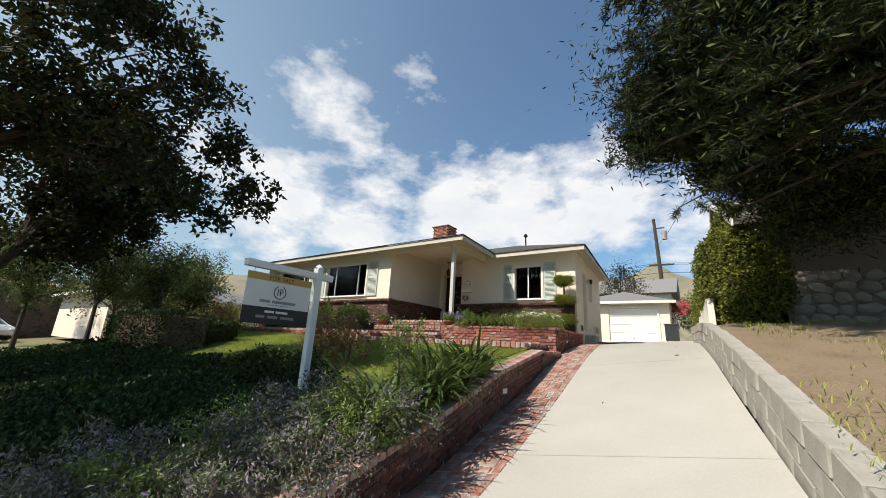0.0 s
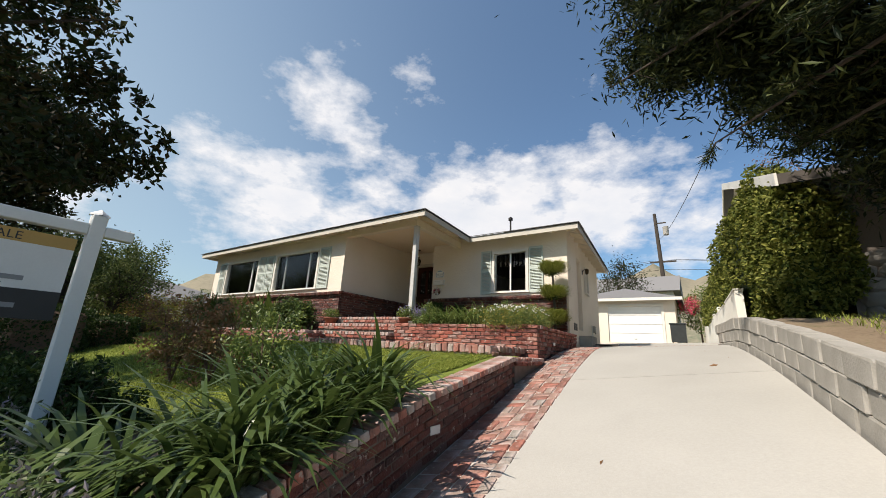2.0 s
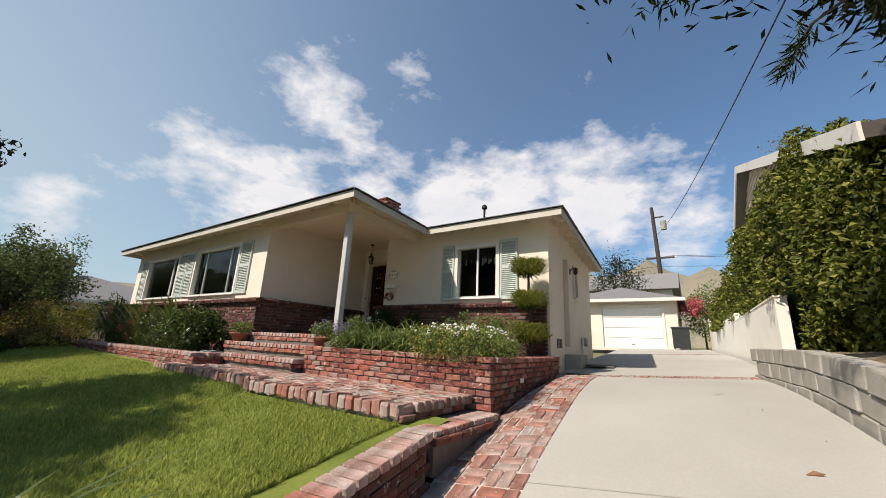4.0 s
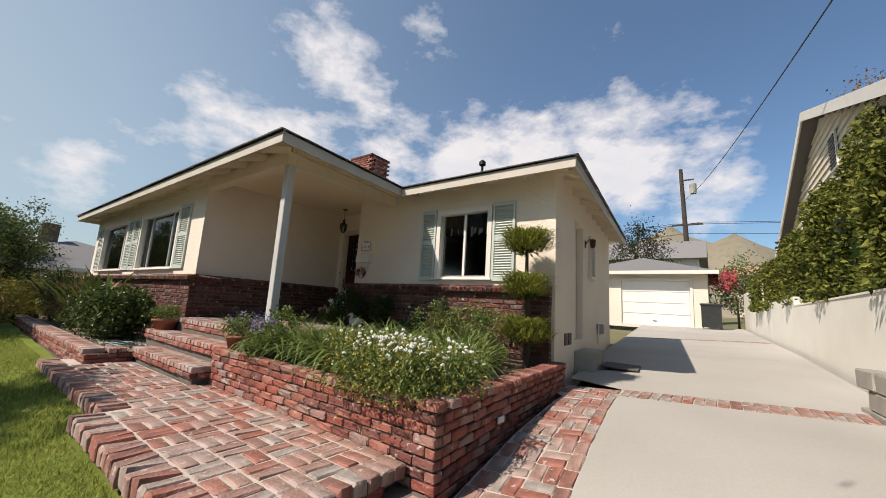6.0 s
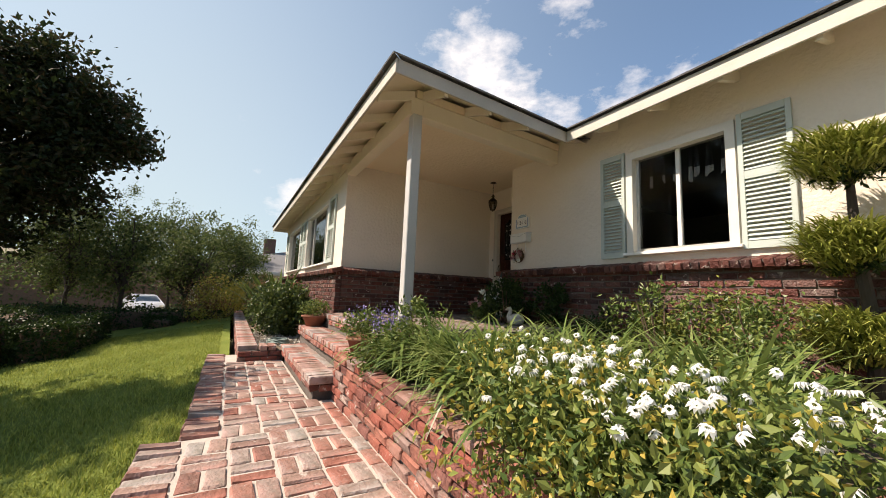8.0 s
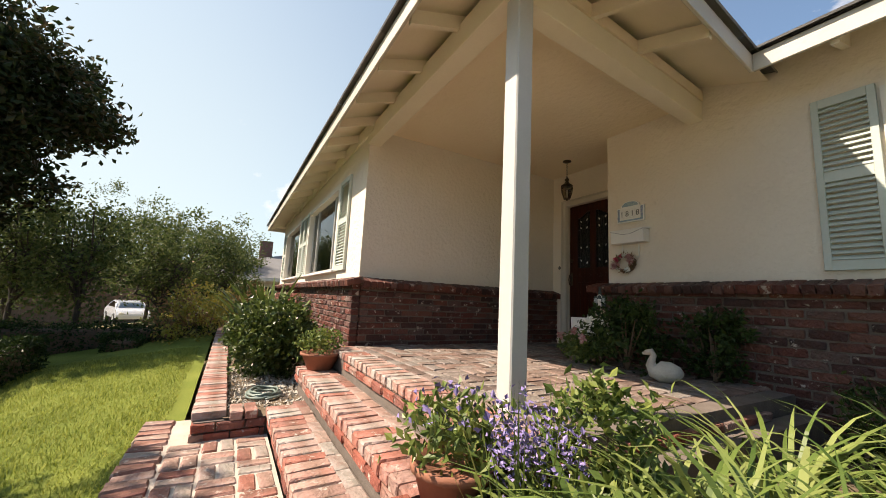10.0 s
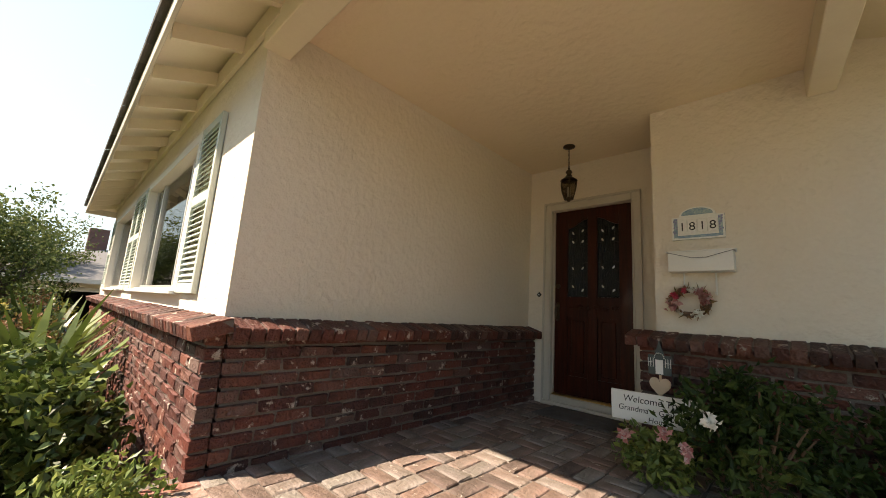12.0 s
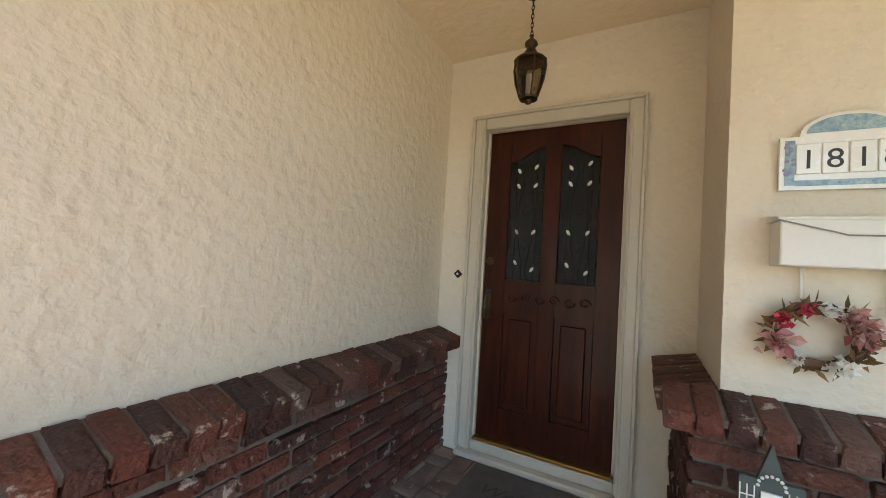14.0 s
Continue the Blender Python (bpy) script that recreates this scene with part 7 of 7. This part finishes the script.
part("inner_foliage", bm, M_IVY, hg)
hp_ = np.concatenate([blob(21000, c, s, 0.78) for c, s in HB])
hp_ = hp_[(hp_[:, 2] > 4.12) | (hp_[:, 0] > 1.5)]
leaves("foliage", hp_, 0.095, 0.062, M_HEDGE, hg, up=-0.2)

# ---- neighbour's side ----
# stacked block retaining wall climbing with the drive
bw = thing("block_retaining_wall", (1.4, 7, 1.8), "weathered grey block retaining wall stepping up with the drive", "retaining wall")
rb = random.Random(15)
BLK = piece_meshes("block", 0.40, 0.19, 0.185, M_BLOCK, 5, 0.012, 0.006)
items = []


def yard_z(y):
    return float(np.interp(y, [-3, 0, 2, 4, 6, 8, 10, 11, 12.9, 20], [0.95, 1.2, 1.55, 1.95, 2.38, 2.75, 3.05, 3.14, 3.18, 3.3]))


for k in range(5):
    y = 13.6 - (0.2 if k % 2 else 0)
    while y > 0.2:
        z = yard_z(y) - 0.06 - 0.19 * k
        zq = z
        sl = math.atan((yard_z(y + 0.3) - yard_z(y - 0.3)) / 0.6)
        if zq > drive_z(drive_r(y), y) - 0.08:
            items.append((rb.choice(BLK), Matrix.Translation((drive_r(y) + 0.12 + rb.uniform(-0.01, 0.01), y, zq)) @ Euler((0, -sl + rb.uniform(-0.02, 0.02), math.pi / 2 + 0.08 + rb.uniform(-0.015, 0.015))).to_matrix().to_4x4()))
        y -= 0.408
items.sort(key=lambda q: -q[1].translation.y)
bm = bmesh.new()
for i in range(20):
    ya, yb = 0.2 + 12.6 * i / 20, 0.2 + 12.6 * (i + 1) / 20
    vs = [bm.verts.new(p) for p in ((drive_r(ya) + 0.09, ya, z_right(ya) - 0.3), (drive_r(ya) + 0.09, ya, yard_z(ya) - 0.12), (drive_r(yb) + 0.09, yb, yard_z(yb) - 0.12), (drive_r(yb) + 0.09, yb, z_right(yb) - 0.3))]
    bm.faces.new(vs)
part("mortar_core", bm, M_MORTAR, bw)
lay("block", items, bw, M_BLOCK)
rows = []
for i in range(27):
    y = -1.5 + 14.5 * i / 26
    l = drive_r(y) + 0.14
    rows.append([(l + (12 - l) * (j / 14) ** 1.6, y, yard_z(y) - 0.03 + 0.25 * (j / 14) + 0.03 * math.sin(j * 2.1 + i * 1.3)) for j in range(15)])
tagged(sheet("yard", rows, M_DIRT), "dry dirt yard with patches of thin grass", "yard")
N = 5000
gx_, gy_ = 1.6 + 2.6 * rng.uniform(0, 1, N), rng.uniform(3.0, 11.0, N)
keep = (np.sin(gx_ * 2.2 + 1) * np.sin(gy_ * 1.3) + 0.3 * rng.normal(size=N)) > 0.25
gx_, gy_ = gx_[keep], gy_[keep]
gz_ = np.array([yard_z(y) + 0.04 for y in gy_]) + 0.03
tagged(blades("weeds", np.stack([gx_, gy_, gz_], 1), rng.uniform(0, 6.28, len(gx_)), 0.07, 0.008, 1.0, 1.0, M_GRASS, None, "thin patchy grass on dirt", "stuff", "grass", steps=2), kind="stuff")

# white block wall beside the drive
ww = thing("white_block_wall", (1.0, 20, 3.0), "cream painted block wall beside the driveway", "wall")
bm = bmesh.new()
for a, b, top in ((13.85, 19.0, 4.08), (19.0, 23.5, 4.3), (23.5, 29.5, 5.0)):
    xa, xb = 1.22 - 0.035 * (a - 13.3), 1.22 - 0.035 * (b - 13.3)
    vs = [(xa, a), (xa + 0.16, a), (xb + 0.16, b), (xb, b)]
    prism(bm, vs, "z", 2.5, top)
part("wall_body", bm, M_CMU, ww)
bm = bmesh.new()
prism(bm, [(1.185, 13.83), (1.37, 13.83), (1.20, 19.0), (1.015, 19.0)], "z", 4.081, 4.11)
part("wall_cap", bm, M_CMU, ww)

# neighbour's stone-fronted house
nb = thing("neighbour_house", (6, 16, 3.0), "shaded neighbour house with rough stone base and gable roof", "house")
part("wall", box(boxed(2.75, 12, 12.4, 12.6, 2.6, 6.0), 2.75, 2.95, 12.6, 17.0, 2.6, 6.0), M_SHADED_STUCCO, nb)
part("roof", prism(bmesh.new(), [(11.5, 5.78), (21.8, 9.85), (32.1, 5.78), (32.1, 5.62), (21.8, 9.69), (11.5, 5.62)], "x", 1.9, 13), M_SHINGLE, nb, "dark shingled gable roof")
part("barge_board", prism(bmesh.new(), [(11.45, 5.80), (21.8, 9.89), (32.1, 5.80), (32.1, 5.55), (21.8, 9.62), (11.45, 5.55)], "x", 1.86, 1.9), M_TRIM, nb)
part("fascia", boxed(1.9, 13, 11.46, 11.5, 5.58, 5.78), M_DARKTRIM, nb)
sb = part("stone_base", boxed(2.72, 12, 12.32, 12.4, 2.6, 4.5), M_MORTAR, nb, "rough grey field-stone base")
stones = []
STN = []
for k in range(6):
    bm = bmesh.new()
    bmesh.ops.create_icosphere(bm, subdivisions=2, radius=0.5)
    for v in bm.verts:
        v.co *= 1 + random.uniform(-0.16, 0.16)
    mesh = bpy.data.meshes.new("stone")
    bm.to_mesh(mesh)
    bm.free()
    mesh.materials.append(M_STONE)
    STN.append(mesh)
z = 2.85
while z < 4.45:
    x = 2.75 + rb.uniform(0, 0.2)
    while x < 8.0:
        w = rb.uniform(0.26, 0.5)
        stones.append((rb.choice(STN), Matrix.Translation((x + w / 2, 12.32, z + rb.uniform(-0.03, 0.03))) @ Matrix.Rotation(rb.uniform(-0.3, 0.3), 4, "Y") @ Matrix.Diagonal((w * 1.02, 0.2, 0.29, 1))))
        x += w
    z += 0.25
stones.sort(key=lambda q: q[1].translation.x)
lay("stone", stones, sb, M_STONE)
nw = part("window", box(boxed(2.70, 2.76, 13.2, 13.3, 4.6, 5.5), 2.70, 2.76, 14.0, 14.1, 4.6, 5.5), M_TRIM, nb)
part("pane", boxed(2.735, 2.745, 13.3, 14.0, 4.6, 5.5), M_GLASS, nw)
part("flower_box", boxed(2.55, 2.75, 13.2, 14.1, 4.42, 4.6, 0.01), M_TRIM, nw)

# gable end with lap siding
ng = nb
gw = part("wall", prism(bmesh.new(), [(17.0, 2.8), (31.5, 2.8), (31.5, 5.8), (21.8, 9.6), (12.6, 6.0), (17.0, 6.0)], "x", 2.24, 2.5), M_SIDING, nb, "cream lap-sided gable end")
for k in range(22):
    z = 4.9 + 0.215 * k
    if z > 9.35:
        break
    ya = 12.7 if z < 6.0 else 12.7 + (z - 6.0) / 3.6 * 9.0
    yb = 31.4 if z < 5.8 else 31.4 - (z - 5.8) / 3.8 * 9.6
    part("siding_board", prism(bmesh.new(), [(2.238, z + 0.22), (2.195, z), (2.238, z)], "y", ya, yb), M_SIDING, gw)
gv = part("gable_vent", boxed(2.16, 2.2, 20.1, 20.75, 7.6, 8.55), M_TRIM, nb)
for k in range(9):
    part("slat", boxed(2.14, 2.16, 20.16, 20.69, 7.66 + 0.095 * k, 7.71 + 0.095 * k), M_BLACK, gv)
for k, (x, y, z) in enumerate(((4.2, 24.5, 5.5), (1.2, 31.5, 3.3), (2.6, 30.0, 3.3))):
    broad_tree("thin_tree", (x, y, z), 3.0 if k == 0 else 1.2, 0.08, (x, y, z + (5.0 if k == 0 else 2.4)), (1.2, 1.1, 1.4), 50, 30, 0.10, M_RUST if k != 1 else M_BIRCH, "thin-leaved tree behind the wall", 0.5, 40 + k, 10, shell=0.1, group="thin trees")
bg = thing("bougainvillea", (0.4, 30.6, 3.4), "bushy climber with red blooms behind the garage wall", "shrub")
leaves("foliage", blob(2500, (0.5, 30.8, 5.4), (1.3, 1.0, 1.5), 0.4), 0.12, 0.07, M_SHRUB, bg)
leaves("bloom", blob(350, (0.1, 30.2, 5.7), (0.6, 0.6, 0.6), 0.3), 0.12, 0.08, M_RED, bg, kind="stuff")
part("stem", tube(bmesh.new(), [(0.5, 30.8, 3.2), (0.45, 30.75, 5.0)], [0.06, 0.03], 6), M_TWIG, bg)

# ---- garage and yard behind ----
ga = thing("garage", (-3, 31, 3.4), "detached garage with a white panelled roll-up door", "garage")
GD = (-4.3, -1.35, 3.36, 5.52)
part("wall", wall_run("x", -6.5, -0.65, 28.5, 28.7, 3.2, 6.0, [GD]), M_STUCCO, ga)
part("wall", boxed(-0.85, -0.65, 28.7, 35, 3.2, 6.0), M_STUCCO, ga)
gd = part("garage_door", boxed(GD[0], GD[1], 28.60, 28.65, 3.34, 5.52), M_WHITE, ga, "white sectional garage door")
for k in range(4):
    part("panel", boxed(GD[0] + 0.02, GD[1] - 0.02, 28.575, 28.599, 3.36 + 0.54 * k, 3.88 + 0.54 * k, 0.01), M_WHITE, gd)
part("handle", boxed(-2.9, -2.75, 28.55, 28.575, 3.55, 3.58), M_BLACK, gd)
part("door_frame", box(boxed(GD[0] - 0.12, GD[1] + 0.12, 28.46, 28.5, 5.52, 5.66), GD[1], GD[1] + 0.12, 28.46, 28.5, 3.36, 5.519), M_TRIM, ga)
bm = bmesh.new()
hip(bm, -7.0, -0.25, 28.0, 35.5, 5.95, 0.34)
part("roof", bm, M_SHINGLE, ga)
part("fascia", box(boxed(-7.0, -0.25, 27.97, 28.0, 5.8, 5.97), -0.25, -0.22, 27.97, 35, 5.8, 5.97), M_TRIM, ga)

bn = thing("wheelie_bin", (-0.55, 27.7, 3.37), "dark plastic wheeled rubbish bin in front of the garage", "bin")
bm = bmesh.new()
prism(bm, [(27.45, 3.42), (28.0, 3.42), (28.08, 4.36), (27.36, 4.36)], "x", -0.92, -0.20)
part("body", bm, M_PLASTIC, bn)
part("lid", prism(bmesh.new(), [(27.33, 4.362), (28.1, 4.362), (28.12, 4.40), (27.8, 4.47), (27.33, 4.42)], "x", -0.96, -0.16), M_PLASTIC, bn)
part("label", boxed(-0.66, -0.46, 27.385, 27.392, 4.12, 4.22), M_WHITE, bn)
for x in (-0.90, -0.27):
    part("wheel", tube(bmesh.new(), [(x, 27.98, 3.50), (x + 0.05, 27.98, 3.50)], 0.12, 14), M_RUBBER, bn)

# house beyond the garage
hb = thing("rear_house", (-5, 46, 4), "pale house with a grey roof beyond the garage", "house")
part("wall", boxed(-12, -1.4, 45, 52, 3.4, 9.0), M_WHITE, hb)
part("roof", prism(bmesh.new(), [(44.2, 8.9), (48.5, 11.1), (52.8, 8.9)], "x", -13, -0.8), M_SHINGLE, hb)
part("window", boxed(-4.5, -3.0, 44.95, 44.99, 6.5, 7.8), M_GLASS, hb)
for k, (x, y, z, w) in enumerate(((9, 90, 9, 12), (24, 100, 10, 14), (-30, 110, 9, 12))):
    fh = thing("hill_house", (x, y, z), "tan hillside house with a low clay roof", "house", "hillside houses")
    part("wall", boxed(x - w / 2, x + w / 2, y, y + 8, z - 4, z + 3.4), M_STUCCO, fh)
    part("roof", prism(bmesh.new(), [(y - 0.6, z + 3.3), (y + 4, z + 5.4), (y + 8.6, z + 3.3)], "x", x - w / 2 - 0.6, x + w / 2 + 0.6), M_TILEROOF, fh)
    for j in range(3):
        part("window", boxed(x - w / 3 + j * w / 3 - 0.6, x - w / 3 + j * w / 3 + 0.6, y - 0.05, y - 0.01, z + 0.6, z + 2.2), M_GLASS, fh)
# tree behind the right side of the house
broad_tree("rear_tree", (-4.6, 36, 3.5), 2.5, 0.18, (-4.6, 36, 8.0), (2.0, 2.0, 2.2), 90, 60, 0.14, M_TREE, "dark green tree behind the house", 0.8, 60, 8)

# utility pole with crossarm and wires
up_ = thing("utility_pole", (-2.65, 50.4, 4), "leaning dark wooden utility pole with crossarm", "utility pole")
part("pole", tube(bmesh.new(), [(-2.2, 50.4, 3.5), (-2.45, 50.4, 12), (-2.68, 50.4, 18.9)], [0.26, 0.22, 0.17], 10), M_BARK, up_)
part("crossarm", boxed(-3.6, -1.0, 50.2, 50.35, 13.0, 13.16), M_BARK, up_)
part("crossarm", boxed(-2.7, -1.6, 50.2, 50.32, 17.6, 17.72), M_BARK, up_)
part("transformer", lathe(bmesh.new(), [(0.0, 16.2), (0.28, 16.22), (0.3, 17.2), (0.0, 17.3)], (-1.7, 50.4, 0), 12), M_BLOCK, up_)


def sag(name, a, b, drop, r_=0.014):
    a, b = Vector(a), Vector(b)
    tube_pts = [a.lerp(b, k / 24) - Vector((0, 0, 4 * drop * (k / 24) * (1 - k / 24))) for k in range(25)]
    w = part(name, tube(bmesh.new(), tube_pts, r_, 5), M_BLACK, up_)
    return w


sag("service_wire", (-2.5, 50.2, 15.6), (2.2, 11.8, 9.2), 0.7, 0.016)
for z, x0 in ((13.25, -3.4), (13.25, -1.2), (12.2, -2.4)):
    sag("wire", (x0, 50.3, z), (60, 62, z + 2.5), 1.2, 0.02)
    sag("wire", (x0, 50.3, z), (-70, 60, z + 1.0), 1.2, 0.02)

# ---- neighbours to the west and street ----
wh = thing("west_house", (-27, 12, 2), "low neighbour house with an open garage and grey roof", "house")
part("wall", wall_run("y", 7.0, 17.0, -25.2, -25.0, 1.6, 4.4, [(8.2, 11.4, 1.6, 3.9)]), M_STUCCO, wh)
part("wall", box(box(boxed(-36, -25.2, 6.8, 7.0, 1.6, 4.4), -36, -25.2, 17.0, 17.2, 1.6, 4.4), -36, -35.8, 7.0, 17.0, 1.6, 4.4), M_STUCCO, wh)
bm = bmesh.new()
hip(bm, -36.6, -24.3, 6.2, 17.8, 4.35, 0.3)
part("roof", bm, M_SHINGLE, wh)
part("fascia", box(boxed(-24.32, -24.28, 6.2, 17.8, 4.2, 4.36), -36.6, -24.3, 6.17, 6.2, 4.2, 4.36), M_TRIM, wh)
part("garage_trim", box(box(boxed(-25.0, -24.96, 8.05, 8.2, 1.7, 4.05), -25.0, -24.96, 11.4, 11.55, 1.7, 4.05), -25.0, -24.96, 8.2, 11.4, 3.9, 4.05), M_WHITE, wh)
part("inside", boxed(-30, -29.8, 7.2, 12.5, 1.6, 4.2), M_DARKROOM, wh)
part("chimney", boxed(-30.0, -29.3, 10.5, 11.2, 5.0, 6.8), M_BRICK_J, wh)
wh2 = thing("street_house", (-44, 2, 2), "distant house across the lawns with a brown roof", "house")
part("wall", boxed(-52, -42, 2, 10, 1.2, 4.4), M_SIDING, wh2)
bm = bmesh.new()
hip(bm, -53, -41, 1.2, 11, 4.3, 0.4)
part("roof", bm, M_TILEROOF, wh2)
part("window", boxed(-41.99, -41.95, 4, 5.5, 2.2, 3.4), M_GLASS, wh2)


def car(at, turn, paint, label):
    c = thing("parked_car", (0, 0, 0), label, "car", "parked cars")
    bm = bmesh.new()
    prof = [(-2.2, 0.35), (-2.25, 0.65), (-2.1, 0.88), (-1.75, 0.95), (-1.1, 1.38), (-0.4, 1.46), (0.5, 1.42), (1.15, 0.98), (2.0, 0.85), (2.22, 0.62), (2.2, 0.35)]
    prism(bm, prof, "y", -0.86, 0.86)
    for v in bm.verts:
        if v.co.z > 1.0:
            v.co.y *= 0.76
    bmesh.ops.bevel(bm, geom=[e for e in bm.edges], offset=0.05, segments=2, affect="EDGES")
    part("body", bm, paint, c, smooth=False)
    bm = bmesh.new()
    for s in (-1, 1):
        vs = [bm.verts.new(p) for p in ((-1.45, s * 0.80, 1.03), (-1.0, s * 0.69, 1.36), (0.45, s * 0.68, 1.37), (0.98, s * 0.80, 1.03))]
        bm.faces.new(vs)
    part("side_window", bm, M_GLASS, c)
    for a, b in (((0.58, 1.42), (1.16, 1.02)), ((-1.15, 1.40), (-1.72, 1.0))):
        vs = bmesh.new()
        q = [vs.verts.new(p) for p in ((a[0], -0.58, a[1] + 0.0), (a[0], 0.58, a[1]), (b[0], 0.74, b[1] + 0.01), (b[0], -0.74, b[1] + 0.01))]
        vs.faces.new(q)
        part("windscreen", vs, M_GLASS, c)
    for x in (-1.35, 1.35):
        for s in (-1, 1):
            w = part("wheel", tube(bmesh.new(), [(x, s * 0.72, 0.33), (x, s * 0.90, 0.33)], 0.33, 18), M_RUBBER, c)
            part("rim", tube(bmesh.new(), [(x, s * 0.895, 0.33), (x, s * 0.908, 0.33)], 0.2, 12), M_ALU, w)
    for s in (-1, 1):
        part("headlight", boxed(2.12, 2.24, s * 0.62 - 0.12, s * 0.62 + 0.12, 0.66, 0.78, 0.02), M_TILE, c)
        part("tail_light", boxed(-2.25, -2.16, s * 0.68 - 0.1, s * 0.68 + 0.1, 0.72, 0.86, 0.02), M_RED, c)
    c.matrix_basis = pose(*at, 0, 0, turn)
    return c


car((-21.5, 9.6, 1.55), 0, M_CAR, "dark parked car in the neighbouring driveway")
car((-15.5, -3.9, 0.3), 0, M_CAR, "dark parked car at the kerb")
car((-27.5, -4.0, 0.3), 0, M_CARW, "pale silver parked car along the street")
car((-36.0, 3.4, 1.2), 20, M_CARW, "pale silver car parked beyond the trees")

# hills all round the distance
vs, fs = [], []
n = 160
for k in range(n + 1):
    a = 2 * math.pi * k / n
    h = 150 + 22 * math.sin(a * 7 + 1) + 14 * math.sin(a * 17) + 9 * math.sin(a * 41 + 2) + 6 * noise.noise(Vector((a * 30, 0, 0)))
    north = max(0.0, math.cos(a - math.radians(92)))
    h = h * (0.25 + 0.78 * north)
    for d, f in ((520, -0.02), (640, 0.45), (800, 1.0), (1000, 0.8)):
        wob = 1 + 0.25 * noise.noise(Vector((a * 22, d * 0.01, 3)))
        vs.append((d * math.cos(a), d * math.sin(a), 2 + h * f * wob))
    if k:
        for j in range(3):
            i = 4 * k + j
            fs.append((i - 4, i, i + 1, i - 3))
tagged(raw("hills", vs, fs, M_HILL, None, "hazy dry hills along the horizon", "structure", "backdrop", smooth=True), kind="structure")
